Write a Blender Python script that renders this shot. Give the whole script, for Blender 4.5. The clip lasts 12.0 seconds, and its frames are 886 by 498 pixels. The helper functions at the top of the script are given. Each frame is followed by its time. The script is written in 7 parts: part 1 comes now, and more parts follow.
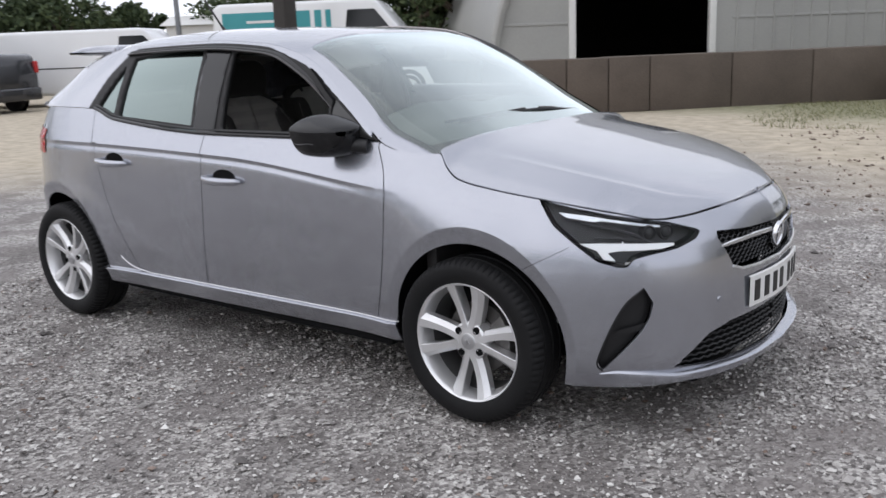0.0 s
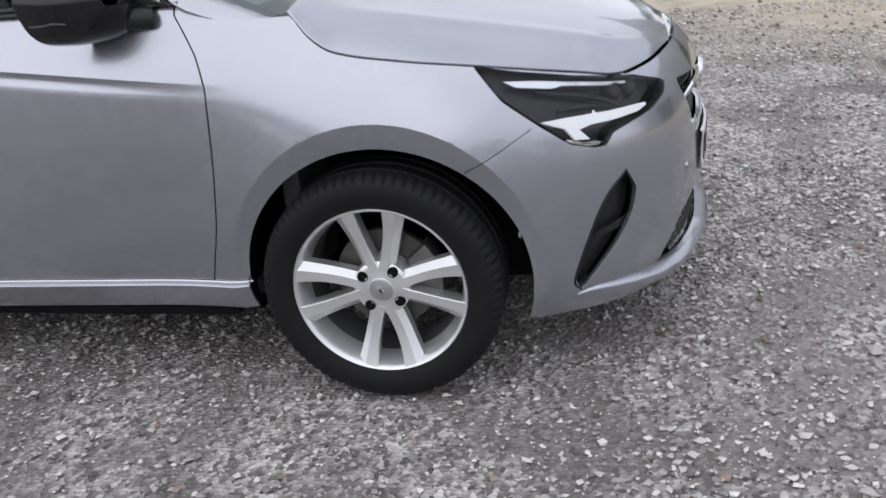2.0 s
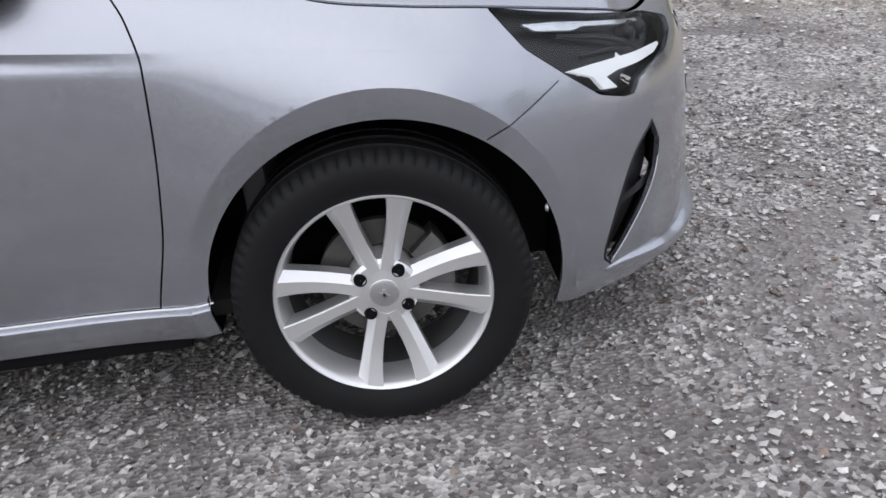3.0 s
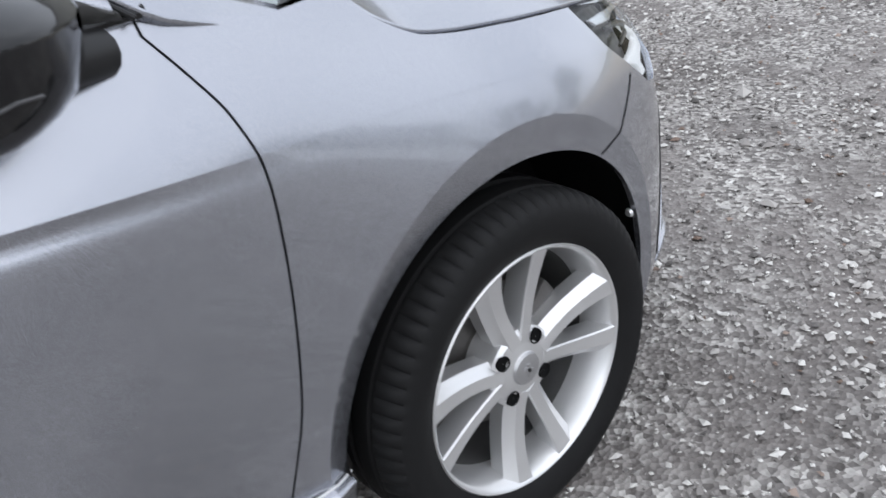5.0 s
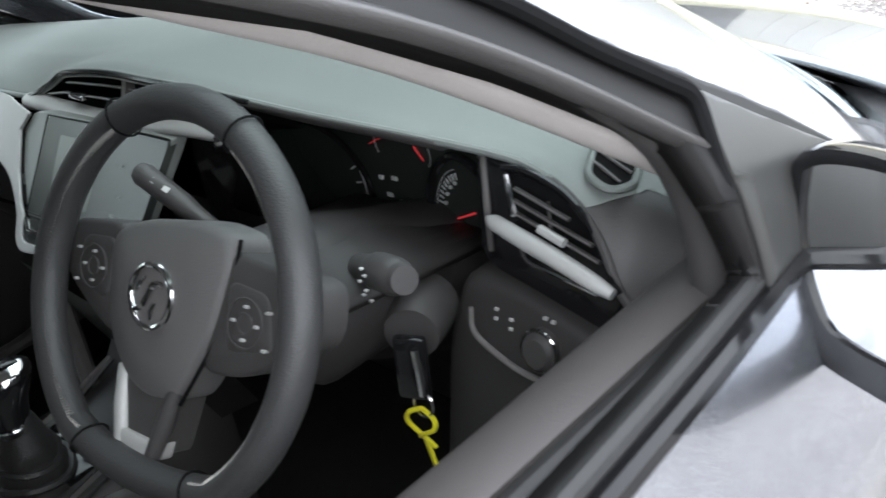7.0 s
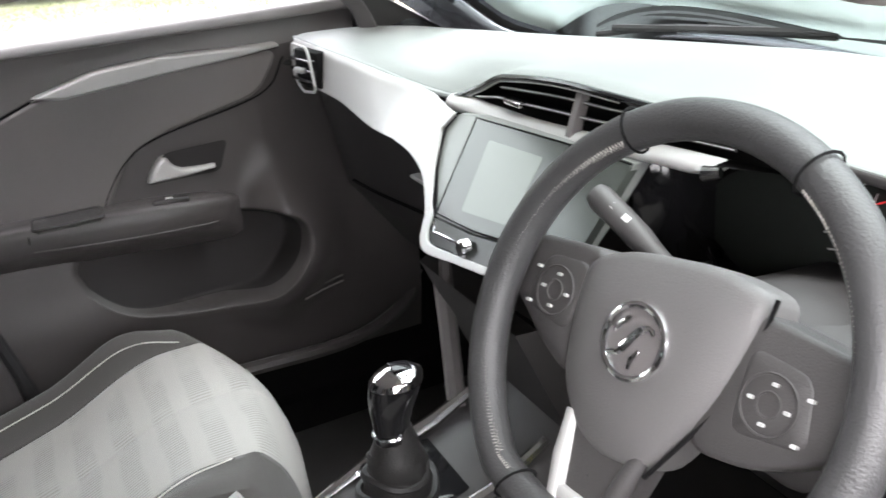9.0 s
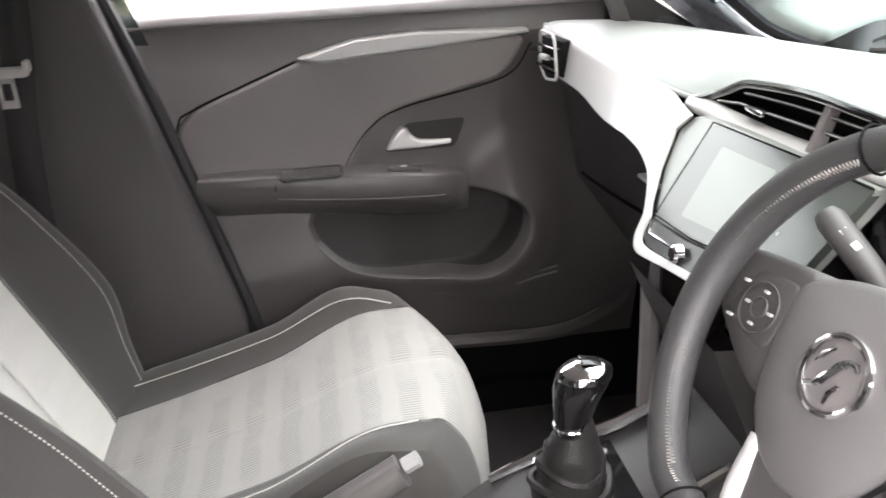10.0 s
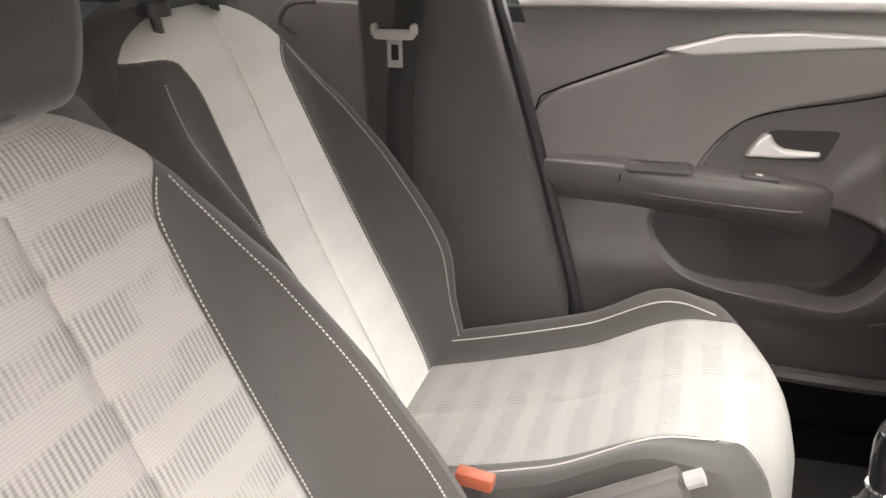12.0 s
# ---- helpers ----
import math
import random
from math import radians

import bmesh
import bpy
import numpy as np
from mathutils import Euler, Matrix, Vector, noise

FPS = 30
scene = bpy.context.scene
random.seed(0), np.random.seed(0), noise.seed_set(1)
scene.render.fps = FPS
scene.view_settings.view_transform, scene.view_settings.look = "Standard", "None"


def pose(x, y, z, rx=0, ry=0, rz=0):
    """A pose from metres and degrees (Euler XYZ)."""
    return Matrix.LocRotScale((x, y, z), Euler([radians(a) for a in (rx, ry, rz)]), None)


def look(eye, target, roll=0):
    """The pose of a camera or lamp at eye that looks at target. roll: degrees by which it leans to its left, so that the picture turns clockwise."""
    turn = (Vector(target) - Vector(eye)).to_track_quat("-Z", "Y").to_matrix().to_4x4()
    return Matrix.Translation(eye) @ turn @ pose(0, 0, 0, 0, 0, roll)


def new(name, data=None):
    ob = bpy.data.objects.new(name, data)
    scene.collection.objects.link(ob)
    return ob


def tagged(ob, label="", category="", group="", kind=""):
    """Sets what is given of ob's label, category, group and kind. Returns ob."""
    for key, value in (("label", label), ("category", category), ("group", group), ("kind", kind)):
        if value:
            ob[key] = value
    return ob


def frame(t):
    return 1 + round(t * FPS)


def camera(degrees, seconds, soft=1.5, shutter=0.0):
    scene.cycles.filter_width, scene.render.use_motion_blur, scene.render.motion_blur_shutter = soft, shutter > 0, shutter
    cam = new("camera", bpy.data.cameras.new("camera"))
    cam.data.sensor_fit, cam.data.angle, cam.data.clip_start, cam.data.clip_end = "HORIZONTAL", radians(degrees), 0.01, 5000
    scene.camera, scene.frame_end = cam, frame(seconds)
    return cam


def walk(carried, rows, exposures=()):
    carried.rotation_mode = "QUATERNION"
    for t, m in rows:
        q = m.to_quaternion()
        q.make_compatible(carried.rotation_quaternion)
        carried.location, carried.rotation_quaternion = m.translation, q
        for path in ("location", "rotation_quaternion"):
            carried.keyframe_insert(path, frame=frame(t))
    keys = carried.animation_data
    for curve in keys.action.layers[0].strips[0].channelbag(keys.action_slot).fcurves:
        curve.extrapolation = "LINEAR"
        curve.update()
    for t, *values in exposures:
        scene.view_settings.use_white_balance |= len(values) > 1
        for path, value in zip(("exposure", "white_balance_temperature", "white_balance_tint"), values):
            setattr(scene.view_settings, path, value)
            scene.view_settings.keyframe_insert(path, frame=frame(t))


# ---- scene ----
# ================= camera =================
cam = camera(53.5, 12.0, shutter=0.3)
PATH = [
    (0, (1.72, -3.172, 1.331), (0.532, -1.63, 0.874), -2.3),
    (0.5, (1.411, -3.086, 1.297), (0.384, -1.451, 0.775), -3.4),
    (1, (1.132, -2.945, 1.293), (0.302, -1.224, 0.701), -4.1),
    (1.5, (0.824, -2.808, 1.259), (0.211, -1.026, 0.589), -4.8),
    (2, (0.548, -2.654, 1.222), (0.169, -0.856, 0.433), -5.2),
    (2.5, (0.295, -2.479, 1.155), (0.137, -0.679, 0.297), -5.4),
    (4.5, (-0.614, -1.88, 1.12), (0.265, -0.343, 0.19), -8.3),
    (5, (-0.783, -1.651, 1.177), (0.297, -0.271, 0.213), -8.9),
    (5.5, (-0.917, -1.458, 1.252), (0.273, -0.176, 0.28), -8.3),
    (6, (-1.033, -1.269, 1.319), (0.185, -0.027, 0.332), -9.3),
    (6.5, (-1.09, -1.088, 1.33), (0.135, 0.164, 0.363), -9.0),
    (7, (-1.126, -0.98, 1.321), (0.056, 0.331, 0.382), -9.1),
    (7.5, (-1.164, -0.881, 1.325), (-0.034, 0.48, 0.393), -9.3),
    (7.7, (-1.176, -0.846, 1.321), (-0.07, 0.539, 0.396), -9.3),
    (9.3, (-1.212, -0.777, 1.286), (-0.604, 0.966, 0.515), -4.6),
    (9.5, (-1.204, -0.778, 1.283), (-0.7, 0.998, 0.513), -4.2),
    (10, (-1.191, -0.79, 1.282), (-0.936, 1.042, 0.521), -2.8),
    (10.5, (-1.176, -0.789, 1.273), (-1.155, 1.059, 0.508), -1.5),
    (11, (-1.166, -0.785, 1.267), (-1.359, 1.054, 0.504), -1.0),
    (11.5, (-1.161, -0.786, 1.264), (-1.543, 1.033, 0.527), -1.1),
    (12, (-1.156, -0.781, 1.254), (-1.683, 1.004, 0.522), -1.0),
]
EXPOSURE = [(0, -.13, 6500, 13), (1.0, -.11, 6500, 13), (2.5, -.02, 6450, 13), (4.3, .14, 6400, 11), (5.0, 0.16, 6350, 10), (6.0, 0.20, 6300, 9), (6.5, .78, 6300, 8), (7.0, 1.72, 6400, 8), (7.5, 2.5, 6600, 9), (7.7, 2.6, 6600, 9), (9.3, 3.38, 6950, 16), (10.5, 3.76, 7250, 18), (11.5, 4.02, 7550, 18), (12.0, 3.96, 7700, 18)]
walk(cam, [(t, look(e, g, r)) for t, e, g, r in PATH], EXPOSURE)

# ================= light =================
world = bpy.data.worlds.new("overcast_sky")
scene.world = world
world.use_nodes = True
wn, wl = world.node_tree.nodes, world.node_tree.links
sky = wn.new("ShaderNodeTexSky")
sky.sky_type, sky.sun_disc = "NISHITA", False
sky.sun_elevation, sky.sun_rotation = radians(52), radians(200)
sky.air_density, sky.dust_density = 1.0, 1.0
grey = wn.new("ShaderNodeHueSaturation")
grey.inputs["Saturation"].default_value = 0.32
wl.new(sky.outputs[0], grey.inputs["Color"])
wtc = wn.new("ShaderNodeTexCoord")
clouds = wn.new("ShaderNodeTexNoise")
clouds.inputs["Scale"].default_value, clouds.inputs["Detail"].default_value = 2.6, 6
wl.new(wtc.outputs["Generated"], clouds.inputs["Vector"])
cramp = wn.new("ShaderNodeValToRGB")
cramp.color_ramp.elements[0].position, cramp.color_ramp.elements[1].position = 0.35, 0.68
cramp.color_ramp.elements[0].color, cramp.color_ramp.elements[1].color = (3.7, 3.95, 4.4, 1), (5.3, 5.5, 5.9, 1)
wl.new(clouds.outputs[0], cramp.inputs[0])
wmix = wn.new("ShaderNodeMixRGB")
wmix.inputs[0].default_value = 0.93
wl.new(grey.outputs[0], wmix.inputs[1])
wl.new(cramp.outputs[0], wmix.inputs[2])
wl.new(wmix.outputs[0], wn["Background"].inputs["Color"])
wn["Background"].inputs["Strength"].default_value = 0.25
sun = new("sun", bpy.data.lights.new("sun", "SUN"))
sun.data.energy, sun.data.angle, sun.data.color = .7, radians(100), (1.0, .97, .92)
sun.matrix_world = look((-4, -8, 12), (0, 0, 0))


# ================= materials =================
def principled(name):
    m = bpy.data.materials.new(name)
    m.use_nodes = True
    return m, m.node_tree.nodes, m.node_tree.links, m.node_tree.nodes["Principled BSDF"]


def mat(name, col, rough=.5, metal=0.0, var=.12, scale=6.0, bump=0.0, bscale=300.0, coat=0.0, rvar=.08, spec=.5, sheen=0.0):
    """A surface with large stains and fine grain."""
    m, n, l, b = principled(name)
    tc = n.new("ShaderNodeTexCoord")
    big = n.new("ShaderNodeTexNoise")
    big.inputs["Scale"].default_value, big.inputs["Detail"].default_value = scale, 5
    fine = n.new("ShaderNodeTexNoise")
    fine.inputs["Scale"].default_value, fine.inputs["Detail"].default_value = bscale, 3
    l.new(tc.outputs["Object"], big.inputs["Vector"])
    l.new(tc.outputs["Object"], fine.inputs["Vector"])
    add = n.new("ShaderNodeMath")
    add.operation = "ADD"
    l.new(big.outputs[0], add.inputs[0])
    l.new(fine.outputs[0], add.inputs[1])
    ramp = n.new("ShaderNodeValToRGB")
    ramp.color_ramp.elements[0].position, ramp.color_ramp.elements[1].position = .0, 1.0
    ramp.color_ramp.elements[0].color = (*[c * (1 - 2 * var) for c in col], 1)
    ramp.color_ramp.elements[1].color = (*[min(1, c * (1 + 2 * var)) for c in col], 1)
    half = n.new("ShaderNodeMath")
    half.operation = "MULTIPLY"
    half.inputs[1].default_value = .5
    l.new(add.outputs[0], half.inputs[0])
    l.new(half.outputs[0], ramp.inputs[0])
    l.new(ramp.outputs[0], b.inputs["Base Color"])
    rr = n.new("ShaderNodeMapRange")
    rr.inputs["To Min"].default_value, rr.inputs["To Max"].default_value = max(.02, rough - rvar), min(1, rough + rvar)
    l.new(half.outputs[0], rr.inputs["Value"])
    l.new(rr.outputs[0], b.inputs["Roughness"])
    b.inputs["Metallic"].default_value = metal
    b.inputs["Coat Weight"].default_value, b.inputs["Coat Roughness"].default_value = coat, .04
    b.inputs["Specular IOR Level"].default_value = spec
    b.inputs["Sheen Weight"].default_value = sheen
    if bump:
        bp = n.new("ShaderNodeBump")
        bp.inputs["Strength"].default_value, bp.inputs["Distance"].default_value = bump, .002
        l.new(fine.outputs[0], bp.inputs["Height"])
        l.new(bp.outputs[0], b.inputs["Normal"])
    return m


def glass(name, tint, gloss=.02, dark=1.0, sheen=(1, 1, 1)):
    m, n, l, b = principled(name)
    n.remove(b)
    out = n["Material Output"]
    tr, gl = n.new("ShaderNodeBsdfTransparent"), n.new("ShaderNodeBsdfGlossy")
    tr.inputs[0].default_value = (*tint, 1)
    gl.inputs["Roughness"].default_value = gloss
    gl.inputs["Color"].default_value = (*sheen, 1)
    fr = n.new("ShaderNodeFresnel")
    fr.inputs[0].default_value = 1.52
    up = n.new("ShaderNodeMath")
    up.operation = "MULTIPLY"
    up.inputs[1].default_value = 3.2 * dark
    up.use_clamp = True
    mx = n.new("ShaderNodeMixShader")
    l.new(fr.outputs[0], up.inputs[0])
    l.new(up.outputs[0], mx.inputs[0])
    l.new(tr.outputs[0], mx.inputs[1])
    l.new(gl.outputs[0], mx.inputs[2])
    l.new(mx.outputs[0], out.inputs[0])
    return m


def glow(name, col, strength):
    m, n, l, b = principled(name)
    b.inputs["Base Color"].default_value = (*[c * .5 for c in col], 1)
    b.inputs["Emission Color"].default_value = (*col, 1)
    b.inputs["Emission Strength"].default_value = strength
    b.inputs["Roughness"].default_value = .25
    return m


PAINT = mat("silver_grey_metallic_paint", (.405, .418, .462), .27, .90, .025, 3, 0, 1800, 1.0, .03)
GAP = mat("black_underseal", (.008, .008, .0085), .9, 0, .2, 6, 0, 300, 0, .05, .1)
BLACK_GLOSS = mat("gloss_black_plastic", (.010, .010, .011), .10, 0, .1, 5, 0, 300, .1, .03, .38)
BLACK_TRIM = mat("satin_black_trim", (.016, .016, .017), .40, 0, .12, 9, .05, 900, 0, .08, .35)
FRAME_BLACK = mat("black_door_frame", (.010, .0095, .0098), .48, 0, .12, 9, .05, 900, 0, .08, .3)
RUBBER = mat("window_rubber", (.022, .022, .023), .55, 0, .15, 12, .1, 700)
TYRE = mat("tyre_rubber", (.010, .010, .0105), .62, 0, .3, 14, .25, 500, 0, .1, .2)
ALLOY = mat("silver_alloy", (.76, .76, .765), .34, .72, .05, 12, .02, 700, .5, .05)
STEEL = mat("dull_brake_steel", (.16, .155, .15), .5, .8, .25, 14, .1, 300)
CHROME = mat("chrome", (.82, .82, .83), .10, 1.0, .02, 10)
MIRROR = mat("mirror_silver", (.88, .89, .90), .015, 1.0, .0, 5, 0, 10, 0, .005)
GLASS_SCREEN = glass("windscreen_glass", (.82, .91, .875), .02, 1.05, (.86, .94, .935))
GLASS_DARK = glass("tinted_rear_glass", (.05, .06, .058), .02, 1.15, (.80, .95, .92))
LENS = glass("headlight_lens", (.93, .95, .96), .02, .1)
LAMP_SILVER = mat("lamp_reflector", (.75, .76, .78), .18, .9, .05, 20)
LAMP_WHITE = glow("lit_daytime_light", (.95, .97, 1.0), .42)
LAMP_DARK = mat("dark_lamp_bezel", (.012, .0125, .014), .3, .2, .15, 20)
RED_LAMP = mat("red_lamp_lens", (.45, .02, .02), .15, 0, .1, 20, 0, 200, .5)
PLASTIC_SEAM = mat("grey_housing_seam", (.10, .10, .105), .4, 0, .1)
PLATE_WHITE = mat("white_number_plate", (.78, .78, .76), .35, 0, .04, 20)
PLATE_YELLOW = mat("yellow_number_plate", (.75, .60, .05), .35, 0, .04, 20)
PLATE_INK = mat("plate_ink", (.02, .02, .02), .5, 0, .1)


# ================= building tools =================
def spl(x, xs, ys):
    """Smooth curve through small tables (monotone cubic)."""
    x, xs, ys = np.asarray(x, float), np.asarray(xs, float), np.asarray(ys, float)
    h = np.diff(xs)
    m = np.diff(ys) / h
    d = np.zeros_like(ys)
    d[0], d[-1] = m[0], m[-1]
    for i in range(1, len(xs) - 1):
        if m[i - 1] * m[i] > 0:
            d[i] = 2 * m[i - 1] * m[i] / (m[i - 1] + m[i])
    i = np.clip(np.searchsorted(xs, x) - 1, 0, len(xs) - 2)
    t = np.clip((x - xs[i]) / h[i], 0, 1)
    return ((1 + 2 * t) * (1 - t) ** 2 * ys[i] + t * (1 - t) ** 2 * h[i] * d[i]
            + t * t * (3 - 2 * t) * ys[i + 1] + t * t * (t - 1) * h[i] * d[i + 1])


def cat(pts, n):
    """Points along a Catmull-Rom curve through pts, n to a stretch."""
    p = np.asarray(pts, float)
    p = np.vstack([2 * p[0] - p[1], p, 2 * p[-1] - p[-2]])
    out = []
    for i in range(1, len(p) - 2):
        for k in range(n):
            t = k / n
            out.append(0.5 * (2 * p[i] + (p[i + 1] - p[i - 1]) * t + (2 * p[i - 1] - 5 * p[i] + 4 * p[i + 1] - p[i + 2]) * t * t
                              + (3 * p[i] - p[i - 1] - 3 * p[i + 1] + p[i + 2]) * t ** 3))
    out.append(p[-2])
    return np.array(out)


# plan outline of the right half, from the middle of the nose to the middle of the tail
PLAN = cat([(.815, 0), (.79, -.24), (.725, -.46), (.62, -.625), (.52, -.71), (.40, -.765), (.22, -.812), (0, -.825), (-.36, -.818),
            (-.8, -.825), (-1.4, -.835), (-2.0, -.845), (-2.5, -.835), (-2.8, -.765), (-2.99, -.60), (-3.07, -.35), (-3.09, 0)], 40)
ARC = np.concatenate([[0], np.cumsum(np.hypot(*np.diff(PLAN, axis=0).T))])
TAN = np.gradient(PLAN, axis=0)
NRM = np.stack([TAN[:, 1], -TAN[:, 0]], 1) / np.hypot(*TAN.T)[:, None]   # points outwards (right side: -y)
NRM *= np.sign(NRM[len(NRM) // 2, 1]) * -1


def crease_z(x):
    return spl(x, [-3.0, -2.33, -1.2, -.36, 0, .264, .45], [.93, .931, .906, .822, .785, .745, .70])


def inset(s, z):
    """How far the skin lies inside the plan outline at arc s and height z."""
    px, nx = np.interp(s, ARC, PLAN[:, 0]), np.interp(s, ARC, NRM[:, 0])
    side = 1 - spl(np.abs(nx), [0, .25, .62, .9, 1.01], [0, 0, .55, 1, 1])
    zc = crease_z(px)
    k = spl(px, [-3.0, -.8, -.36, -.05, .3, .6], [.42, .42, .52, .76, .80, .8])
    hard = spl(px, [-3, -2.6, -2.2, -.80, -.24, .6], [0, .6, 1, 1, 0, 0])
    low = spl(z, [.18, .25, .30, .315, .325, .36, .46, .60, .72, .82, 1.2], [.095, .044, .023, .018, .036, .032, .019, .008, .002, 0, 0])
    nose = spl(z, [.18, .22, .30, .42, .60, .72, 1.2], [.05, .028, .014, .008, .002, 0, 0])
    ahead = np.clip((px + .15) / .3, 0, 1)
    low = low + (nose - low) * ahead * ahead * (3 - 2 * ahead)
    q = z - zc
    wide = spl(px, [-3, -1.0, -.5, -.1, .3, .6], [.012, .013, .022, .055, .062, .055])
    soft = wide * np.logaddexp(0, q / wide)
    up = k * (hard * np.maximum(q, 0) + (1 - hard) * soft)
    under = hard * .007 * np.exp(-((q + .016) / .014) ** 2) * (q < -1e-5) + hard * .004 * (q < -1e-5) * np.exp(np.minimum(q, 0) / .08)
    dip = spl(px, [-2.3, -2.1, -1.85, -1.55, -1.3, -1.0], [.70, .62, .50, .42, .37, .30])
    step = np.clip((dip - z) / .10 + .5, 0, 1)
    skirt = .005 * spl(px, [-2.4, -2.15, -1.5, -1.1, -.8], [0, 1, 1, .4, 0]) * step * step * (3 - 2 * step)
    d_side = low + up + under - skirt
    d_f = spl(z, [.15, .22, .30, .42, .52, .60, .66, .72, .76, .80], [.05, .012, .0, .004, .008, .016, .034, .072, .112, .17])
    d_f = d_f - spl(s, [0, .22, .40, .56, 5], [1, .9, .4, 0, 0]) * spl(z, [.15, .56, .66, .72, .80, .9], [0, 0, .012, .024, .034, .034])
    d_r = spl(z, [.15, .25, .45, .6, .8, .95, 1.1], [.12, .05, .0, .01, .04, .10, .16])
    return side * d_side + (1 - side) * np.where(px > -1, d_f, d_r)


def arch_crease(dx, dz):
    """Radius of the soft edge round a wheel arch."""
    return .386 + .026 * dz * np.abs(dz) / (dx * dx + dz * dz + 1e-6)


def skin(s, z, off=0.0):
    """The right side's skin; off: metres further in."""
    s, z = np.broadcast_arrays(np.asarray(s, float), np.asarray(z, float))
    d = inset(s, z) + off
    p = np.stack([np.interp(s, ARC, PLAN[:, 0]), np.interp(s, ARC, PLAN[:, 1])], -1)
    n = np.stack([np.interp(s, ARC, NRM[:, 0]), np.interp(s, ARC, NRM[:, 1])], -1)
    n /= np.linalg.norm(n, axis=-1, keepdims=True)
    p = p - n * d[..., None]
    # wheel arch flare
    for cx in (0.012, -2.545):
        r, rc = np.hypot(p[..., 0] - cx, z - .31), arch_crease(p[..., 0] - cx, z - .31)
        swell = .018 * np.clip((rc + .24 - r) / .24, 0, 1) ** 2
        swell = np.where(r < rc, .018 - .30 * (rc - r), swell)
        p[..., 1] -= swell * (p[..., 1] < -.6)
    return np.concatenate([p, z[..., None]], -1)


def origin(ob):
    while ob is not None and ob.parent is not None:
        ob = ob.parent
    return np.array(ob.location) if ob is not None else np.zeros(3)


def thing(name, loc, label, category, group="", kind=""):
    ob = new(name)
    ob.empty_display_size = .1
    ob.location = loc
    return tagged(ob, label, category, group, kind)


def part(name, geo, material, parent=None, label="", angle=35, solid=0.0, shadow=True):
    """Links one mesh, given in world coordinates, under a thing or a part. geo: (points, faces)."""
    V, F = np.asarray(geo[0], float)[:, :3], geo[1]
    me = bpy.data.meshes.new(name)
    me.from_pydata((V - origin(parent)).tolist(), [], [tuple(int(i) for i in f) for f in F])
    me.validate()
    me.update()
    if angle:
        me.shade_smooth()
        me.set_sharp_from_angle(angle=radians(angle))
    me.materials.append(material)
    ob = new(name, me)
    if parent is not None:
        ob.parent = parent
    if label:
        ob["label"] = label
    if solid:
        md = ob.modifiers.new("thickness", "SOLIDIFY")
        md.thickness, md.offset = abs(solid), (-1 if solid > 0 else 1)
    if not shadow:
        ob.visible_shadow = False
    return ob


def solo(name, geo, material, label, category, group="", kind="", angle=35, loc=None):
    """A top-level thing that is one mesh."""
    V = np.asarray(geo[0], float)[:, :3]
    base = np.array(loc if loc is not None else [(V[:, 0].min() + V[:, 0].max()) / 2, (V[:, 1].min() + V[:, 1].max()) / 2, V[:, 2].min()])
    ob = part(name, (V - base, geo[1]), material, None, "", angle)
    ob.location = base
    return tagged(ob, label, category, group, kind)


def join(*geos):
    V, F, k = [], [], 0
    for v, f in geos:
        v = np.asarray(v, float)[:, :3]
        V.append(v)
        F += [tuple(int(i) + k for i in q) for q in f]
        k += len(v)
    return np.vstack(V), F


def move(geo, m):
    V = np.asarray(geo[0], float)[:, :3]
    M = np.array(m)
    return V @ M[:3, :3].T + M[:3, 3], geo[1]


def flip(geo):
    """Mirror image on the other side of the car."""
    V = np.array(geo[0], float)[:, :3].copy()
    V[:, 1] *= -1
    return V, [tuple(f)[::-1] for f in geo[1]]


def grid(P, close=False, quads=True):
    """Faces over an array of points (n, m, 3)."""
    n, m = P.shape[:2]
    F = []
    for i in range(n - 1):
        for j in range(m - (0 if close else 1)):
            a, b, c, d = i * m + j, i * m + (j + 1) % m, (i + 1) * m + (j + 1) % m, (i + 1) * m + j
            F += [(a, b, c, d)] if quads else [(a, b, c), (a, c, d)]
    return P.reshape(-1, P.shape[-1]), F


def clip(geo, f):
    """Keeps the part of a triangle mesh in which f(points) < 0, cut cleanly."""
    V, T = np.asarray(geo[0], float), np.asarray(geo[1], int)
    if len(T) == 0:
        return V, T
    v = f(V)
    v = np.where(np.abs(v) < 1e-7, -1e-7, v)
    s = v[T] < 0
    k = s.sum(1)
    keep = [T[k == 3]]
    new_v, cache = [], {}

    def mid(a, b):
        key = (a, b) if a < b else (b, a)
        if key not in cache:
            t = v[a] / (v[a] - v[b])
            cache[key] = len(V) + len(new_v)
            new_v.append(V[a] + t * (V[b] - V[a]))
        return cache[key]
    extra = []
    for tri, sg in zip(T[(k == 1) | (k == 2)], s[(k == 1) | (k == 2)]):
        a, b, c = (int(q) for q in tri)
        if sg.sum() == 1:
            while not sg[0]:
                a, b, c, sg = b, c, a, np.roll(sg, -1)
            extra.append((a, mid(a, b), mid(a, c)))
        else:
            while sg[2]:
                a, b, c, sg = b, c, a, np.roll(sg, -1)
            p, q = mid(b, c), mid(a, c)
            extra += [(a, b, p), (a, p, q)]
    if extra:
        keep.append(np.array(extra))
    T2 = np.vstack(keep)
    V2 = np.vstack([V, np.array(new_v)]) if new_v else V
    used, inv = np.unique(T2, return_inverse=True)
    return V2[used], inv.reshape(-1, 3)


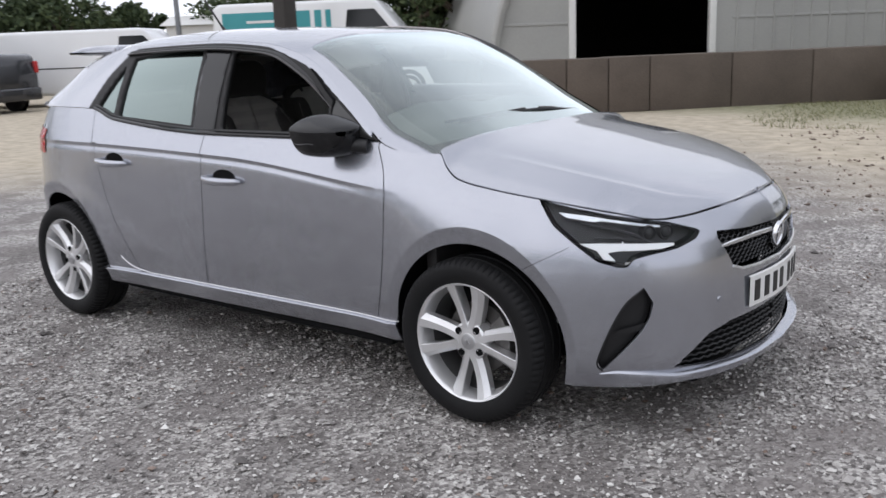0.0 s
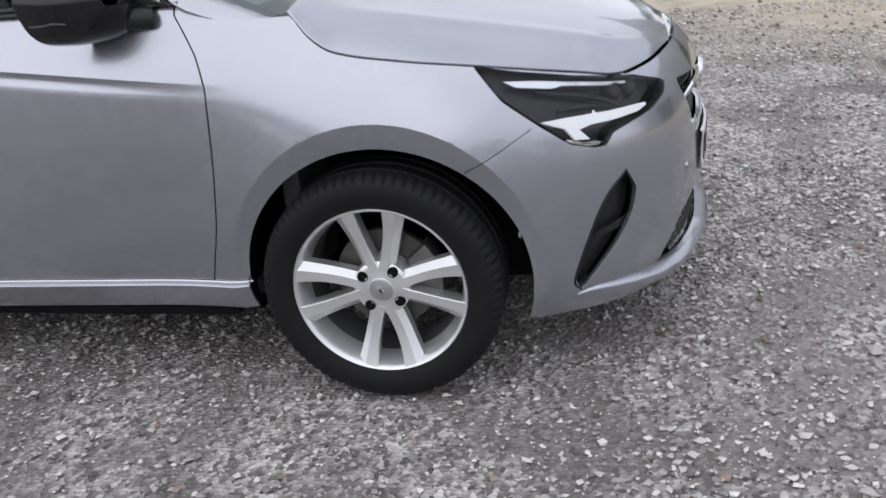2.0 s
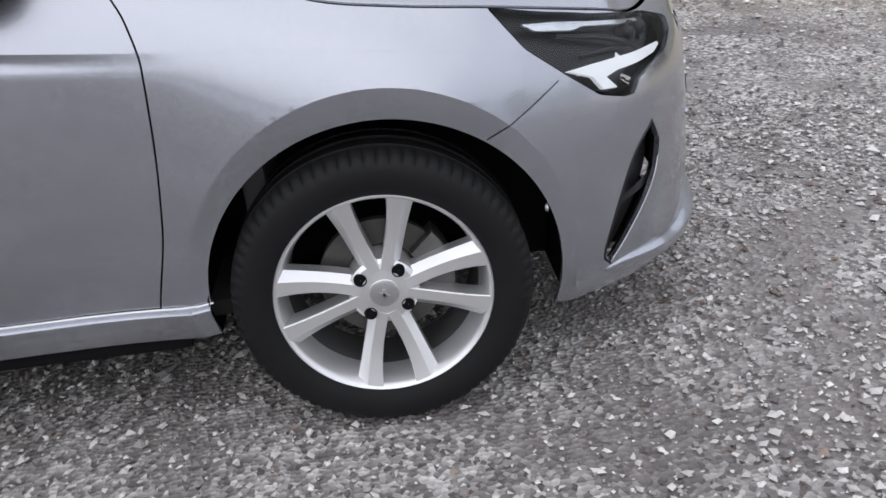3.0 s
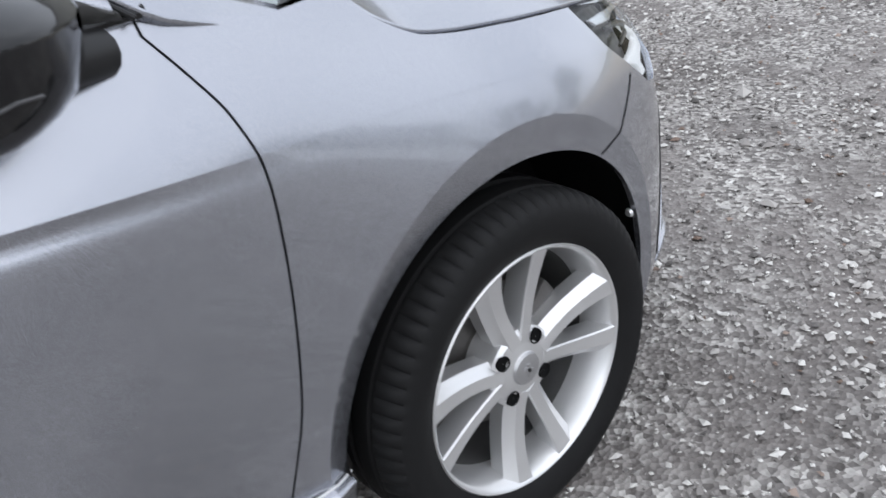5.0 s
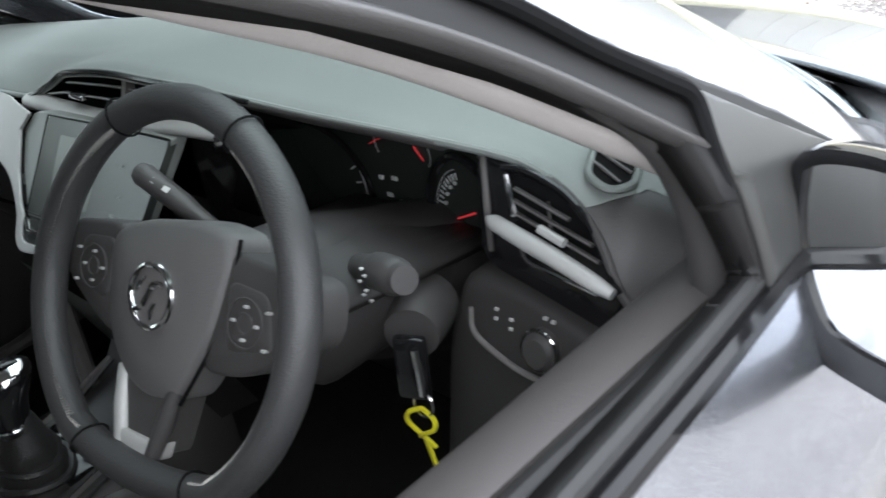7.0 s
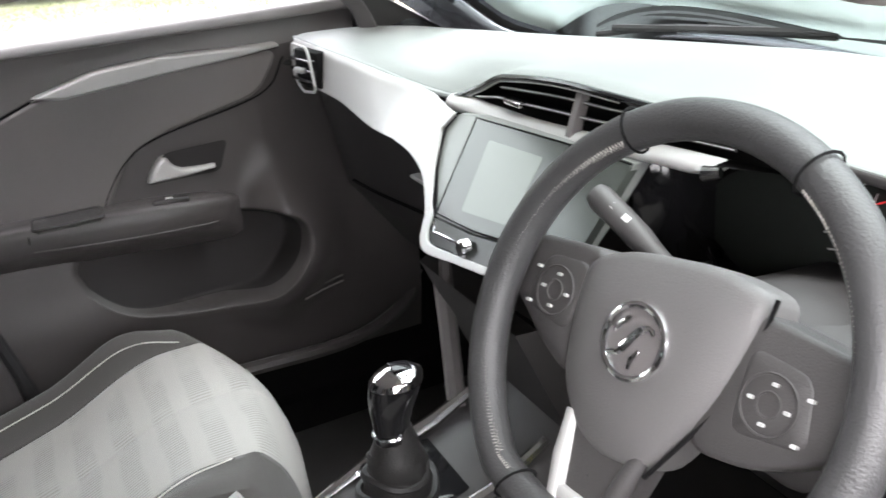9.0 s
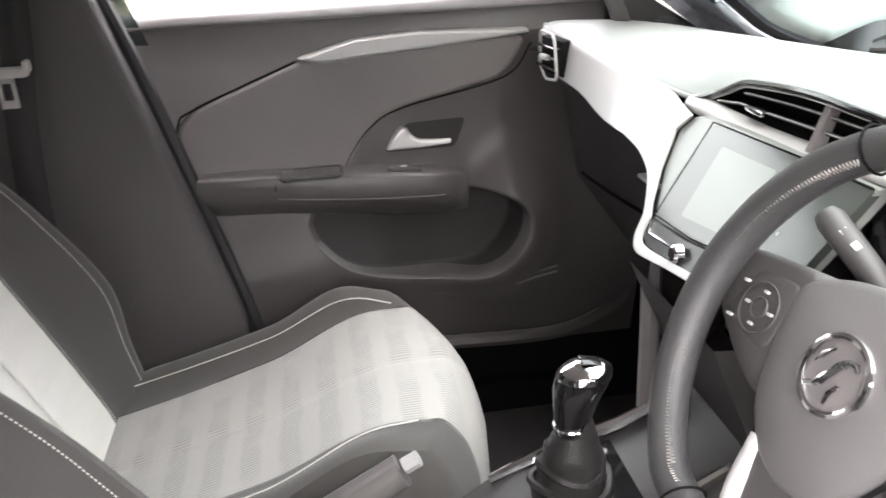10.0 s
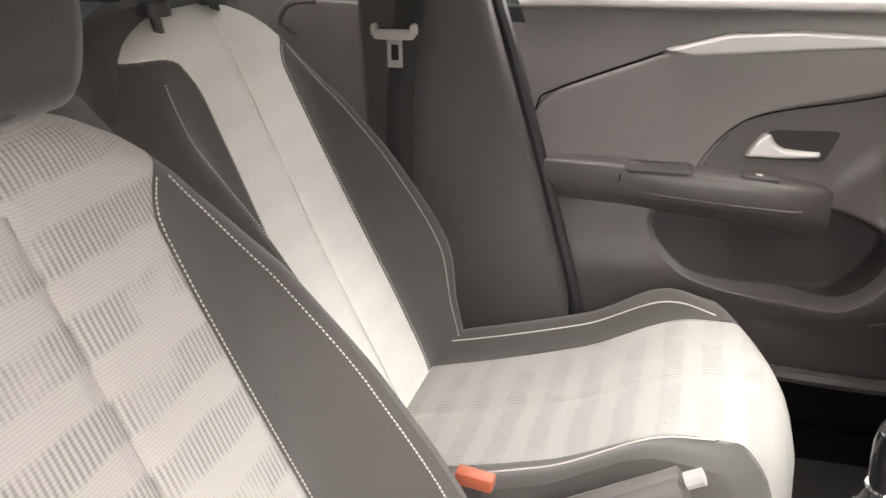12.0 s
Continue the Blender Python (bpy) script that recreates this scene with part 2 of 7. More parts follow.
def sd_poly(p, poly):
    """Signed distance of 2D points to a polygon, below zero inside."""
    poly = np.asarray(poly, float)
    d, inside = np.full(len(p), 1e9), np.zeros(len(p), bool)
    for a, b in zip(poly, np.roll(poly, -1, 0)):
        e, w = b - a, p - a
        t = np.clip((w @ e) / (e @ e), 0, 1)
        d = np.minimum(d, np.hypot(*(w - t[:, None] * e).T))
        cross = (a[1] > p[:, 1]) != (b[1] > p[:, 1])
        with np.errstate(divide="ignore", invalid="ignore"):
            xi = a[0] + (p[:, 1] - a[1]) / (b[1] - a[1]) * (b[0] - a[0])
        inside ^= cross & (p[:, 0] < xi)
    return np.where(inside, -d, d)


def box(x0, x1, y0, y1, z0, z1, bevel=.004, seg=2):
    bm = bmesh.new()
    bmesh.ops.create_cube(bm, size=1)
    for v in bm.verts:
        v.co = Vector(((x0 + x1) / 2 + v.co.x * (x1 - x0), (y0 + y1) / 2 + v.co.y * (y1 - y0), (z0 + z1) / 2 + v.co.z * (z1 - z0)))
    if bevel:
        bmesh.ops.bevel(bm, geom=bm.edges[:], offset=bevel, segments=seg, affect="EDGES", profile=.5)
    return from_bm(bm)


def from_bm(bm):
    bm.verts.ensure_lookup_table()
    V = np.array([v.co for v in bm.verts])
    F = [tuple(v.index for v in f.verts) for f in bm.faces]
    bm.free()
    return V, F


def tube(pts, r, n=10, cap=True):
    """A rod along a line; r may change along it."""
    pts = np.asarray(pts, float)
    r = np.broadcast_to(np.asarray(r, float), (len(pts),))
    tan = np.gradient(pts, axis=0)
    tan /= np.linalg.norm(tan, axis=1)[:, None]
    up = np.array([0, 0, 1.0]) if abs(tan[0, 2]) < .9 else np.array([1.0, 0, 0])
    rows = []
    for p, t, q in zip(pts, tan, r):
        a = np.cross(t, up)
        a /= np.linalg.norm(a)
        b = np.cross(a, t)
        up = b
        ang = np.linspace(0, 2 * math.pi, n, endpoint=False)
        rows.append(p + q * (np.cos(ang)[:, None] * a + np.sin(ang)[:, None] * b))
    V, F = grid(np.array(rows), close=True)
    if cap:
        F = F + [tuple(range(n))[::-1], tuple(range(len(V) - n, len(V)))]
    return V, F


def ring(pts, r, n=10):
    """A closed rod."""
    pts = np.asarray(pts, float)
    tan = np.roll(pts, -1, 0) - np.roll(pts, 1, 0)
    tan /= np.linalg.norm(tan, axis=1)[:, None]
    c = pts.mean(0)
    r = np.broadcast_to(np.asarray(r, float), (len(pts),))
    rows = []
    for p, t, q in zip(pts, tan, r):
        a = p - c
        a -= t * (a @ t)
        a /= np.linalg.norm(a)
        b = np.cross(t, a)
        ang = np.linspace(0, 2 * math.pi, n, endpoint=False)
        rows.append(p + q * (np.cos(ang)[:, None] * a + np.sin(ang)[:, None] * b))
    rows.append(rows[0])
    return grid(np.array(rows), close=True)


def spun(profile, n=48):
    """Turned about the y axis: profile of (radius, y)."""
    a = np.linspace(0, 2 * math.pi, n, endpoint=False)
    P = np.array([[(r * math.cos(t), y, r * math.sin(t)) for t in a] for r, y in profile])
    return grid(P, close=True)


def slab(outline, lo, hi, axes="xz", bevel=0.0, seg=2):
    """A flat outline made thick. axes: which two axes the outline lies in; lo and hi along the third."""
    outline = np.asarray(outline, float)
    bm = bmesh.new()
    order = {"xz": (0, 2, 1), "xy": (0, 1, 2), "yz": (1, 2, 0)}[axes]

    def at(p, h):
        c = [0, 0, 0]
        c[order[0]], c[order[1]], c[order[2]] = p[0], p[1], h
        return bm.verts.new(c)
    a, b = [at(p, lo) for p in outline], [at(p, hi) for p in outline]
    bm.faces.new(a[::-1])
    top = bm.faces.new(b)
    n = len(a)
    for i in range(n):
        bm.faces.new((a[i], a[(i + 1) % n], b[(i + 1) % n], b[i]))
    bmesh.ops.recalc_face_normals(bm, faces=bm.faces[:])
    if bevel:
        bmesh.ops.bevel(bm, geom=[e for e in bm.edges if all(v in a for v in e.verts) or all(v in b for v in e.verts)], offset=bevel, segments=seg, affect="EDGES", profile=.5)
    return from_bm(bm)


def round_poly(pts, r, n=5):
    """An outline with its corners rounded."""
    pts = [np.asarray(p, float) for p in pts]
    out = []
    for i, p in enumerate(pts):
        a, b = pts[i - 1] - p, pts[(i + 1) % len(pts)] - p
        q = min(r, .45 * np.linalg.norm(a), .45 * np.linalg.norm(b))
        s, e = p + a / np.linalg.norm(a) * q, p + b / np.linalg.norm(b) * q
        for k in range(n + 1):
            t = k / n
            out.append((1 - t) ** 2 * s + 2 * t * (1 - t) * p + t * t * e)
    return np.array(out)


# ================= ground and yard =================
def ground_material():
    m, n, l, b = principled("gravel_yard")
    geo = n.new("ShaderNodeNewGeometry")

    def noise_at(scale, detail=4):
        t = n.new("ShaderNodeTexNoise")
        t.inputs["Scale"].default_value, t.inputs["Detail"].default_value = scale, detail
        l.new(geo.outputs["Position"], t.inputs["Vector"])
        return t

    def ramp(src, stops):
        r = n.new("ShaderNodeValToRGB")
        while len(r.color_ramp.elements) < len(stops):
            r.color_ramp.elements.new(.5)
        for e, (p, c) in zip(r.color_ramp.elements, stops):
            e.position, e.color = p, (*c, 1)
        l.new(src, r.inputs[0])
        return r

    def mix(fac, a, c):
        x = n.new("ShaderNodeMixRGB")
        l.new(fac, x.inputs[0]), l.new(a, x.inputs[1]), l.new(c, x.inputs[2])
        return x.outputs[0]
    vor = n.new("ShaderNodeTexVoronoi")
    vor.inputs["Scale"].default_value = 75
    l.new(geo.outputs["Position"], vor.inputs["Vector"])
    bw = n.new("ShaderNodeRGBToBW")
    l.new(vor.outputs["Color"], bw.inputs[0])
    chips = ramp(bw.outputs[0], [(0.0, (.065, .058, .054)), (.36, (.225, .210, .20)), (.64, (.43, .407, .387)), (.86, (.64, .62, .59)), (1.0, (.80, .78, .75))])
    grime = ramp(noise_at(1.3, 6).outputs[0], [(.35, (.085, .075, .07)), (.62, (.22, .20, .19))])
    patch_f = ramp(noise_at(2.6, 5).outputs[0], [(.44, (0, 0, 0)), (.60, (.75, .75, .75))])
    gravel = mix(patch_f.outputs[0], chips.outputs[0], grime.outputs[0])
    sand = ramp(noise_at(5, 8).outputs[0], [(.3, (.39, .335, .25)), (.7, (.60, .53, .42))])
    grass = ramp(noise_at(9, 8).outputs[0], [(.3, (.17, .17, .095)), (.7, (.36, .345, .23))])
    sep = n.new("ShaderNodeSeparateXYZ")
    l.new(geo.outputs["Position"], sep.inputs[0])
    wob = noise_at(.55, 6)

    def edge(a, bcoef, c, soft):
        """Rises from 0 to 1 across the line a*x + b*y = c, with an uneven edge."""
        mx = n.new("ShaderNodeVectorMath")
        mx.operation = "DOT_PRODUCT"
        mx.inputs[1].default_value = (a, bcoef, 0)
        l.new(geo.outputs["Position"], mx.inputs[0])
        ad = n.new("ShaderNodeMath")
        ad.operation = "MULTIPLY_ADD"
        ad.inputs[1].default_value = 3.0
        l.new(wob.outputs[0], ad.inputs[0])
        l.new(mx.outputs["Value"], ad.inputs[2])
        mr = n.new("ShaderNodeMapRange")
        mr.inputs["From Min"].default_value, mr.inputs["From Max"].default_value = c + 1.5 - soft, c + 1.5 + soft
        l.new(ad.outputs[0], mr.inputs["Value"])
        return mr.outputs[0]
    c1 = mix(edge(0.80, 1, 4.9, 1.5), gravel, sand.outputs[0])
    c1 = mix(edge(-1, .3, 8.4, 1.6), c1, sand.outputs[0])
    c2 = mix(edge(.45, 1, 9.9, 1.0), c1, grass.outputs[0])
    l.new(c2, b.inputs["Base Color"])
    b.inputs["Roughness"].default_value = .85
    bp = n.new("ShaderNodeBump")
    bp.inputs["Strength"].default_value, bp.inputs["Distance"].default_value = .7, .012
    l.new(vor.outputs["Distance"], bp.inputs["Height"])
    bp2 = n.new("ShaderNodeBump")
    bp2.inputs["Strength"].default_value, bp2.inputs["Distance"].default_value = .05, .02
    l.new(noise_at(16, 5).outputs[0], bp2.inputs["Height"])
    l.new(bp.outputs[0], bp2.inputs["Normal"])
    l.new(bp2.outputs[0], b.inputs["Normal"])
    return m


def ground_sheet():
    xs = np.concatenate([[-600, -120, -40], np.arange(-14, 10.1, .5), [40, 120, 600]])
    ys = np.concatenate([[-600, -120, -30], np.arange(-9, 18.1, .5), [40, 120, 600]])
    P = np.zeros((len(xs), len(ys), 3))
    for i, x in enumerate(xs):
        for j, y in enumerate(ys):
            near = math.exp(-((x + 1.2) / 2.6) ** 4 - (y / 1.6) ** 4)
            P[i, j] = (x, y, .006 + .012 * (1 - near) * noise.noise((x * .5, y * .5, 0)))
    return grid(P)


g = part("ground", ground_sheet(), ground_material(), None, "", 80)
tagged(g, "grey gravel yard with bare earth and thin grass", "ground", kind="structure")


def stone_material(name, stops):
    m, n, l, b = principled(name)
    geo = n.new("ShaderNodeNewGeometry")
    r = n.new("ShaderNodeValToRGB")
    while len(r.color_ramp.elements) < len(stops):
        r.color_ramp.elements.new(.5)
    for e, (p, c) in zip(r.color_ramp.elements, stops):
        e.position, e.color = p, (*c, 1)
    l.new(geo.outputs["Random Per Island"], r.inputs[0])
    l.new(r.outputs[0], b.inputs["Base Color"])
    b.inputs["Roughness"].default_value = .85
    return m


def stones(count, x0, x1, y0, y1, small, large, seed, power=2.6):
    """Loose chippings: squashed, uneven lumps lying on the ground."""
    rng = np.random.default_rng(seed)
    base = np.array([(1, 0, 0), (-1, 0, 0), (0, 1, 0), (0, -1, 0), (0, 0, 1), (0, 0, -1)], float)
    tri = np.array([(0, 2, 4), (2, 1, 4), (1, 3, 4), (3, 0, 4), (2, 0, 5), (1, 2, 5), (3, 1, 5), (0, 3, 5)])
    pos = np.stack([rng.uniform(x0, x1, count), rng.uniform(y0, y1, count)], 1)
    hollow = np.array([noise.noise((p[0] * 1.1, p[1] * 1.1, seed)) for p in pos])
    pos = pos[rng.uniform(0, 1, count) < np.clip(.55 + 1.1 * hollow, .08, 1)]
    k = len(pos)
    size = small + (large - small) * rng.uniform(0, 1, k) ** power
    sh = base[None] * rng.uniform(.6, 1.25, (k, 6, 1)) * size[:, None, None] * np.array([1, .8, .55])
    sh += rng.normal(0, .26, (k, 6, 3)) * size[:, None, None] * np.array([1, .9, .35])
    a = rng.uniform(0, 6.28, k)
    c, s = np.cos(a)[:, None], np.sin(a)[:, None]
    V = np.stack([sh[..., 0] * c - sh[..., 1] * s + pos[:, :1], sh[..., 0] * s + sh[..., 1] * c + pos[:, 1:], sh[..., 2] + .012 + (size * .18)[:, None]], -1)
    F = (tri[None] + 6 * np.arange(k)[:, None, None]).reshape(-1, 3)
    return V.reshape(-1, 3), F


STONE = stone_material("limestone_chippings", [(0, (.09, .083, .079)), (.3, (.28, .262, .25)), (.62, (.48, .458, .437)), (.85, (.64, .622, .595)), (1, (.78, .765, .735))])
STONE_WARM = stone_material("brown_chippings", [(0, (.10, .075, .06)), (.5, (.22, .16, .13)), (1, (.34, .27, .23))])
for name, geo, m, lab in (
        ("gravel", stones(85000, -3.6, 2.6, -3.0, .9, .0035, .013, 1), STONE, "loose grey and white stone chippings on the yard"),
        ("gravel", stones(52000, .6, 5.5, -1.4, 5.0, .0045, .016, 2), STONE, "loose grey and white stone chippings on the yard"),
        ("gravel", stones(5000, -3.6, 4.5, -3.0, 4.5, .006, .016, 3), STONE_WARM, "scattered brown stone chippings on the yard"),
        ("gravel", stones(750, -3.4, 4.5, -2.8, 4.0, .016, .034, 4, 3), STONE, "larger pale stones scattered over the yard")):
    ob = part(name, geo, m, None, "", 0)
    tagged(ob, lab, "gravel", kind="stuff")


def grass_blades(count, seed):
    """Short thin blades, dense on the verge and patchy along its near edge."""
    rng = np.random.default_rng(seed)
    x, y = rng.uniform(-3, 11, count), rng.uniform(2.5, 14, count)
    wob = np.array([noise.noise((a * .7, b * .7, 4)) + .6 * noise.noise((a * 2.3, b * 2.3, 9)) for a, b in zip(x, y)])
    ok = .45 * x + y - 10.1 + 2.2 * wob > rng.uniform(-.9, 1.2, count)
    x, y = x[ok], y[ok]
    k = len(x)
    a, h = rng.uniform(0, 6.28, k), rng.uniform(.02, .065, k)
    w = rng.uniform(.004, .009, k)
    lx, ly = rng.normal(0, .022, k), rng.normal(0, .022, k)
    z = np.full(k, .004)
    V = np.stack([np.stack([x - w * np.cos(a), y - w * np.sin(a), z], -1), np.stack([x + w * np.cos(a), y + w * np.sin(a), z], -1), np.stack([x + lx, y + ly, z + h], -1)], 1)
    return V.reshape(-1, 3), np.arange(3 * k).reshape(-1, 3)


GRASS = stone_material("dry_green_grass", [(0, (.09, .10, .045)), (.5, (.19, .195, .09)), (1, (.36, .345, .20))])
ob = part("grass", grass_blades(70000, 8), GRASS, None, "", 0)
tagged(ob, "short thin dry green grass beside the yard", "grass", kind="stuff")
ob = part("gravel", stones(2600, -2, 8, 3.0, 9.5, .008, .032, 6, 3), STONE_WARM, None, "", 0)
tagged(ob, "sparse brown stones on pale bare earth", "gravel", kind="stuff")

# ---- concrete block wall, running away from the camera
CONCRETE = mat("weathered_brown_concrete", (.105, .084, .068), .85, 0, .40, 1.6, .35, 60)
WALL0, WDIR, WNRM = np.array((-4.92, 11.64)), np.array((.737, .676)), np.array((-.676, .737))
WROT = pose(0, 0, 0, 0, 0, math.degrees(math.atan2(.676, .737)))
wall = thing("concrete_block_wall", (-4.92, 11.64, 0), "weathered brown concrete block wall along the yard", "wall", kind="structure")


def wall_block(a0, a1, h=.965):
    geo = box(a0 + .008, a1 - .008, 0, .6, 0, h, .018, 2)
    return move(geo, Matrix.Translation((WALL0[0], WALL0[1], 0)) @ WROT)


for a0, a1 in ((-3, -1.5), (-1.5, -.75), (-.75, 0), (0, 1.5), (1.5, 3), (3, 4.5), (4.5, 6), (6, 7.5), (7.5, 9), (9, 10.5), (10.5, 12)):
    part("block", wall_block(a0, a1, .965 - .004 * (int(a0) % 3)), CONCRETE, wall)

# ---- arched hall behind the wall
CLAD = mat("grey_sheet_cladding", (.36, .36, .345), .55, .1, .14, .8, .08, 40)
DARK_IN = mat("shade_dark_hall_interior", (.03, .03, .03), .9)
WHITE_FRAME = mat("white_door_frame", (.72, .72, .70), .5, 0, .08)
HALL_M = Matrix.Translation((WALL0[0] + 5 * WNRM[0], WALL0[1] + 5 * WNRM[1], 0)) @ WROT
hall = thing("arched_hall", (WALL0[0] + 5 * WNRM[0], WALL0[1] + 5 * WNRM[1], 0), "grey sheet-clad arched hall with a dark open doorway", "building")
arch = [(6 - 8.1 * math.cos(t), 6.2 * max(0, math.sin(t)) ** .8) for t in np.linspace(0, math.pi, 41)]
gable = [(a, z) for a, z in arch]
left = [p for p in gable if p[0] < -.2]
z_l = np.interp(-.2, [p[0] for p in gable], [p[1] for p in gable])
part("front_wall", move(slab(left + [(-.2, z_l), (-.2, 0)], 0, .15), HALL_M), CLAD, hall)
right = [p for p in gable if p[0] > 3.2]
z_r = np.interp(3.2, [p[0] for p in gable], [p[1] for p in gable])
part("front_wall", move(slab([(3.2, 0), (3.2, z_r)] + right, 0, .15), HALL_M), CLAD, hall)
mid = [p for p in gable if -.2 < p[0] < 3.2]
part("front_wall", move(slab([(-.2, 3.6), (-.2, z_l)] + mid + [(3.2, z_r), (3.2, 3.6)], 0, .15), HALL_M), CLAD, hall)
for a in np.arange(3.7, 13.5, .45):
    top = np.interp(a, [p[0] for p in gable], [p[1] for p in gable]) - .1
    if top > .5:
        part("rib", move(box(a, a + .05, -.03, .0, .0, top, .008, 1), HALL_M), CLAD, hall)
part("seam", move(box(3.6, 13.2, -.02, .0, 1.62, 1.68, .006, 1), HALL_M), CLAD, hall)
part("seam", move(box(-1.9, -.3, -.02, .0, 1.62, 1.68, .006, 1), HALL_M), CLAD, hall)
for a in (-.2, 3.12):
    part("door_frame", move(box(a - .07, a + .09, -.05, .1, 0, 3.7, .01), HALL_M), WHITE_FRAME, hall)
arcP = np.array([[(a, y, z) for a, z in arch] for y in (-.18, 0, 14)])
part("roof", move(grid(arcP), HALL_M), CLAD, hall, solid=.12)
# Near-black colour stands in for the unlit inside of the hall.
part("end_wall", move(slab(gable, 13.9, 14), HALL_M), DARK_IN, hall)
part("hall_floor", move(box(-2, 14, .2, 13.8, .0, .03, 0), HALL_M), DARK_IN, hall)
part("lamp_panel", move(box(.95, 1.85, 3.0, 3.05, 3.05, 3.30, .01), HALL_M), WHITE_FRAME, hall, "white sign inside the doorway")
part("edge_trim", move(tube([(a, -.14, z) for a, z in arch], .09, 8), HALL_M), CLAD, hall)

# ---- vans, parked car, posts
WHITE_PAINT = mat("white_van_paint", (.74, .75, .76), .25, 0, .05, 1.5, 0, 300, .6)
TEAL = mat("teal_vinyl", (.05, .30, .33), .3, 0, .10, 2)
VGLASS = mat("dark_vehicle_glass", (.02, .022, .024), .06, 0, .05, 3)
DARK_PAINT = mat("dark_blue_black_paint", (.02, .022, .028), .25, .3, .05, 3, 0, 300, .8)


def simple_wheel(r, parent, M):
    """A far vehicle's wheel; it faces local -y."""
    w = part("wheel", move(spun([(.05, -.09), (r * .62, -.10), (r * .66, -.11), (r * .9, -.11), (r, -.07), (r, .07), (r * .9, .1), (.05, .1)], 28), M), TYRE, parent)
    hub = [spun([(.02, -.115), (r * .16, -.12), (r * .2, -.105)], 20)]
    for k in range(9):
        hub.append(move(box(r * .12, r * .62, -.118, -.104, -.016, .016, .004, 1), pose(0, 0, 0, 0, k * 40, 0)))
    hub.append(spun([(r * .58, -.104), (r * .6, -.118), (r * .65, -.118), (r * .67, -.1)], 28))
    part("rim", move(join(*hub), M), ALLOY, w)


def van(name, label, M, length, height, width, roof_x, paint, teal=False, plate=False):
    """A panel van seen from its right-hand side; local x runs forward from its tail."""
    v = thing(name, M.translation, label, "van")
    h0 = .32
    out = round_poly([(0, h0), (-.02, .9), (.06, height - .1), (.2, height), (roof_x, height), (roof_x + .75, height * .62), (length - .15, height * .52), (length, height * .40), (length, h0)], .14, 4)
    body = slab(out, -width / 2, width / 2, "xz", .09, 3)
    part("body", move(body, M), paint, v)
    for x in (.82, length - .85):
        simple_wheel(.315, v, M @ pose(x, -width / 2 + .10, .315))
        simple_wheel(.315, v, M @ pose(x, width / 2 - .10, .315, 0, 0, 180))
        part("arch_liner", move(spun([(.40, -width / 2 - .006), (.39, -width / 2 - .004), (.30, -width / 2 - .005)], 28), M @ Matrix.Translation((x, 0, .34))), GAP, v)
    part("side_window", move(slab(round_poly([(roof_x - .75, height * .64), (roof_x - .65, height * .9), (roof_x, height * .9), (roof_x + .5, height * .64)], .04), -width / 2 - .006, -width / 2 + .02), M), VGLASS, v)
    part("bumper", move(box(-.08, .10, -width / 2 + .02, width / 2 - .02, .30, .62, .05, 3), M), paint, v)
    for sd in (-1, 1):
        part("tail_lamp", move(box(-.035, .16, sd * (width / 2 - .05) - .06, sd * (width / 2 - .05) + .062, .98, 1.28, .03, 3), M), RED_LAMP, v)
    if plate:
        part("number_plate", move(box(-.10, -.078, -.05, .47, .62, .74, .004, 1), M), PLATE_YELLOW, v, "yellow rear number plate")
    part("side_strip", move(box(1.3, length - 1.3, -width / 2 - .012, -width / 2 + .01, 1.03, 1.06, .004, 1), M), BLACK_TRIM, v)
    if teal:
        for k, (x0, x1) in enumerate(((.3, 2.45), (2.55, 2.72), (2.82, 2.95))):
            part("vinyl_panel", move(box(x0, x1, -width / 2 - .01, -width / 2 + .005, 1.0, height - .22, .002, 1), M), TEAL, v)
        for z in (1.95, 1.72):
            part("writing", move(box(.9, 1.9, -width / 2 - .016, -width / 2, z, z + .06, 0), M), WHITE_PAINT, v)
    return v


yaw = math.degrees(math.atan2(.64, .77))
van("small_van", "white compact van with a red tail lamp", pose(-.98, 14.15, 0, 0, 0, yaw), 4.4, 1.82, 1.76, 2.6, WHITE_PAINT, plate=True)
van("delivery_van", "white delivery van with teal side panels", pose(-16.4, 11.7, 0, 0, 0, 32), 5.6, 2.42, 1.95, 4.0, WHITE_PAINT, teal=True)
van("long_van", "long white van with a dark skirt line", pose(-24.5, 9.0, 0, 0, 0, 38), 6.4, 2.05, 1.95, 5.4, WHITE_PAINT)
van("parked_car", "dark hatchback parked in the yard", pose(-20.5, 8.25, 0, 0, 0, 198), 3.9, 1.48, 1.72, 2.2, DARK_PAINT)
PLASTER = mat("pale_sheet_shed", (.62, .62, .60), .7, 0, .08, 1)
shed = thing("white_shed", (-26, 21, 0), "low white sheet shed in the distance", "shed")
part("shed_wall", move(box(-3, 3, -1.5, 1.5, 0, 2.35, .05), pose(-26, 21, 0, 0, 0, 38)), PLASTER, shed)
part("shed_roof", move(slab([(-1.7, 2.35), (0, 2.75), (1.7, 2.35)], -3.2, 3.2, "yz", .02), pose(-26, 21, 0, 0, 0, 38)), PLASTER, shed)
solo("lamp_post", tube([(-22, 14.5, 0), (-22, 14.5, 7)], [.09, .06], 10), mat("galvanised_post", (.22, .23, .24), .5, .6), "thin grey galvanised lamp post", "post")
solo("timber_post", box(-12.6, -12.25, 9.9, 10.25, 0, 4.2, .03), mat("dark_creosoted_timber", (.035, .032, .03), .8, 0, .3), "thick dark creosoted timber post", "post")

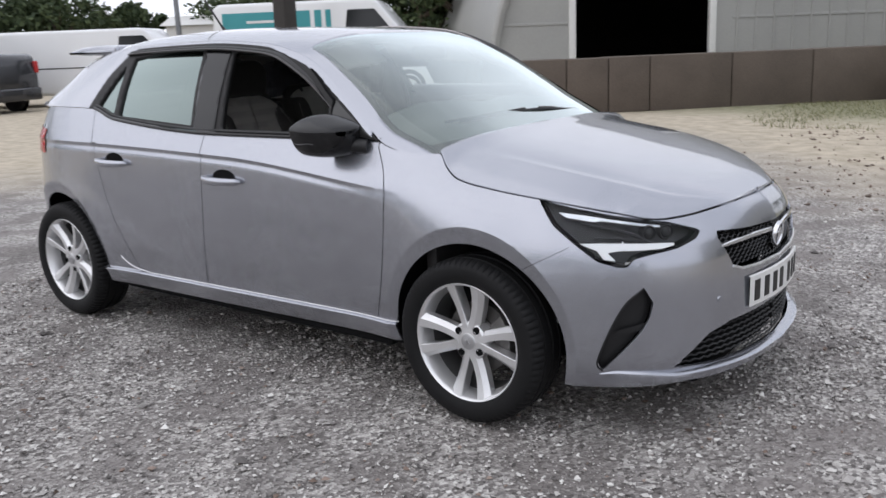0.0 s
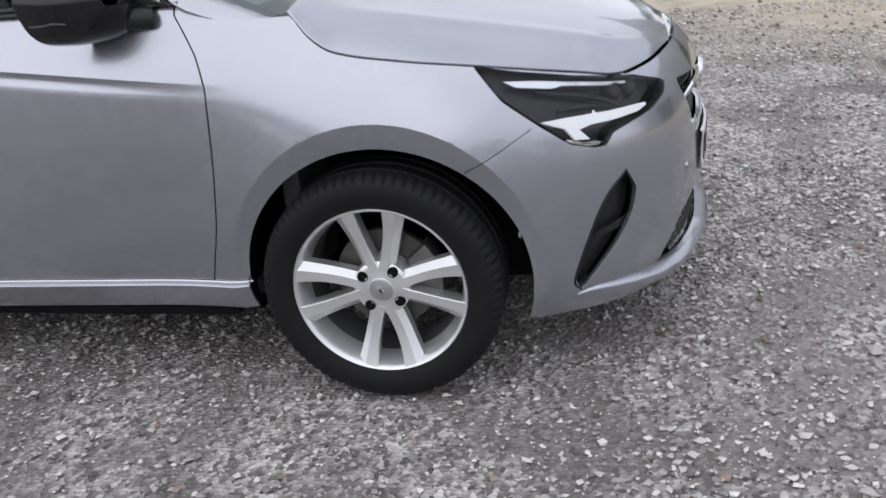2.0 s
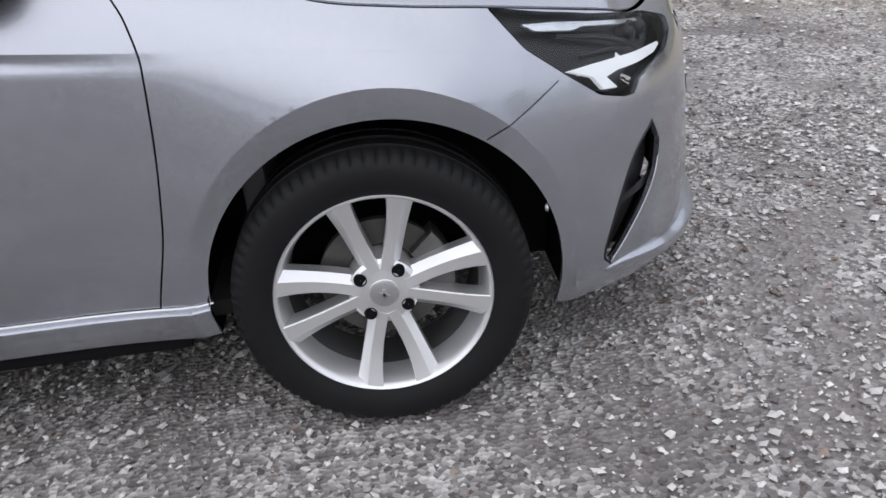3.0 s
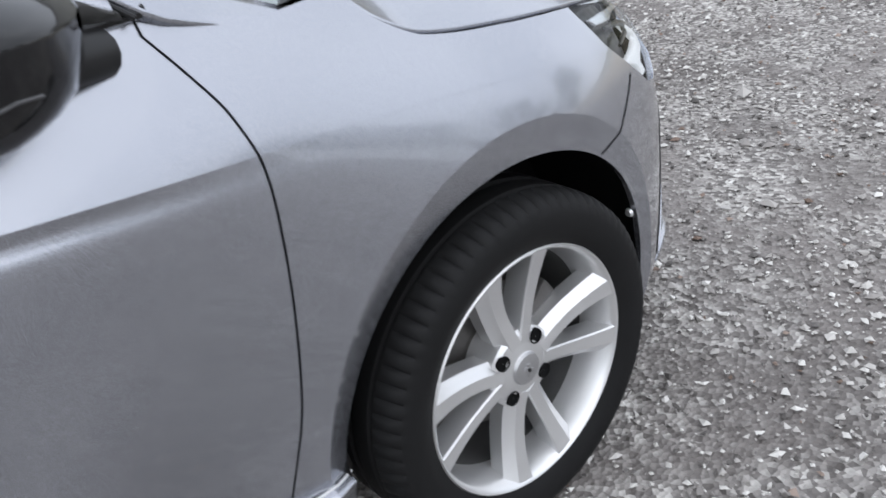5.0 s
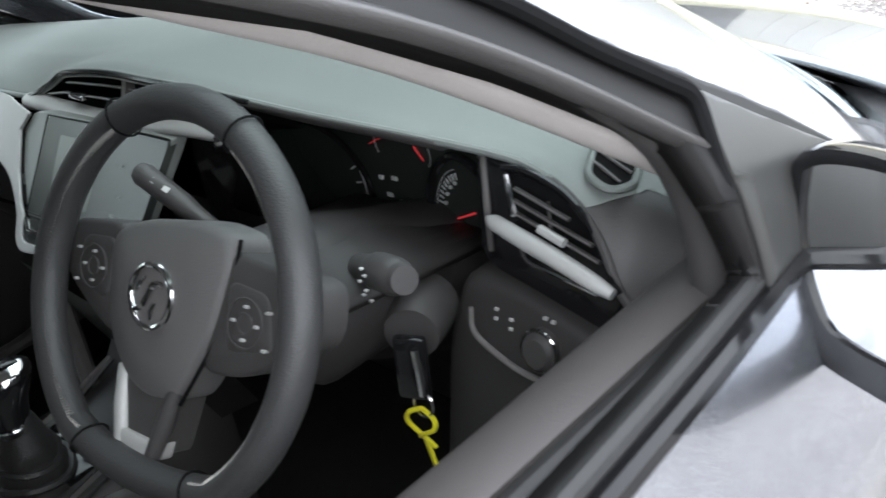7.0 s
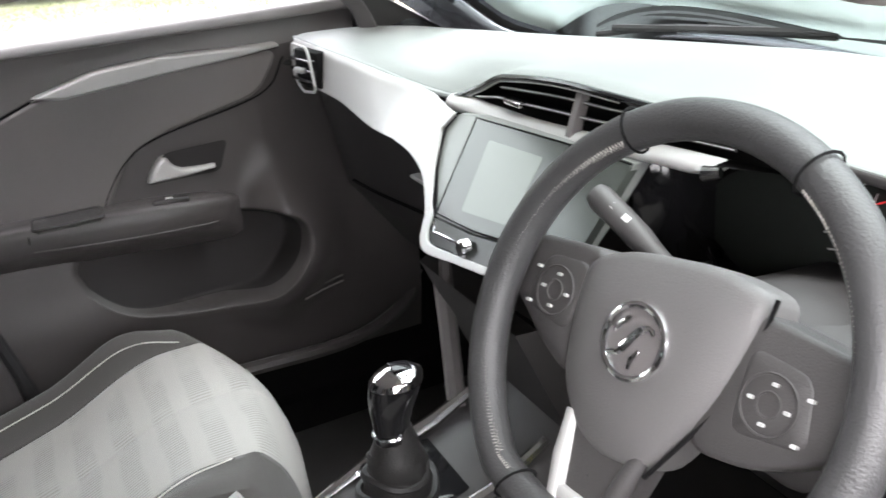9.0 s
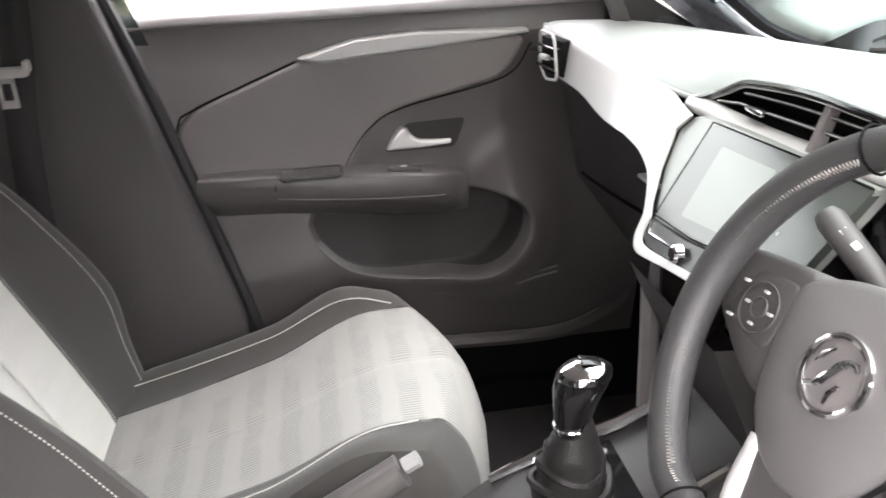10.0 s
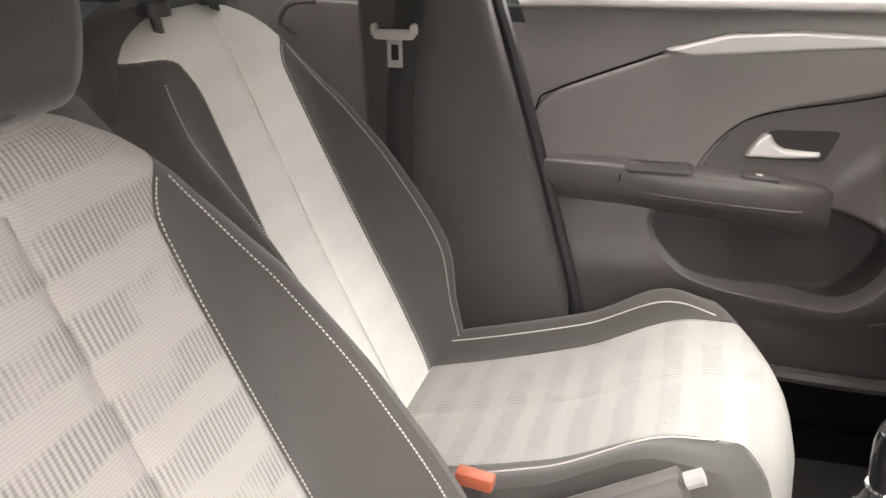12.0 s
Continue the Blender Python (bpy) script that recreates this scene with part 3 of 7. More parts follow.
# ---- trees behind the yard, and unseen ones added on the camera's side
BARK = mat("brown_bark", (.09, .07, .05), .9, 0, .3, 10, .5, 60)
LEAF = stone_material("green_leaves", [(0, (.020, .036, .012)), (.5, (.042, .066, .024)), (1, (.085, .112, .045))])


def tree(x, y, h, w, seed):
    rng = np.random.default_rng(seed)
    t = thing("tree", (x, y, 0), "leafy green tree, seen or added round the yard", "tree", "trees behind the yard")
    trunk = [tube([(x, y, 0), (x + .1, y, h * .3), (x, y + .1, h * .6)], [.2, .15, .08], 8)]
    clumps = []
    for k in range(16):
        a, r, z = rng.uniform(0, 6.28), w * rng.uniform(.15, .95) ** .7, h * rng.uniform(.25, .93)
        r *= math.sin(min(1, (1.02 - z / h) * 1.9) * 1.5)
        c = np.array((x + r * math.cos(a), y + r * math.sin(a), z))
        clumps.append((c, rng.uniform(.16, .30) * w))
        trunk.append(tube([(x, y, z * .6), (x * .5 + c[0] * .5, y * .5 + c[1] * .5, z * .85), c], [.07, .05, .02], 5))
    part("trunk", join(*trunk), BARK, t)
    V, F = [], []
    for c, r in clumps:
        n = 330
        d = rng.normal(0, 1, (n, 3))
        d /= np.linalg.norm(d, axis=1)[:, None]
        p = c + d * r * rng.uniform(.45, 1.15, (n, 1)) * np.array([1, 1, .8])
        u, v = rng.normal(0, 1, (n, 3)), rng.normal(0, 1, (n, 3))
        s = rng.uniform(.07, .17, (n, 1))
        u, v = u / np.linalg.norm(u, axis=1)[:, None] * s, v / np.linalg.norm(v, axis=1)[:, None] * s * .7
        k = len(V) * n * 4
        V.append(np.stack([p - u, p + v, p + u, p - v], 1).reshape(-1, 3))
        F.append((np.arange(n)[:, None] * 4 + np.arange(4)[None] + k))
    part("crown", (np.vstack(V), np.vstack(F)), LEAF, t, angle=0)


# From 88 degrees on the trees are unseen, added to darken side reflections.
for k, (deg, dist, h, w) in enumerate(((66, 38, 3.8, 3.2), (62.5, 42, 3.9, 3.6), (60, 40, 3.7, 2.9), (57.5, 46, 3.2, 2.3), (55.6, 44, 3.7, 2.2), (50.5, 40, 3.6, 2.3), (48, 36, 4.1, 3.1), (45, 38, 4.1, 3.4), (42, 37, 4.1, 3.4), (38.5, 34, 6.5, 4.0), (35.5, 33, 6.2, 3.4), (69, 40, 5.5, 4.0), (74, 40, 6, 4.2), (28, 44, 7, 4.5), (20, 48, 7, 5), (10, 50, 7, 5), (0, 45, 6.5, 5), (-12, 42, 6.5, 5), (-25, 42, 6, 5), (88, 27, 6.5, 4.6), (104, 27, 6.5, 4.6), (120, 27, 6.5, 4.6), (136, 27, 6.5, 4.6), (152, 27, 6.5, 4.6), (168, 27, 6.5, 4.6), (184, 27, 6.5, 4.6), (200, 27, 6.5, 4.6), (216, 27, 6.5, 4.6), (232, 27, 6.5, 4.6), (248, 27, 6.5, 4.6))):
    tree(1.72 - dist * math.sin(radians(deg)), -3.17 + dist * math.cos(radians(deg)), h, w, 20 + k)

# ---- unseen sheet-clad store, added ahead of the car to darken bonnet reflections
STORE_M = pose(12.6, 12.2, 0, 0, 0, -45)
store = thing("unseen_store", (12.6, 12.2, 0), "unseen grey sheet-clad store, added for the bonnet's reflections", "building")
part("store_wall", move(box(-11, 11, -.15, 8, 0, 7.2, .03), STORE_M), CLAD, store)
part("store_roof", move(slab([(-.5, 7.15), (-.5, 7.3), (3.9, 8.0), (8.3, 7.3), (8.3, 7.15)], -11.3, 11.3, "yz", .02), STORE_M), mat("dark_grey_roof_sheet", (.13, .13, .135), .6, .1, .2, .7, .1, 30), store)
for k in range(24):
    part("rib", move(box(-10.9 + .92 * k, -10.84 + .92 * k, -.19, -.15, .05, 7.1, .01, 1), STORE_M), CLAD, store)
for x0, x1 in ((-7.5, -4.5), (3.5, 6.5)):
    part("roller_door", move(box(x0, x1, -.21, -.15, 0, 3.0, .01), STORE_M), DARK_IN, store, "dark roller door")

# ================= the car, outside =================
car = thing("hatchback_car", (-1.13, 0, 0), "silver-grey metallic five-door hatchback with its front window open", "car")
E_S = float(ARC[-1])


def xs_of(s):
    return np.interp(s, ARC, PLAN[:, 0])


def s_of(x):
    return np.interp(-np.asarray(x, float), -PLAN[:, 0], ARC)


def belt_z(x):
    return spl(x, [-3.0, -2.6, -2.22, -2.013, -1.3, -.425, -.36, -.28], [1.09, 1.09, 1.085, 1.036, .99, .988, .972, .95])


def bonnet_z(s):
    return spl(s, [0, .2, .59, .82, 1.07, 1.25, 1.40, 1.455, 1.505, 1.55], [.765, .762, .742, .775, .818, .842, .868, .898, .952, 1.02])


def top_z(s):
    """Upper edge of the painted side."""
    return np.minimum(np.where(s < 1.56, bonnet_z(s), 2), belt_z(xs_of(s)))


def skin_mesh():
    ss = np.concatenate([np.arange(0, 1.9, .011), np.arange(1.9, E_S, .02), [E_S]])
    zc = crease_z(xs_of(ss))
    foot = np.array([.19, .21, .23, .25, .27, .29, .305, .313, .3165, .3195, .3222, .3245, .3260, .329, .336, .348, .362, .38])
    rows = np.concatenate([np.arange(-len(foot), 0), np.linspace(0, 1, 50), 1 + np.linspace(0, 1, 26)[1:]])
    S, R = np.meshgrid(ss, rows, indexing="ij")
    Zc = zc[:, None]
    Z = np.where(R <= 1, .40 + (Zc - .40) * np.minimum(R, 1), Zc + (1.10 - Zc) * (R - 1))
    Z = np.where(R < 0, foot[np.clip(R + len(foot), 0, len(foot) - 1).astype(int)], Z)
    P = np.concatenate([skin(S, Z), S[..., None], Z[..., None]], -1)
    V, F = grid(P, quads=False)
    return V, np.array(F)


SKIN = clip(skin_mesh(), lambda v: v[:, 4] - top_z(v[:, 3]))


def arch_cut(v):
    return np.minimum(np.hypot(v[:, 0] - .012, v[:, 2] - .31) - .352, np.hypot(v[:, 0] + 2.545, v[:, 2] - .31) - .352) * -1


SKIN = clip(SKIN, lambda v: np.where(v[:, 1] < -.55, arch_cut(v), -1))
GAPW = .0019


def gap_front(z):
    return spl(z, [.2, .325, .5, .7, .80, .87, .923, .97], [1.80, 1.775, 1.728, 1.702, 1.697, 1.711, 1.737, 1.765])


def gap_mid(z):
    return spl(z, [.2, .386, .77, 1.0], [2.785, 2.768, 2.715, 2.70])


def gap_rear(z):
    return spl(z, [.2, .37, .5, .65, .8, 1.05], [3.20, 3.29, 3.36, 3.43, 3.47, 3.53])


SLOT = [(.715, .545), (.683, .495), (.695, .44), (.735, .385), (.845, .268), (.862, .30), (.822, .41), (.775, .495)]
GRILLE = [(-.2, .672), (0, .672), (.22, .680), (.40, .692), (.405, .67), (.345, .572), (.29, .553), (0, .545), (-.2, .545)]
LOWER = [(-.2, .395), (0, .395), (.36, .385), (.47, .362), (.61, .268), (.56, .262), (.42, .252), (0, .245), (-.2, .245)]
HEADLAMP = [(1.071, .818), (.95, .792), (.82, .768), (.59, .735), (.47, .703), (.50, .682), (.585, .660), (.70, .648), (.747, .640), (.772, .615), (.80, .616), (.865, .634), (.93, .680), (1.014, .744)]


def seam(v):
    """Line between bumper and wing: below zero on the bumper's side."""
    return np.where(v[:, 4] < .595, v[:, 3] - 1.2, (v[:, 3] - 1.118) + (v[:, 4] - .595) * 1.95 - 0.0)


def keep(geo, *fs):
    for f in fs:
        geo = clip(geo, f)
    return geo


def sv(v):
    return v[:, 3:5]


PAN = {}
lamp_cut = lambda v: -(sd_poly(sv(v), HEADLAMP) - .002)
PAN["front_bumper"] = keep(SKIN, lambda v: v[:, 3] - 1.3, lambda v: seam(v) + .0004, lambda v: -(sd_poly(sv(v), SLOT)), lambda v: -(sd_poly(sv(v), GRILLE)), lambda v: -(sd_poly(sv(v), LOWER)), lamp_cut, lambda v: .205 - v[:, 4])
PAN["wing"] = keep(SKIN, lambda v: -seam(v) + .0004, lambda v: v[:, 3] - gap_front(v[:, 4]) + GAPW, lamp_cut, lambda v: np.where(v[:, 3] > 1.45, .3245 - v[:, 4], -1))
PAN["front_door"] = keep(SKIN, lambda v: gap_front(v[:, 4]) + GAPW - v[:, 3], lambda v: v[:, 3] - gap_mid(v[:, 4]) + GAPW, lambda v: .326 - v[:, 4])
PAN["rear_door"] = keep(SKIN, lambda v: gap_mid(v[:, 4]) + GAPW - v[:, 3], lambda v: v[:, 3] - gap_rear(v[:, 4]) + GAPW, lambda v: .326 - v[:, 4])
PAN["rear_quarter"] = keep(SKIN, lambda v: gap_rear(v[:, 4]) + GAPW - v[:, 3], lambda v: np.where(v[:, 3] < 3.7, .245 - v[:, 4], -1))
PAN["sill"] = keep(SKIN, lambda v: 1.60 - v[:, 3], lambda v: v[:, 3] - 3.4, lambda v: v[:, 4] - .3222, lambda v: v[:, 3] - gap_rear(v[:, 4]) + GAPW, lambda v: .245 - v[:, 4])
DOORS = {}
def arch_line(v):
    """Below zero inside the soft edge round either wheel arch."""
    return np.minimum(*[np.hypot(v[:, 0] - cx, v[:, 2] - .31) - arch_crease(v[:, 0] - cx, v[:, 2] - .31) for cx in (.012, -2.545)])


def skin_normal(v, tris):
    """Outward normals of the skin, taken just inside the piece along its edges."""
    mid = v[tris].mean(1)[:, 3:5]
    to, count = np.zeros((len(v), 2)), np.zeros(len(v))
    for k in range(3):
        np.add.at(to, tris[:, k], mid - v[tris[:, k], 3:5])
        np.add.at(count, tris[:, k], 1)
    edges = np.sort(np.concatenate([tris[:, [0, 1]], tris[:, [1, 2]], tris[:, [2, 0]]]), 1)
    pairs, uses = np.unique(edges, axis=0, return_counts=True)
    rim = np.zeros(len(v), bool)
    rim[pairs[uses == 1].ravel()] = True
    size = np.linalg.norm(to, axis=1)[:, None]
    sz = v[:, 3:5] + np.where(rim[:, None], to / np.maximum(size, 1e-9) * .003, 0)
    e = .0011
    ds = skin(sz[:, 0] + e, sz[:, 1]) - skin(sz[:, 0] - e, sz[:, 1])
    dz = skin(sz[:, 0], sz[:, 1] + e) - skin(sz[:, 0], sz[:, 1] - e)
    n = np.cross(ds, dz)
    n /= np.maximum(np.linalg.norm(n, axis=1), 1e-12)[:, None]
    return n * np.where((n * np.stack([v[:, 0] + 1.1, v[:, 1], 0 * v[:, 0]], 1)).sum(1) < 0, -1, 1)[:, None], pairs[uses == 1]


def pressed(name, geo, mirrored, thick=.012):
    """A body panel: its outer face on the skin, an inner face behind it and a wall along every edge."""
    pieces = [geo]
    for line in (arch_line, lambda v: v[:, 4] - crease_z(xs_of(v[:, 3]))):
        pieces = [q for p in pieces for q in (clip(p, lambda v: np.where(v[:, 1] < -.6, line(v), 1)), clip(p, lambda v: -np.where(v[:, 1] < -.6, line(v), 1))) if len(q[1])]
    V, F, N, k = [], [], [], 0

    def add(points, faces, normals):
        nonlocal k
        V.append(points), N.append(normals)
        F.extend(tuple(int(i) + k for i in f) for f in faces)
        k += len(points)
    for v, tris in pieces:
        tris = np.asarray(tris)
        e1, e2 = v[tris[:, 1], 3:5] - v[tris[:, 0], 3:5], v[tris[:, 2], 3:5] - v[tris[:, 0], 3:5]
        tris = tris[np.abs(e1[:, 0] * e2[:, 1] - e1[:, 1] * e2[:, 0]) > 2e-8]
        if not len(tris):
            continue
        n, _ = skin_normal(v, tris)
        low_side = v[:, 4] - crease_z(xs_of(v[:, 3])) < 5e-5
        p = skin(v[:, 3], v[:, 4] - np.where(low_side & (v[tris].mean((0, 1))[4] < crease_z(xs_of(v[:, 3])).mean()), 1.5e-4, 0))
        a, b, c = p[tris[:, 0]], p[tris[:, 1]], p[tris[:, 2]]
        turned = (np.cross(b - a, c - a) * n[tris[:, 0]]).sum(1) < 0
        tris = np.where(turned[:, None], tris[:, ::-1], tris)
        add(p, tris, n)
        add(p - n * thick, tris[:, ::-1], -n)
    v, tris = geo[0], np.asarray(geo[1])
    n, rim = skin_normal(v, tris)
    p, mid = skin(v[:, 3], v[:, 4]), skin(v[:, 3], v[:, 4]).mean(0)
    for i, j in rim:
        quad = np.array([p[i], p[j], p[j] - n[j] * thick, p[i] - n[i] * thick])
        out = np.cross(quad[1] - quad[0], quad[3] - quad[0])
        out /= max(1e-12, np.linalg.norm(out))
        add(quad, [(0, 1, 2, 3)], np.tile(out, (4, 1)))
    V, N = np.vstack(V), np.vstack(N)
    if mirrored:
        V, N, F = V * np.array((1, -1, 1)), N * np.array((1, -1, 1)), [f[::-1] for f in F]
    me = bpy.data.meshes.new(name)
    me.from_pydata((V - origin(car)).tolist(), [], F)
    me.shade_smooth()
    me.normals_split_custom_set_from_vertices(N.tolist())
    me.materials.append(PAINT)
    ob = new(name, me)
    ob.parent = car
    return ob


for side in (1, -1):
    for name, geo in PAN.items():
        DOORS[name, side] = pressed(name, geo, side == -1)


def patch(poly, off, ds=.006, dz=.005):
    """A piece of the skin, set in by off, inside an outline in arc and height."""
    p = np.asarray(poly)
    ss = np.arange(max(0, p[:, 0].min() - .02), p[:, 0].max() + .02, ds)
    zs = np.arange(p[:, 1].min() - .015, p[:, 1].max() + .015, dz)
    S, Z = np.meshgrid(ss, zs, indexing="ij")
    V, F = grid(np.concatenate([skin(S, Z, off), S[..., None], Z[..., None]], -1), quads=False)
    return clip((V, np.array(F)), lambda v: sd_poly(sv(v), poly))


def both(name, geo, m, parent, label="", **kw):
    part(name, geo, m, parent, label, **kw)
    return part(name, flip(geo), m, parent, label, **kw)


bumper = DOORS["front_bumper", 1]
# dark inner shell behind the gaps and openings
S, Z = np.meshgrid(np.arange(0, 4.75, .03), np.arange(.22, .95, .03), indexing="ij")
inner = grid(np.concatenate([skin(S, Z, .022), S[..., None], Z[..., None]], -1), quads=False)
inner = clip((inner[0], np.array(inner[1])), lambda v: np.where(v[:, 1] < -.5, arch_cut(v) + .012, -1))
inner = clip(inner, lambda v: v[:, 4] - top_z(v[:, 3]) + .02)
inner = clip(inner, lambda v: -np.minimum(np.minimum(sd_poly(sv(v), SLOT), sd_poly(sv(v), LOWER)), np.minimum(sd_poly(sv(v), GRILLE), sd_poly(sv(v), HEADLAMP))) + .004)
both("inner_shell", inner, GAP, car)
grow = lambda poly, k: [(np.mean([q[0] for q in poly]) + (p[0] - np.mean([q[0] for q in poly])) * k, np.mean([q[1] for q in poly]) + (p[1] - np.mean([q[1] for q in poly])) * k) for p in poly]
both("bumper_slot", patch(grow(SLOT, 1.12), .035), BLACK_TRIM, car, "black recessed bumper slot")
both("slot_fin", patch([(.69, .43), (.80, .40), (.80, .385), (.69, .405)], .018), BLACK_TRIM, car)
both("grille_back", patch(grow(GRILLE, 1.08), .05), GAP, car)
both("lower_grille_back", patch(grow(LOWER, 1.08), .06), GAP, car)


def lattice(poly, off, pitch_s, pitch_z, r, slant):
    """A mesh of short slanted bars behind an opening."""
    rods = []
    zs = np.arange(min(p[1] for p in poly), max(p[1] for p in poly), pitch_z)
    for i, z in enumerate(zs):
        for s in np.arange(0, max(p[0] for p in poly), pitch_s):
            s0 = s + (i % 2) * pitch_s / 2
            q = np.array([(s0, z), (s0 + pitch_s * .5, z + slant), (s0 + pitch_s, z)])
            if (sd_poly(q, poly) < .004).all():
                pts = skin(q[:, 0], q[:, 1], off)
                rods.append(tube(pts, r, 4, False))
    return join(*rods)


both("grille_mesh", lattice(GRILLE, .024, .034, .0135, .0035, .009), BLACK_GLOSS, car, "gloss black honeycomb grille")
both("lower_grille_mesh", lattice(LOWER, .028, .042, .019, .004, .006), BLACK_TRIM, car, "black lower grille slats")
rail = lambda pts, off: np.array([skin(s, z, off) for s, z in pts])
both("grille_bar", tube(rail([(.395, .640), (.32, .646), (.20, .650), (.06, .645)], .004), [.005, .008, .009, .009], 8), CHROME, car, "chrome grille bar")
both("grille_rim", tube(rail([(.345, .568), (.29, .551), (.18, .545), (0, .543)], .0), .005, 8), ALLOY, car)
blade_s = np.concatenate([np.linspace(0, .6, 30), np.linspace(.61, .858, 20)])
blade_in = spl(blade_s, [0, .25, .45, .60, .70, .80, .858], [.250, .248, .254, .256, .268, .272, .262])
blade_low = spl(blade_s, [0, .25, .45, .60, .72, .80, .858], [.214, .214, .216, .222, .234, .246, .256])
blade_out = spl(blade_s, [0, .3, .55, .75, .858], [.026, .026, .024, .014, .002])
shelf_rows = [skin(blade_s, blade_in + z, o * blade_out + e) for z, o, e in ((0, 0, .012), (-.004, -.3, 0), (-.009, -.85, 0), (-.012, -1, 0))] + [skin(blade_s, blade_low, -.95 * blade_out), skin(blade_s, blade_low - .008, .02)]
both("bumper_blade", grid(np.array(shelf_rows)), PAINT, car, "silver-grey lower bumper blade", angle=60)
badge = join(spun([(.049, .0), (.050, -.006), (.0525, -.009), (.0555, -.009), (.058, -.004), (.058, .01)], 40), box(-.012, .010, -.009, 0, -.030, .030, .003), move(box(-.028, .028, -.008, 0, -.006, .006, .002), pose(0, 0, 0, 0, 28, 0)))
part("bonnet_badge", move(badge, pose(.797, 0, .618, 8, 0, 90) @ Matrix.Scale(.78, 4)), LAMP_SILVER, car, "round chrome badge")
part("badge_disc", move(spun([(.0005, -.002), (.03, -.002), (.046, .002), (.046, .01)], 32), pose(.797, 0, .618, 8, 0, 90) @ Matrix.Scale(.78, 4)), LAMP_DARK, car)
def bowed(geo):
    """Bends the plate to the bumper's curve."""
    V = np.array(geo[0], float)[:, :3]
    V[:, 0] -= .010 + .029 * (V[:, 1] / .262) ** 2
    return V, geo[1]


pl = grid(np.array([[(.822, y, .462 - .056), (.829, y, .462 - .053), (.829, y, .462 + .053), (.822, y, .462 + .056)] for y in np.linspace(-.262, .262, 17)]))
plate = part("number_plate", bowed(pl), PLATE_WHITE, car, "white front number plate")
for k, y in enumerate((-.215, -.145, -.075, -.01, .085, .150, .215)):
    part("plate_mark", bowed(box(.8285, .8315, y - .017, y + .017, .462 - .036, .462 + .036, 0)), PLATE_INK, plate)
both("fog_sensor", move(spun([(.001, -.004), (.008, -.004), (.010, .0)], 14), Matrix.Translation(skin(.42, .47, -.001)) @ pose(0, 0, 0, 0, 0, 60)), PAINT, car)

# thin dark joints, arch lips and slot edges
zj = lambda a, b: np.linspace(a, b, 70)
for nm, pts, r, mt in (
        ("panel_joint", [skin(1.118 - (z - .595) * 1.95, z, -.0011) for z in zj(.597, .678)], .0008, GAP),
        ("slot_edge", [skin(s, z, .001) for s, z in cat([(.690, .46), (.702, .43), (.735, .385), (.845, .268)], 6)], .0022, PAINT),
        ("slot_edge", [skin(s, z, .002) for s, z in cat([(.715, .545), (.775, .495), (.822, .41), (.862, .30), (.845, .268)], 6)], .0040, BLACK_TRIM)):
    both(nm, tube(np.array(pts), r, 6), mt, car)

# ---- headlamps
for side in (1, -1):
    f = (lambda q: q) if side == 1 else flip
    lamp = part("headlamp", f(patch(HEADLAMP, .045)), LAMP_DARK, car, "dark headlamp with white light guides")
    part("lens", f(patch(HEADLAMP, .003)), LENS, lamp, "clear lens", shadow=False)
    part("light_guide", f(patch([(.585, .668), (.63, .661), (.72, .662), (.795, .663), (.832, .657), (.806, .632), (.845, .636), (.868, .664), (.928, .686), (.857, .687), (.778, .685), (.70, .681), (.63, .677), (.59, .674)], .010, .003, .002)), LAMP_WHITE, lamp, "white L-shaped light guide", solid=.012)
    part("light_guide", f(patch([(1.005, .780), (.977, .764), (.887, .750), (.852, .752), (.70, .732), (.62, .722), (.62, .728), (.70, .739), (.85, .760), (.93, .772)], .012, .003, .002)), LAMP_SILVER, lamp, solid=.01)
    for s, z in ((.665, .705), (.595, .704)):
        p = skin(s, z, .028)
        ax = skin(s, z, 0) - skin(s, z, .03)
        rot = Vector(ax).to_track_quat("-Y", "Z").to_matrix().to_4x4()
        part("projector", f(move(spun([(.0005, -.012), (.010, -.010), (.017, -.004), (.019, .0), (.024, -.006), (.027, .0), (.027, .02)], 24), Matrix.Translation(p) @ rot)), LAMP_DARK, lamp)
    part("lamp_rib", f(tube(rail([(.93, .745), (.80, .722), (.72, .700), (.66, .675)], .022), [.004, .006, .006, .004], 6)), LAMP_DARK, lamp)
    part("lamp_rib", f(tube(rail([(.88, .70), (.78, .696), (.72, .688)], .024), [.003, .005, .003], 6)), LAMP_DARK, lamp)

# ---- bonnet
def bonnet_mid(x):
    return spl(x, [-.25, -.19, 0, .25, .45, .6, .66, .70], [1.012, 1.008, .980, .930, .880, .828, .798, .770])


def bonnet_geo(drop=0.0):
    ss = np.concatenate([np.linspace(0, .7, 40), np.linspace(.71, 1.51, 70)])
    ws = np.concatenate([1 - np.linspace(0, 1, 50) ** 1.5])
    E = skin(ss, bonnet_z(ss) + .005, .003)
    P = np.zeros((len(ss), len(ws), 3))
    for j, w in enumerate(ws):
        f = 1 - (.62 * abs(w) ** 5.5 + .38 * abs(w) ** 2)
        P[:, j, 0] = E[:, 0] + (1 - w * w) * .03 * np.clip((E[:, 0] + .19) / -.12 + 1, 0, 1)
        P[:, j, 1] = E[:, 1] * w
        mid = np.maximum(bonnet_mid(E[:, 0]), E[:, 2])
        crease = .006 * np.exp(-((w - .80) / .035) ** 2) * np.clip((1.45 - ss) / .2, 0, 1) * np.clip((ss - .4) / .3, 0, 1)
        P[:, j, 2] = E[:, 2] + (mid - E[:, 2]) * f + crease - drop
    return P


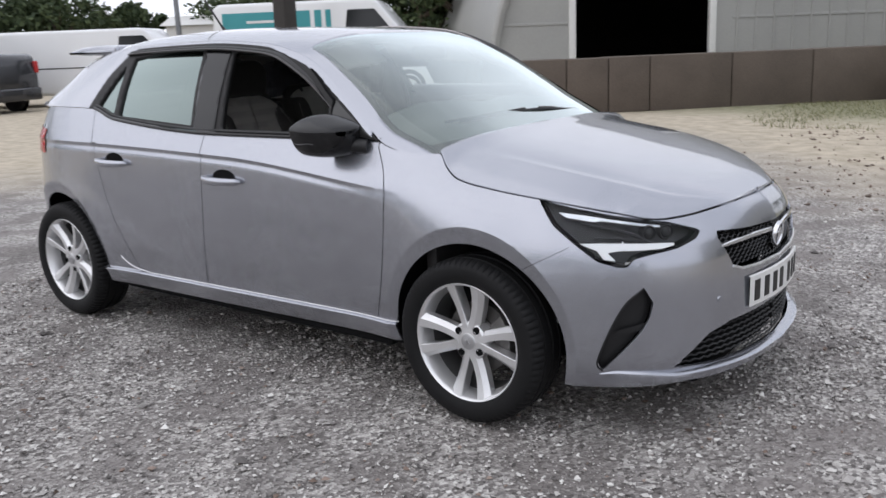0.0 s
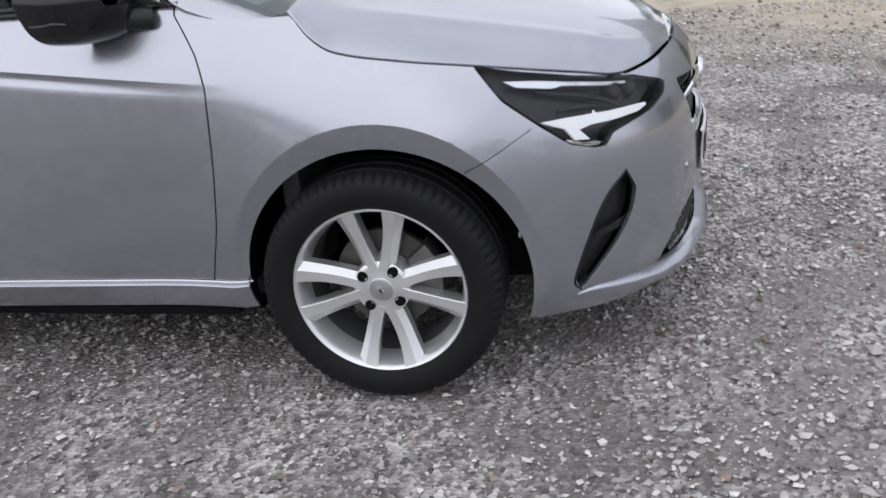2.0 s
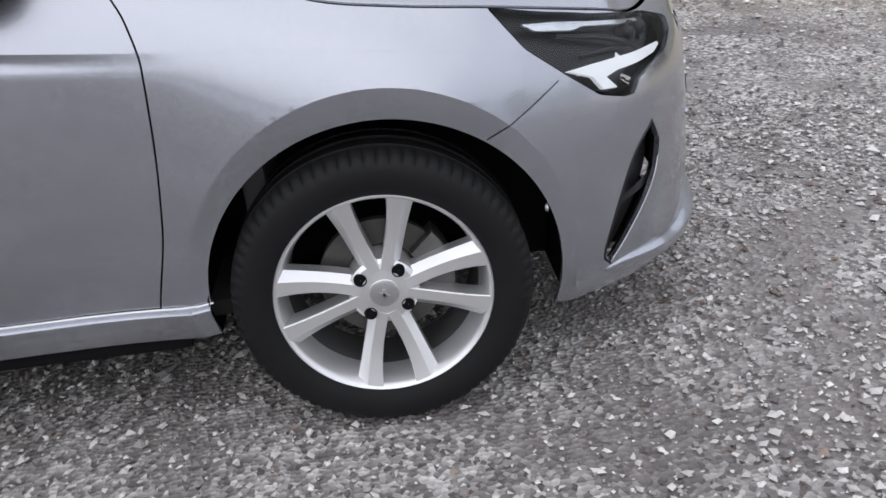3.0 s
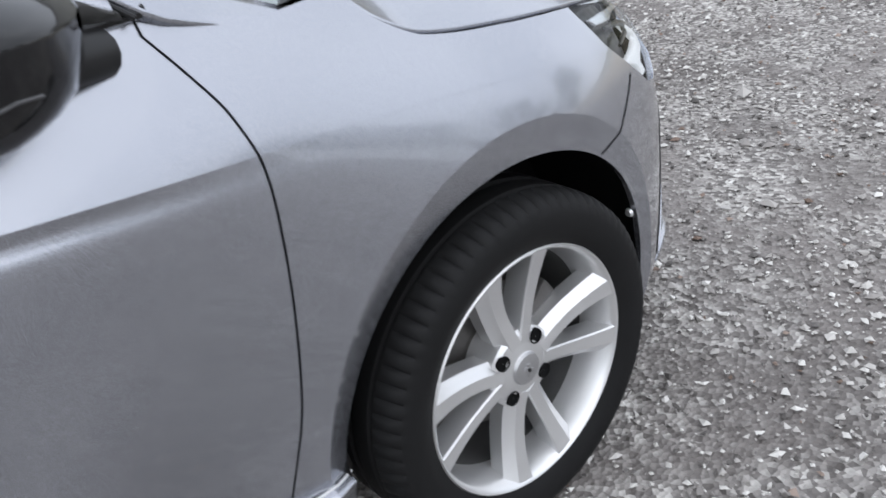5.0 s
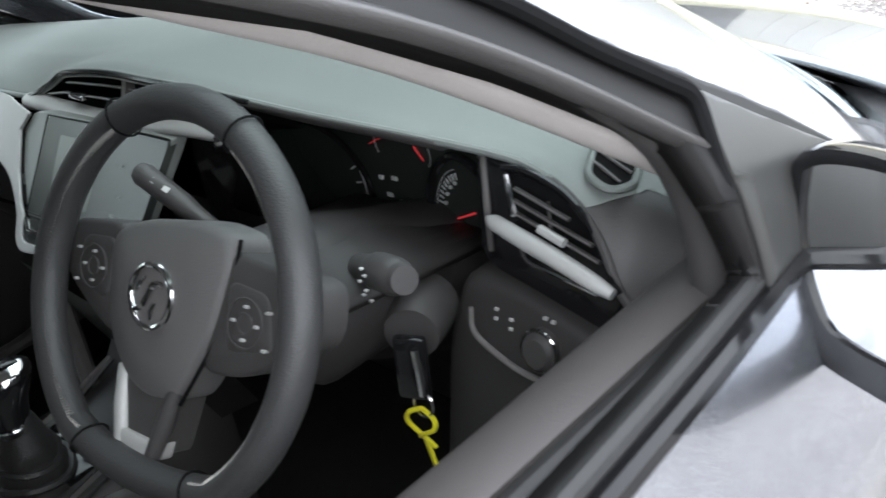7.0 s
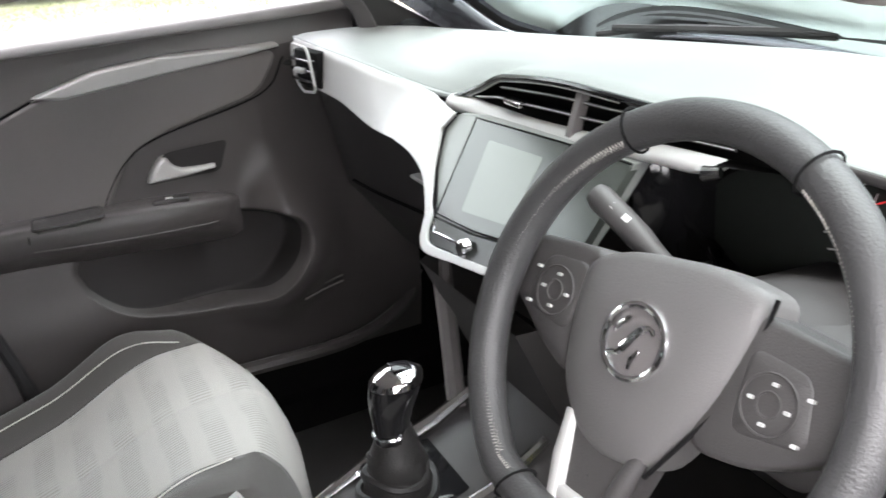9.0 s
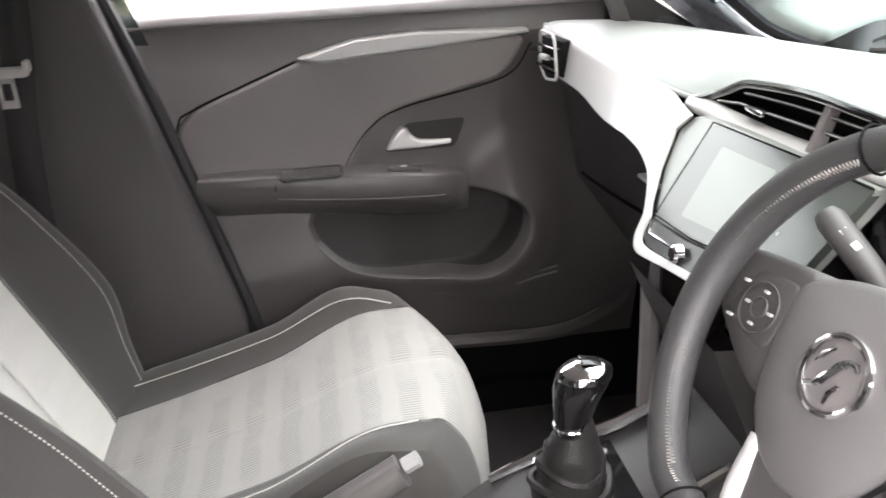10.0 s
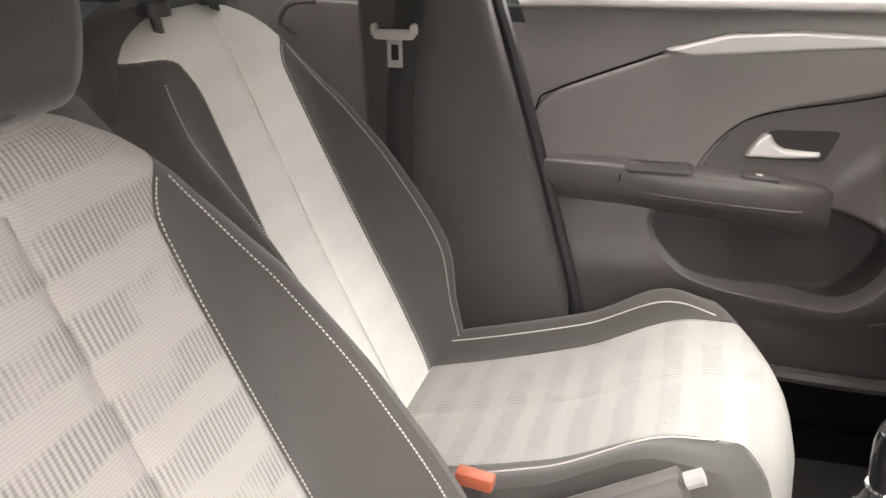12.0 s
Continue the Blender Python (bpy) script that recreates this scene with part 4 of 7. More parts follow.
bg = bonnet_geo()
full = np.concatenate([bg, (bg * np.array([1, -1, 1]))[:, -2::-1]], 1)
part("bonnet", grid(full), PAINT, car, solid=.012)
PLASTIC = mat("black_scuttle_plastic", (.02, .02, .021), .5, 0, .15, 10, .2, 500)
sc = np.array([[(x + .06 * (1 - (y / .7) ** 2), y, z - .02 * (y / .7) ** 2) for y in np.linspace(-.69, .69, 30)] for x, z in ((-.13, .955), (-.16, .966), (-.20, .966), (-.27, .960), (-.36, .978), (-.42, 1.0))])
part("scuttle", grid(sc), PLASTIC, car, "black plastic scuttle under the windscreen")


# ---- roof, pillars, windscreen
def edge_y(x):
    return spl(x, [-3.0, -2.5, -2.08, -1.53, -1.155, -.972, -.862, -.664, -.521, -.469, -.403, -.34, -.28], [.60, .60, .593, .589, .599, .615, .631, .682, .724, .743, .752, .746, .735])


def edge_z(x):
    return spl(x, [-3.0, -2.7, -2.5, -2.08, -1.53, -1.155, -.972, -.862, -.664, -.585, -.521, -.469, -.403, -.34, -.28, -.19], [1.07, 1.20, 1.29, 1.370, 1.380, 1.358, 1.322, 1.286, 1.176, 1.125, 1.078, 1.036, .984, .958, .932, .89])


def mid_z(x):
    return spl(x, [-3.02, -2.8, -2.62, -2.3, -1.77, -1.22, -.92, -.75, -.45, -.12, 0], [1.05, 1.22, 1.365, 1.41, 1.437, 1.42, 1.392, 1.330, 1.165, .99, .93])


def roof_geo(drop=0.0, x0=-.19, x1=-2.98, n=110, ws=None):
    xs = np.linspace(x0, x1, n)
    ws = np.concatenate([1 - np.linspace(0, 1, 34) ** 1.6]) if ws is None else ws
    P = np.zeros((n, len(ws), 5))
    for j, w in enumerate(ws):
        bow = .15 * (1 - w * w) * np.clip((xs + 1.0) / .7, 0, 1)
        x = xs + bow
        p = 4.4
        ez, ey = edge_z(xs), edge_y(xs)
        P[:, j, 0], P[:, j, 1] = x, -ey * w
        P[:, j, 2] = ez + (np.maximum(mid_z(x), ez) - ez) * (1 - .75 * w ** p - .25 * w ** 2) - drop
        P[:, j, 3], P[:, j, 4] = xs, w
    return P


def tri_grid(P):
    V, F = grid(P, quads=False)
    return V, np.array(F)


def mirror_grid(P):
    Q = P[:, -2::-1].copy()
    Q[..., 1] *= -1
    if Q.shape[-1] > 4:
        Q[..., 4] *= -1
    return np.concatenate([P, Q], 1)


TOP = tri_grid(mirror_grid(roof_geo()))
screen_edge = lambda v: np.maximum(np.abs(v[:, 1]) - (edge_y(v[:, 3]) - .052), -.895 - v[:, 3] - .03 * v[:, 4] ** 2)
foot_x = float(skin(1.51, float(bonnet_z(1.51)))[0])
foot = lambda v: v[:, 0] - (foot_x + .022 + .03 * (1 - (v[:, 1] / .74) ** 2))
part("windscreen", keep(TOP, lambda v: screen_edge(v) - .004, foot), GLASS_SCREEN, car, "clear windscreen reflecting a pale sky", solid=0, shadow=False)
roof = clip(TOP, lambda v: -screen_edge(v) + .004)
roof = keep(roof, lambda v: -2.62 - v[:, 0], lambda v: v[:, 3] + .205)
part("roof", roof, PAINT, car, solid=.012)
frit = clip(clip(TOP, lambda v: -(screen_edge(v) + .022)), lambda v: screen_edge(v) + .001)
frit = clip(frit, foot)
fv = frit[0].copy()
fv[:, 2] -= .006
part("windscreen_border", (fv, frit[1]), BLACK_GLOSS, car, "black windscreen border")
part("hatch", clip(TOP, lambda v: v[:, 0] + 2.63), GLASS_DARK, car, "dark tailgate glass", shadow=False)
part("roof_spoiler", slab(round_poly([(-2.30, 1.375), (-2.45, 1.384), (-2.62, 1.376), (-2.735, 1.355), (-2.735, 1.343), (-2.56, 1.335), (-2.30, 1.335)], .01), -.565, .565, "xz", .012, 3), PAINT, car, "silver roof spoiler", angle=50)
part("aerial", tube([(-2.12, 0, 1.42), (-2.17, 0, 1.47), (-2.50, 0, 1.86)], [.012, .006, .004], 8), BLACK_TRIM, car, "short black roof aerial")


# ---- side windows
def side_geo(n=150, m=40, off=0.0):
    xs = np.linspace(-.40, -2.98, n)
    vs = np.linspace(0, 1, m)
    P = np.zeros((n, m, 5))
    yb = -np.array([skin(s, z)[1] for s, z in zip(s_of(xs), belt_z(xs))])
    zb, ye, ze = belt_z(xs), edge_y(xs), edge_z(xs)
    for j, v in enumerate(vs):
        P[:, j, 0] = xs
        P[:, j, 1] = -(yb + (ye - yb) * v + .014 * math.sin(math.pi * v) - off)
        P[:, j, 2] = zb + (ze - zb) * v
        P[:, j, 3], P[:, j, 4] = xs, P[:, j, 2]
    return P


SIDE = tri_grid(side_geo())
FRONT_WIN = [(-.652, 1.004), (-1.268, 1.006), (-1.338, 1.333), (-1.15, 1.326), (-1.02, 1.300), (-.88, 1.243), (-.78, 1.186), (-.685, 1.118)]
REAR_WIN = [(-1.455, 1.018), (-2.005, 1.052), (-2.044, 1.316), (-1.90, 1.337), (-1.70, 1.348), (-1.535, 1.346)]
QUARTER = [(-2.030, 1.058), (-2.19, 1.092), (-2.12, 1.225), (-2.070, 1.306)]
BAND = [(-.38, .95), (-2.10, .95), (-2.265, 1.075), (-2.18, 1.24), (-2.09, 1.345), (-1.8, 1.42), (-.38, 1.42)]
win = lambda v: np.minimum(np.minimum(sd_poly(sv(v), FRONT_WIN), sd_poly(sv(v), REAR_WIN)), sd_poly(sv(v), QUARTER)) + .006
dark = lambda v: np.maximum(sd_poly(sv(v), BAND), spl(v[:, 3], [-3, -1.2, -.9, -.66, -.5, -.4], [.014, .014, .030, .032, .026, .024]) - (edge_z(v[:, 3]) - v[:, 4]))
frame_geo = keep(SIDE, dark, lambda v: -win(v))
part("window_frame", frame_geo, FRAME_BLACK, car, "satin black window surround", solid=.022)
part("window_frame", flip(clip(frame_geo, lambda v: 1.22 - v[:, 2])), FRAME_BLACK, car, "satin black window surround", solid=.022)
both("rear_pillar", keep(SIDE, lambda v: -dark(v), lambda v: -win(v), lambda v: v[:, 3] + .452), PAINT, car, solid=.012)
pane = tri_grid(side_geo(off=.012))
both("rear_side_glass", clip(pane, lambda v: sd_poly(sv(v), REAR_WIN) - .01), GLASS_DARK, car, "tinted rear door glass", shadow=False)
both("quarter_glass", clip(pane, lambda v: sd_poly(sv(v), QUARTER) - .01), GLASS_DARK, car, shadow=False)
part("front_door_glass", flip(clip(clip(pane, lambda v: sd_poly(sv(v), FRONT_WIN) - .01), lambda v: 1.115 - v[:, 2])), GLASS_SCREEN, car, "clear passenger door glass", shadow=False)
# gloss pillar cover, quarter triangle and weather strips
post = clip(tri_grid(side_geo(off=-.004)), lambda v: sd_poly(sv(v), [(-1.300, 1.0), (-1.435, 1.0), (-1.515, 1.345), (-1.352, 1.335)]))
part("pillar_cover", post, BLACK_GLOSS, car, "gloss black door pillar cover", solid=.004)
part("pillar_cover", flip(clip(post, lambda v: 1.22 - v[:, 2])), BLACK_GLOSS, car, solid=.004)
tri = clip(tri_grid(side_geo(off=-.003)), lambda v: sd_poly(sv(v), [(-.39, .94), (-.652, .980), (-.664, 1.136), (-.60, 1.095), (-.52, 1.047), (-.45, 1.0)]))
SAIL_GREY = mat("satin_grey_sail", (.045, .045, .044), .34, 0, .1, 9, .1, 800)
both("mirror_sail", tri, SAIL_GREY, car, "black triangular mirror base", solid=.006)


def belt_line(x, dz, dy):
    z = belt_z(x)
    y = np.array([skin(s, q)[1] for s, q in zip(np.atleast_1d(s_of(x)), np.atleast_1d(z))])
    return np.stack([x, y + dy, z + dz], -1)


for name, dz, dy, r, m in (("belt_strip", .006, -.002, .0085, BLACK_GLOSS), ("belt_seal", .017, .010, .007, RUBBER)):
    both(name, tube(belt_line(np.linspace(-.415, -2.20, 60), dz, dy), r, 8), m, car)
frame_top = np.array([(x, -edge_y(x) - .003, edge_z(x) - .012) for x in np.linspace(-.43, -2.15, 70)])
both("roof_seal", tube(frame_top, .0035, 8), BLACK_TRIM, car)
inner_top = np.array([(x, -(edge_y(x) + .004), edge_z(x) - .048) for x in np.linspace(-.69, -1.33, 40)])
both("window_seal", tube(inner_top, .008, 8), RUBBER, car)
both("window_post", tube(cat([(-.92, -.622, 1.285), (-.84, -.650, 1.246), (-.790, -.672, 1.220), (-.731, -.694, 1.176), (-.690, -.709, 1.148), (-.668, -.717, 1.131), (-.667, -.727, 1.106), (-.663, -.742, 1.05), (-.655, -.756, .99)], 5), .0058, 8), GAP, car, "black window channel seal")

# ---- mirrors
def mirror_parts(f):
    c = np.array((-.850, 1.028))

    def polar(q, n=56):
        """The outline as radii at even angles round the middle."""
        q = cat(np.vstack([q, q[:1]]), 6) - c
        a, r = np.arctan2(q[:, 1], q[:, 0]), np.hypot(q[:, 0], q[:, 1])
        o = np.argsort(a)
        t = np.linspace(-math.pi, math.pi, n, endpoint=False)
        r = np.interp(t, a[o], r[o], period=2 * math.pi)
        return np.stack([r * np.cos(t), r * np.sin(t)], -1)
    lip = polar(np.array([(-.749, 1.064), (-.762, 1.077), (-.794, 1.087), (-.833, 1.090), (-.877, 1.083), (-.912, 1.070), (-.938, 1.053), (-.945, 1.041), (-.943, 1.025), (-.927, .979), (-.902, .950), (-.868, .936), (-.822, .929), (-.773, .930), (-.758, .961), (-.749, .992), (-.747, 1.029)]))
    pane_line = polar(np.array([(-.758, 1.064), (-.787, 1.075), (-.827, 1.081), (-.873, 1.074), (-.909, 1.061), (-.934, 1.045), (-.939, 1.037), (-.934, 1.021), (-.912, .976), (-.882, .963), (-.834, .954), (-.791, .953), (-.774, .970), (-.762, .998), (-.757, 1.033)]))
    px = lambda q: -.645 + .45 * (q[0] + .855) + .04 * (q[1] - 1.03)
    rows = [[(px(p + c) + .012, *(p + c)) for p in pane_line * .97], [(px(p + c) + .002, *(p + c)) for p in pane_line], [(px(p + c) - .001, *(p + c)) for p in (pane_line * .35 + lip * .65)]]
    for wy, up, down, d in ((1, 1, 1, 0), (1.012, .992, 1.0, .004), (1.02, .97, 1.0, .014), (1.045, .87, 1.0, .031), (1.065, .74, .97, .05), (1.04, .60, .90, .07), (.95, .45, .80, .09), (.78, .30, .65, .108), (.5, .16, .4, .12), (.2, .05, .15, .126)):
        q = lip * np.stack([np.full(len(lip), wy), np.where(lip[:, 1] > 0, up, down)], 1)
        rows.append([(px(p + c) + d, *(w + c)) for p, w in zip(lip * min(1, wy), q)])
    m = part("door_mirror", f(grid(np.array(rows), close=True)), BLACK_GLOSS, car, "gloss black door mirror housing", angle=50)
    gl = [(px(q) + .006, *q) for q in pane_line * .99 + c]
    part("mirror_glass", f((np.array(gl), [tuple(range(len(gl)))])), MIRROR, m, "mirror glass", angle=0)
    seam_line = [(x, y, z) for row in rows[5:10] for x, y, z in [min(row, key=lambda v: abs(v[2] - .992) + (9 if v[1] > -.86 else 0))]]
    part("housing_seam", f(tube(np.array(seam_line), .0016, 6)), PLASTIC_SEAM, m, "grey seam round the mirror housing")
    part("mirror_stalk", f(tube([(-.575, -.80, .985), (-.535, -.785, .975), (-.475, -.755, .968)], [.022, .026, .026], 12)), BLACK_TRIM, m)


mirror_parts(lambda q: q)
mirror_parts(flip)

# ---- door handles
def handle(parent, x, z, f):
    s = float(s_of(x))
    y = skin(s, z)[1]
    pts = [(x + dx, y - b, z + dz) for dx, b, dz in ((-.118, .004, .006), (-.095, .022, .004), (-.05, .034, 0), (0, .038, -.001), (.05, .034, 0), (.095, .020, .0), (.118, .004, .0))]
    c = cat(pts, 5)
    r = np.interp(np.linspace(0, 1, len(c)), [0, .12, .5, .88, 1], [.006, .014, .017, .013, .005])
    V, F = tube(c, r, 12)
    V = V.copy()
    V[:, 2] = z + (V[:, 2] - z) * 1.05
    h = part("door_handle", f((V, F)), PAINT, parent, "body-coloured pull handle")
    # No hollow is cut: a black oval on the skin paints the recess's shade.
    cup = [(.072 * math.cos(a), .034 * math.sin(a)) for a in np.linspace(0, 2 * math.pi, 28, endpoint=False)]
    rows = []
    for sc, d in ((1.0, -.001), (.97, .0015), (.6, .0015), (.05, .0015)):
        rows.append([(x + .012 + cx * sc, float(skin(float(s_of(x + .012 + cx * sc)), z + .012 + cz * sc)[1]) - d, z + .012 + cz * sc) for cx, cz in cup])
    part("handle_shade", f(grid(np.array(rows), close=True)), GAP, h, "flat dark patch for the shade behind the handle")


for side, f in ((1, lambda q: q), (-1, flip)):
    handle(DOORS["front_door", side], -1.235, .806, f)
    handle(DOORS["rear_door", side], -2.005, .845, f)
    sill_pts = np.array([skin(float(s_of(x)), z, -.001) for x, z in zip(np.linspace(-.335, -2.06, 60), np.interp(np.linspace(-.335, -2.06, 60), [-2.06, -2.02, -1.96, -1.86, -.335], [.385, .352, .332, .3235, .3225]))])
    part("sill_ledge", f(tube(sill_pts, .0022, 6)), ALLOY, DOORS["sill", side], "bright sill edge")

# ---- wheels
def tyre_geo():
    prof = [(.208, -.080), (.216, -.090), (.245, -.099), (.272, -.101), (.290, -.095), (.303, -.083), (.3085, -.068), (.310, -.052), (.303, -.050), (.303, -.042), (.310, -.040), (.3105, -.008), (.303, -.006), (.303, .006), (.3105, .008), (.310, .04), (.303, .042), (.303, .05), (.310, .052), (.303, .083), (.272, .1), (.214, .08)]
    prof = [(r - .013 * (r > .23) * (r - .21) / .1, y) for r, y in prof]
    n = 300
    P = np.zeros((len(prof), n, 3))
    for i, (r, y) in enumerate(prof):
        for k in range(n):
            a = 2 * math.pi * k / n
            q = r
            if r > .287 and k % 4 == 0 and (y < -.052 or y > .052):
                q -= .007
            if .275 < r < .283 and k % 4 == 0:
                q -= .0015
            P[i, k] = (q * math.cos(a), y, q * math.sin(a))
    return grid(P, close=True)


# Dark grey in place of alloy: shade deep in the wheel, put into colour.
BARREL_SHADE = mat("shade_dark_barrel", (.10, .10, .10), .6, .3, .2, 20)
BRAKE_GREY = mat("worn_brake_iron", (.11, .105, .10), .5, .5, .25, 25)


def spoke(a_hub, a_rim, lean):
    """One alloy spoke: a bright face with a wide bevelled flank on the side that lean names."""
    rows = []
    for t in np.linspace(0, 1, 12):
        r = .046 + (.2125 - .046) * t
        a = radians(a_hub + (a_rim - a_hub) * t)
        w = .0195 - .001 * math.sin(math.pi * t) + .0085 * t ** 3
        y = -.068 - .020 * t ** 1.5 + .006 * math.sin(math.pi * t)
        d, e = np.array((math.cos(a), 0, math.sin(a))), np.array((-math.sin(a), 0, math.cos(a))) * lean
        sec = [(-w, y + .001), (-w + .002, y - .0015), (w * .22, y), (w, y + .016), (w * .94, y + .046), (-w * .9, y + .046), (-w, y + .012)]
        rows.append([d * r + e * u + np.array((0, v, 0)) for u, v in (sec if lean > 0 else sec[::-1])])
    V, F = grid(np.array(rows), close=True)
    return V, F + [tuple(range(7))[::-1], tuple(range(len(V) - 7, len(V)))]


def wheel(x, y, side, turn, disc):
    M = pose(x, y * -side, .31) @ (pose(0, 0, 0, 0, turn, 0) if side == 1 else pose(0, 0, 0, 0, 0, 180) @ pose(0, 0, 0, 0, turn, 0))
    w = part("wheel", move(tyre_geo(), M), TYRE, car, "black road tyre with worn tread", angle=40)
    rim = join(spun([(.2125, -.079), (.2150, -.088), (.2125, -.0910), (.2085, -.089), (.204, -.078), (.200, -.066), (.196, -.046), (.192, -.022)], 96))
    part("rim", move(rim, M), ALLOY, w, "bright alloy rim", angle=50)
    part("rim_barrel", move(spun([(.1925, -.024), (.190, -.0), (.188, .07), (.205, .085)], 72), M), BARREL_SHADE, w, "rim barrel darkened for the shade behind the spokes", angle=50)
    sp = [spun([(.001, -.073), (.026, -.073), (.030, -.070), (.046, -.068), (.062, -.066), (.070, -.060), (.073, -.04), (.073, .0)], 48)]
    for k in range(4):
        m = 2 + 90 * k
        sp += [spoke(m - 20, m - 16.5, -1), spoke(m + 20, m + 16.5, 1)]
    part("spokes", move(join(*sp), M), ALLOY, w, "alloy spokes in four pairs", angle=28)
    cap = join(spun([(.0005, -.0785), (.018, -.078), (.0265, -.076), (.029, -.072)], 32), move(box(-.012, .012, -.080, -.072, -.004, .004, .001), pose(0, 0, 0, 0, 30, 0)), box(-.004, .004, -.080, -.072, -.012, .012, .001))
    part("centre_cap", move(cap, M), mat("brushed_cap_" + str(len(bpy.data.materials)), (.5, .5, .51), .35, .8), w)
    for k in range(4):
        a = radians(53.5 + 90 * k)
        # Black disc level with the hub paints the shade of a bolt hole.
        part("bolt", move(spun([(.0005, -.0668), (.0105, -.0670), (.0114, -.0695), (.0128, -.0695), (.0136, -.062)], 18), M @ pose(.054 * math.cos(a), -.001, .054 * math.sin(a))), GAP, w, "dark disc for a shaded wheel bolt hole")
    part("brake_disc", move(spun([(.05, .0), (.07, -.012), (.075, .0), (.128, .0), (.130, .006), (.128, .02), (.05, .02)], 48), M), BRAKE_GREY, w)
    cal = slab([(.13 * math.cos(a) * k, .13 * math.sin(a) * k) for k, rng in ((1.12, np.linspace(-.45, .75, 9)), (.62, np.linspace(.75, -.45, 9))) for a in rng], -.028, .035, "xz", .006)
    part("brake_caliper", move(cal, pose(x, y * -side, .31) @ (pose(0, 0, 0) if side == 1 else pose(0, 0, 0, 0, 0, 180))), STEEL, w)
    return w


for side in (1, -1):
    wheel(0, .745, side, 0, True)
    wheel(-2.538, .745, side, 40, True)
for cx in (.012, -2.545):
    a = np.linspace(radians(-15), radians(195), 40)
    out_y = lambda t: float(skin(float(s_of(cx + .36 * math.cos(t))), .31 + .36 * math.sin(t))[1])
    lin = np.array([[(cx + r * math.cos(t), max(-.832, out_y(t)) + dy if dy < .1 else y, .31 + r * math.sin(t)) for t in a] for r, y, dy in ((.353, 0, .006), (.360, 0, .014), (.372, 0, .04), (.372, -.52, 1), (.15, -.50, 1), (.02, -.50, 1))])
    both("arch_liner", grid(lin), GAP, car, "black wheel arch liner")
both("liner_clip", move(spun([(.0005, -.006), (.006, -.005), (.009, 0)], 12), pose(.338, -.77, .43, 0, 0, -90)), ALLOY, car)
part("underbody", join(box(-3.0, -2.92, -.6, .6, .22, .5), box(-2.15, -.40, -.76, .76, .20, .25, .02), box(-2.9, -2.15, -.5, .5, .22, .27, .02), box(-.4, .70, -.5, .5, .19, .24, .02)), GAP, car, "black underbody")
both("tail_lamp", patch([(3.98, .86), (3.98, .98), (4.35, 1.02), (4.35, .88)], -.004), RED_LAMP, car, "red wrap-round tail lamp")
wip = lambda p: tube(cat(p, 6), .006, 6)
part("wiper", join(wip([(-.20, .35, 1.018), (-.22, 0, 1.046), (-.29, -.42, 1.030)]), tube([(-.23, -.05, 1.053), (-.30, -.5, 1.036)], .006, 6)), RUBBER, car, "black wiper arm and blade")
part("wiper", join(wip([(-.24, .60, .99), (-.22, .40, 1.02), (-.215, .08, 1.04)]), tube([(-.24, .55, 1.008), (-.22, .05, 1.05)], .006, 6)), RUBBER, car)


# ================= the car, inside =================
DASH_SOFT = mat("soft_grey_dash_skin", (.205, .222, .214), .42, 0, .06, 8, .25, 900)
PLASTIC_DARK = mat("dark_grained_plastic", (.056, .053, .053), .48, 0, .10, 9, .25, 800)
DOOR_GREY = mat("grey_door_plastic", (.190, .178, .176), .40, 0, .08, 9, .22, 800)
PILLAR_GREY = mat("dark_pillar_plastic", (.072, .066, .066), .5, 0, .08, 9, .22, 800)
# Darker copy of the door plastic, with the dimmer light lower down in it.
DOOR_SHADED = mat("shaded_door_plastic", (.080, .074, .074), .32, 0, .08, 9, .22, 800)
LOW_DASH = mat("black_lower_dash_plastic", (.026, .024, .024), .55, 0, .1, 9, .25, 800)
# Near-black door plastic: the shade inside hollows is put into the colour.
RECESS_SHADE = mat("shade_dark_recess", (.024, .022, .023), .7, 0, .1, 9, .22, 800)
PAD_GREY = mat("grey_airbag_skin", (.122, .118, .117), .46, 0, .08, 9, .25, 800)
PLASTIC_MID = mat("mid_grey_plastic", (.150, .141, .139), .46, 0, .08, 9, .22, 800)
LEVER_SILVER = mat("satin_chrome_lever", (.70, .70, .69), .22, .45, .03, 8, .02, 900)
TRIM_SILVER = mat("satin_silver_trim", (.445, .445, .437), .38, .10, .03, 8, .02, 900)
LEATHER = mat("black_leather", (.048, .048, .049), .42, 0, .12, 14, .35, 520)
GAITER = mat("black_gaiter_leather", (.020, .019, .019), .42, 0, .15, 14, .35, 420)
STITCH = mat("pale_stitching", (.62, .60, .56), .8, 0, .1, 40)
SIDE_CLOTH = mat("dark_grey_side_cloth", (.078, .074, .071), .85, 0, .08, 9, .35, 700, 0, .04, .2, .25)
DARK_CLOTH = mat("near_black_cloth", (.045, .043, .041), .85, 0, .08, 9, .35, 700, 0, .04, .2, .25)
HEADLINER = mat("pale_headliner_cloth", (.52, .485, .47), .9, 0, .05, 9, .2, 600, 0, .03, .2)
CARPET = mat("black_carpet", (.028, .026, .026), .95, 0, .25, 30, .5, 500)
SCREEN = mat("black_screen_glass", (.022, .025, .023), .22, 0, .05, 5, 0, 100, 0, .01, .22)
SURROUND = mat("grey_green_surround", (.20, .213, .203), .35, 0, .03, 8, .02, 900)
SCREEN_LIT = glow("lit_screen_page", (.17, .20, .178), .046)
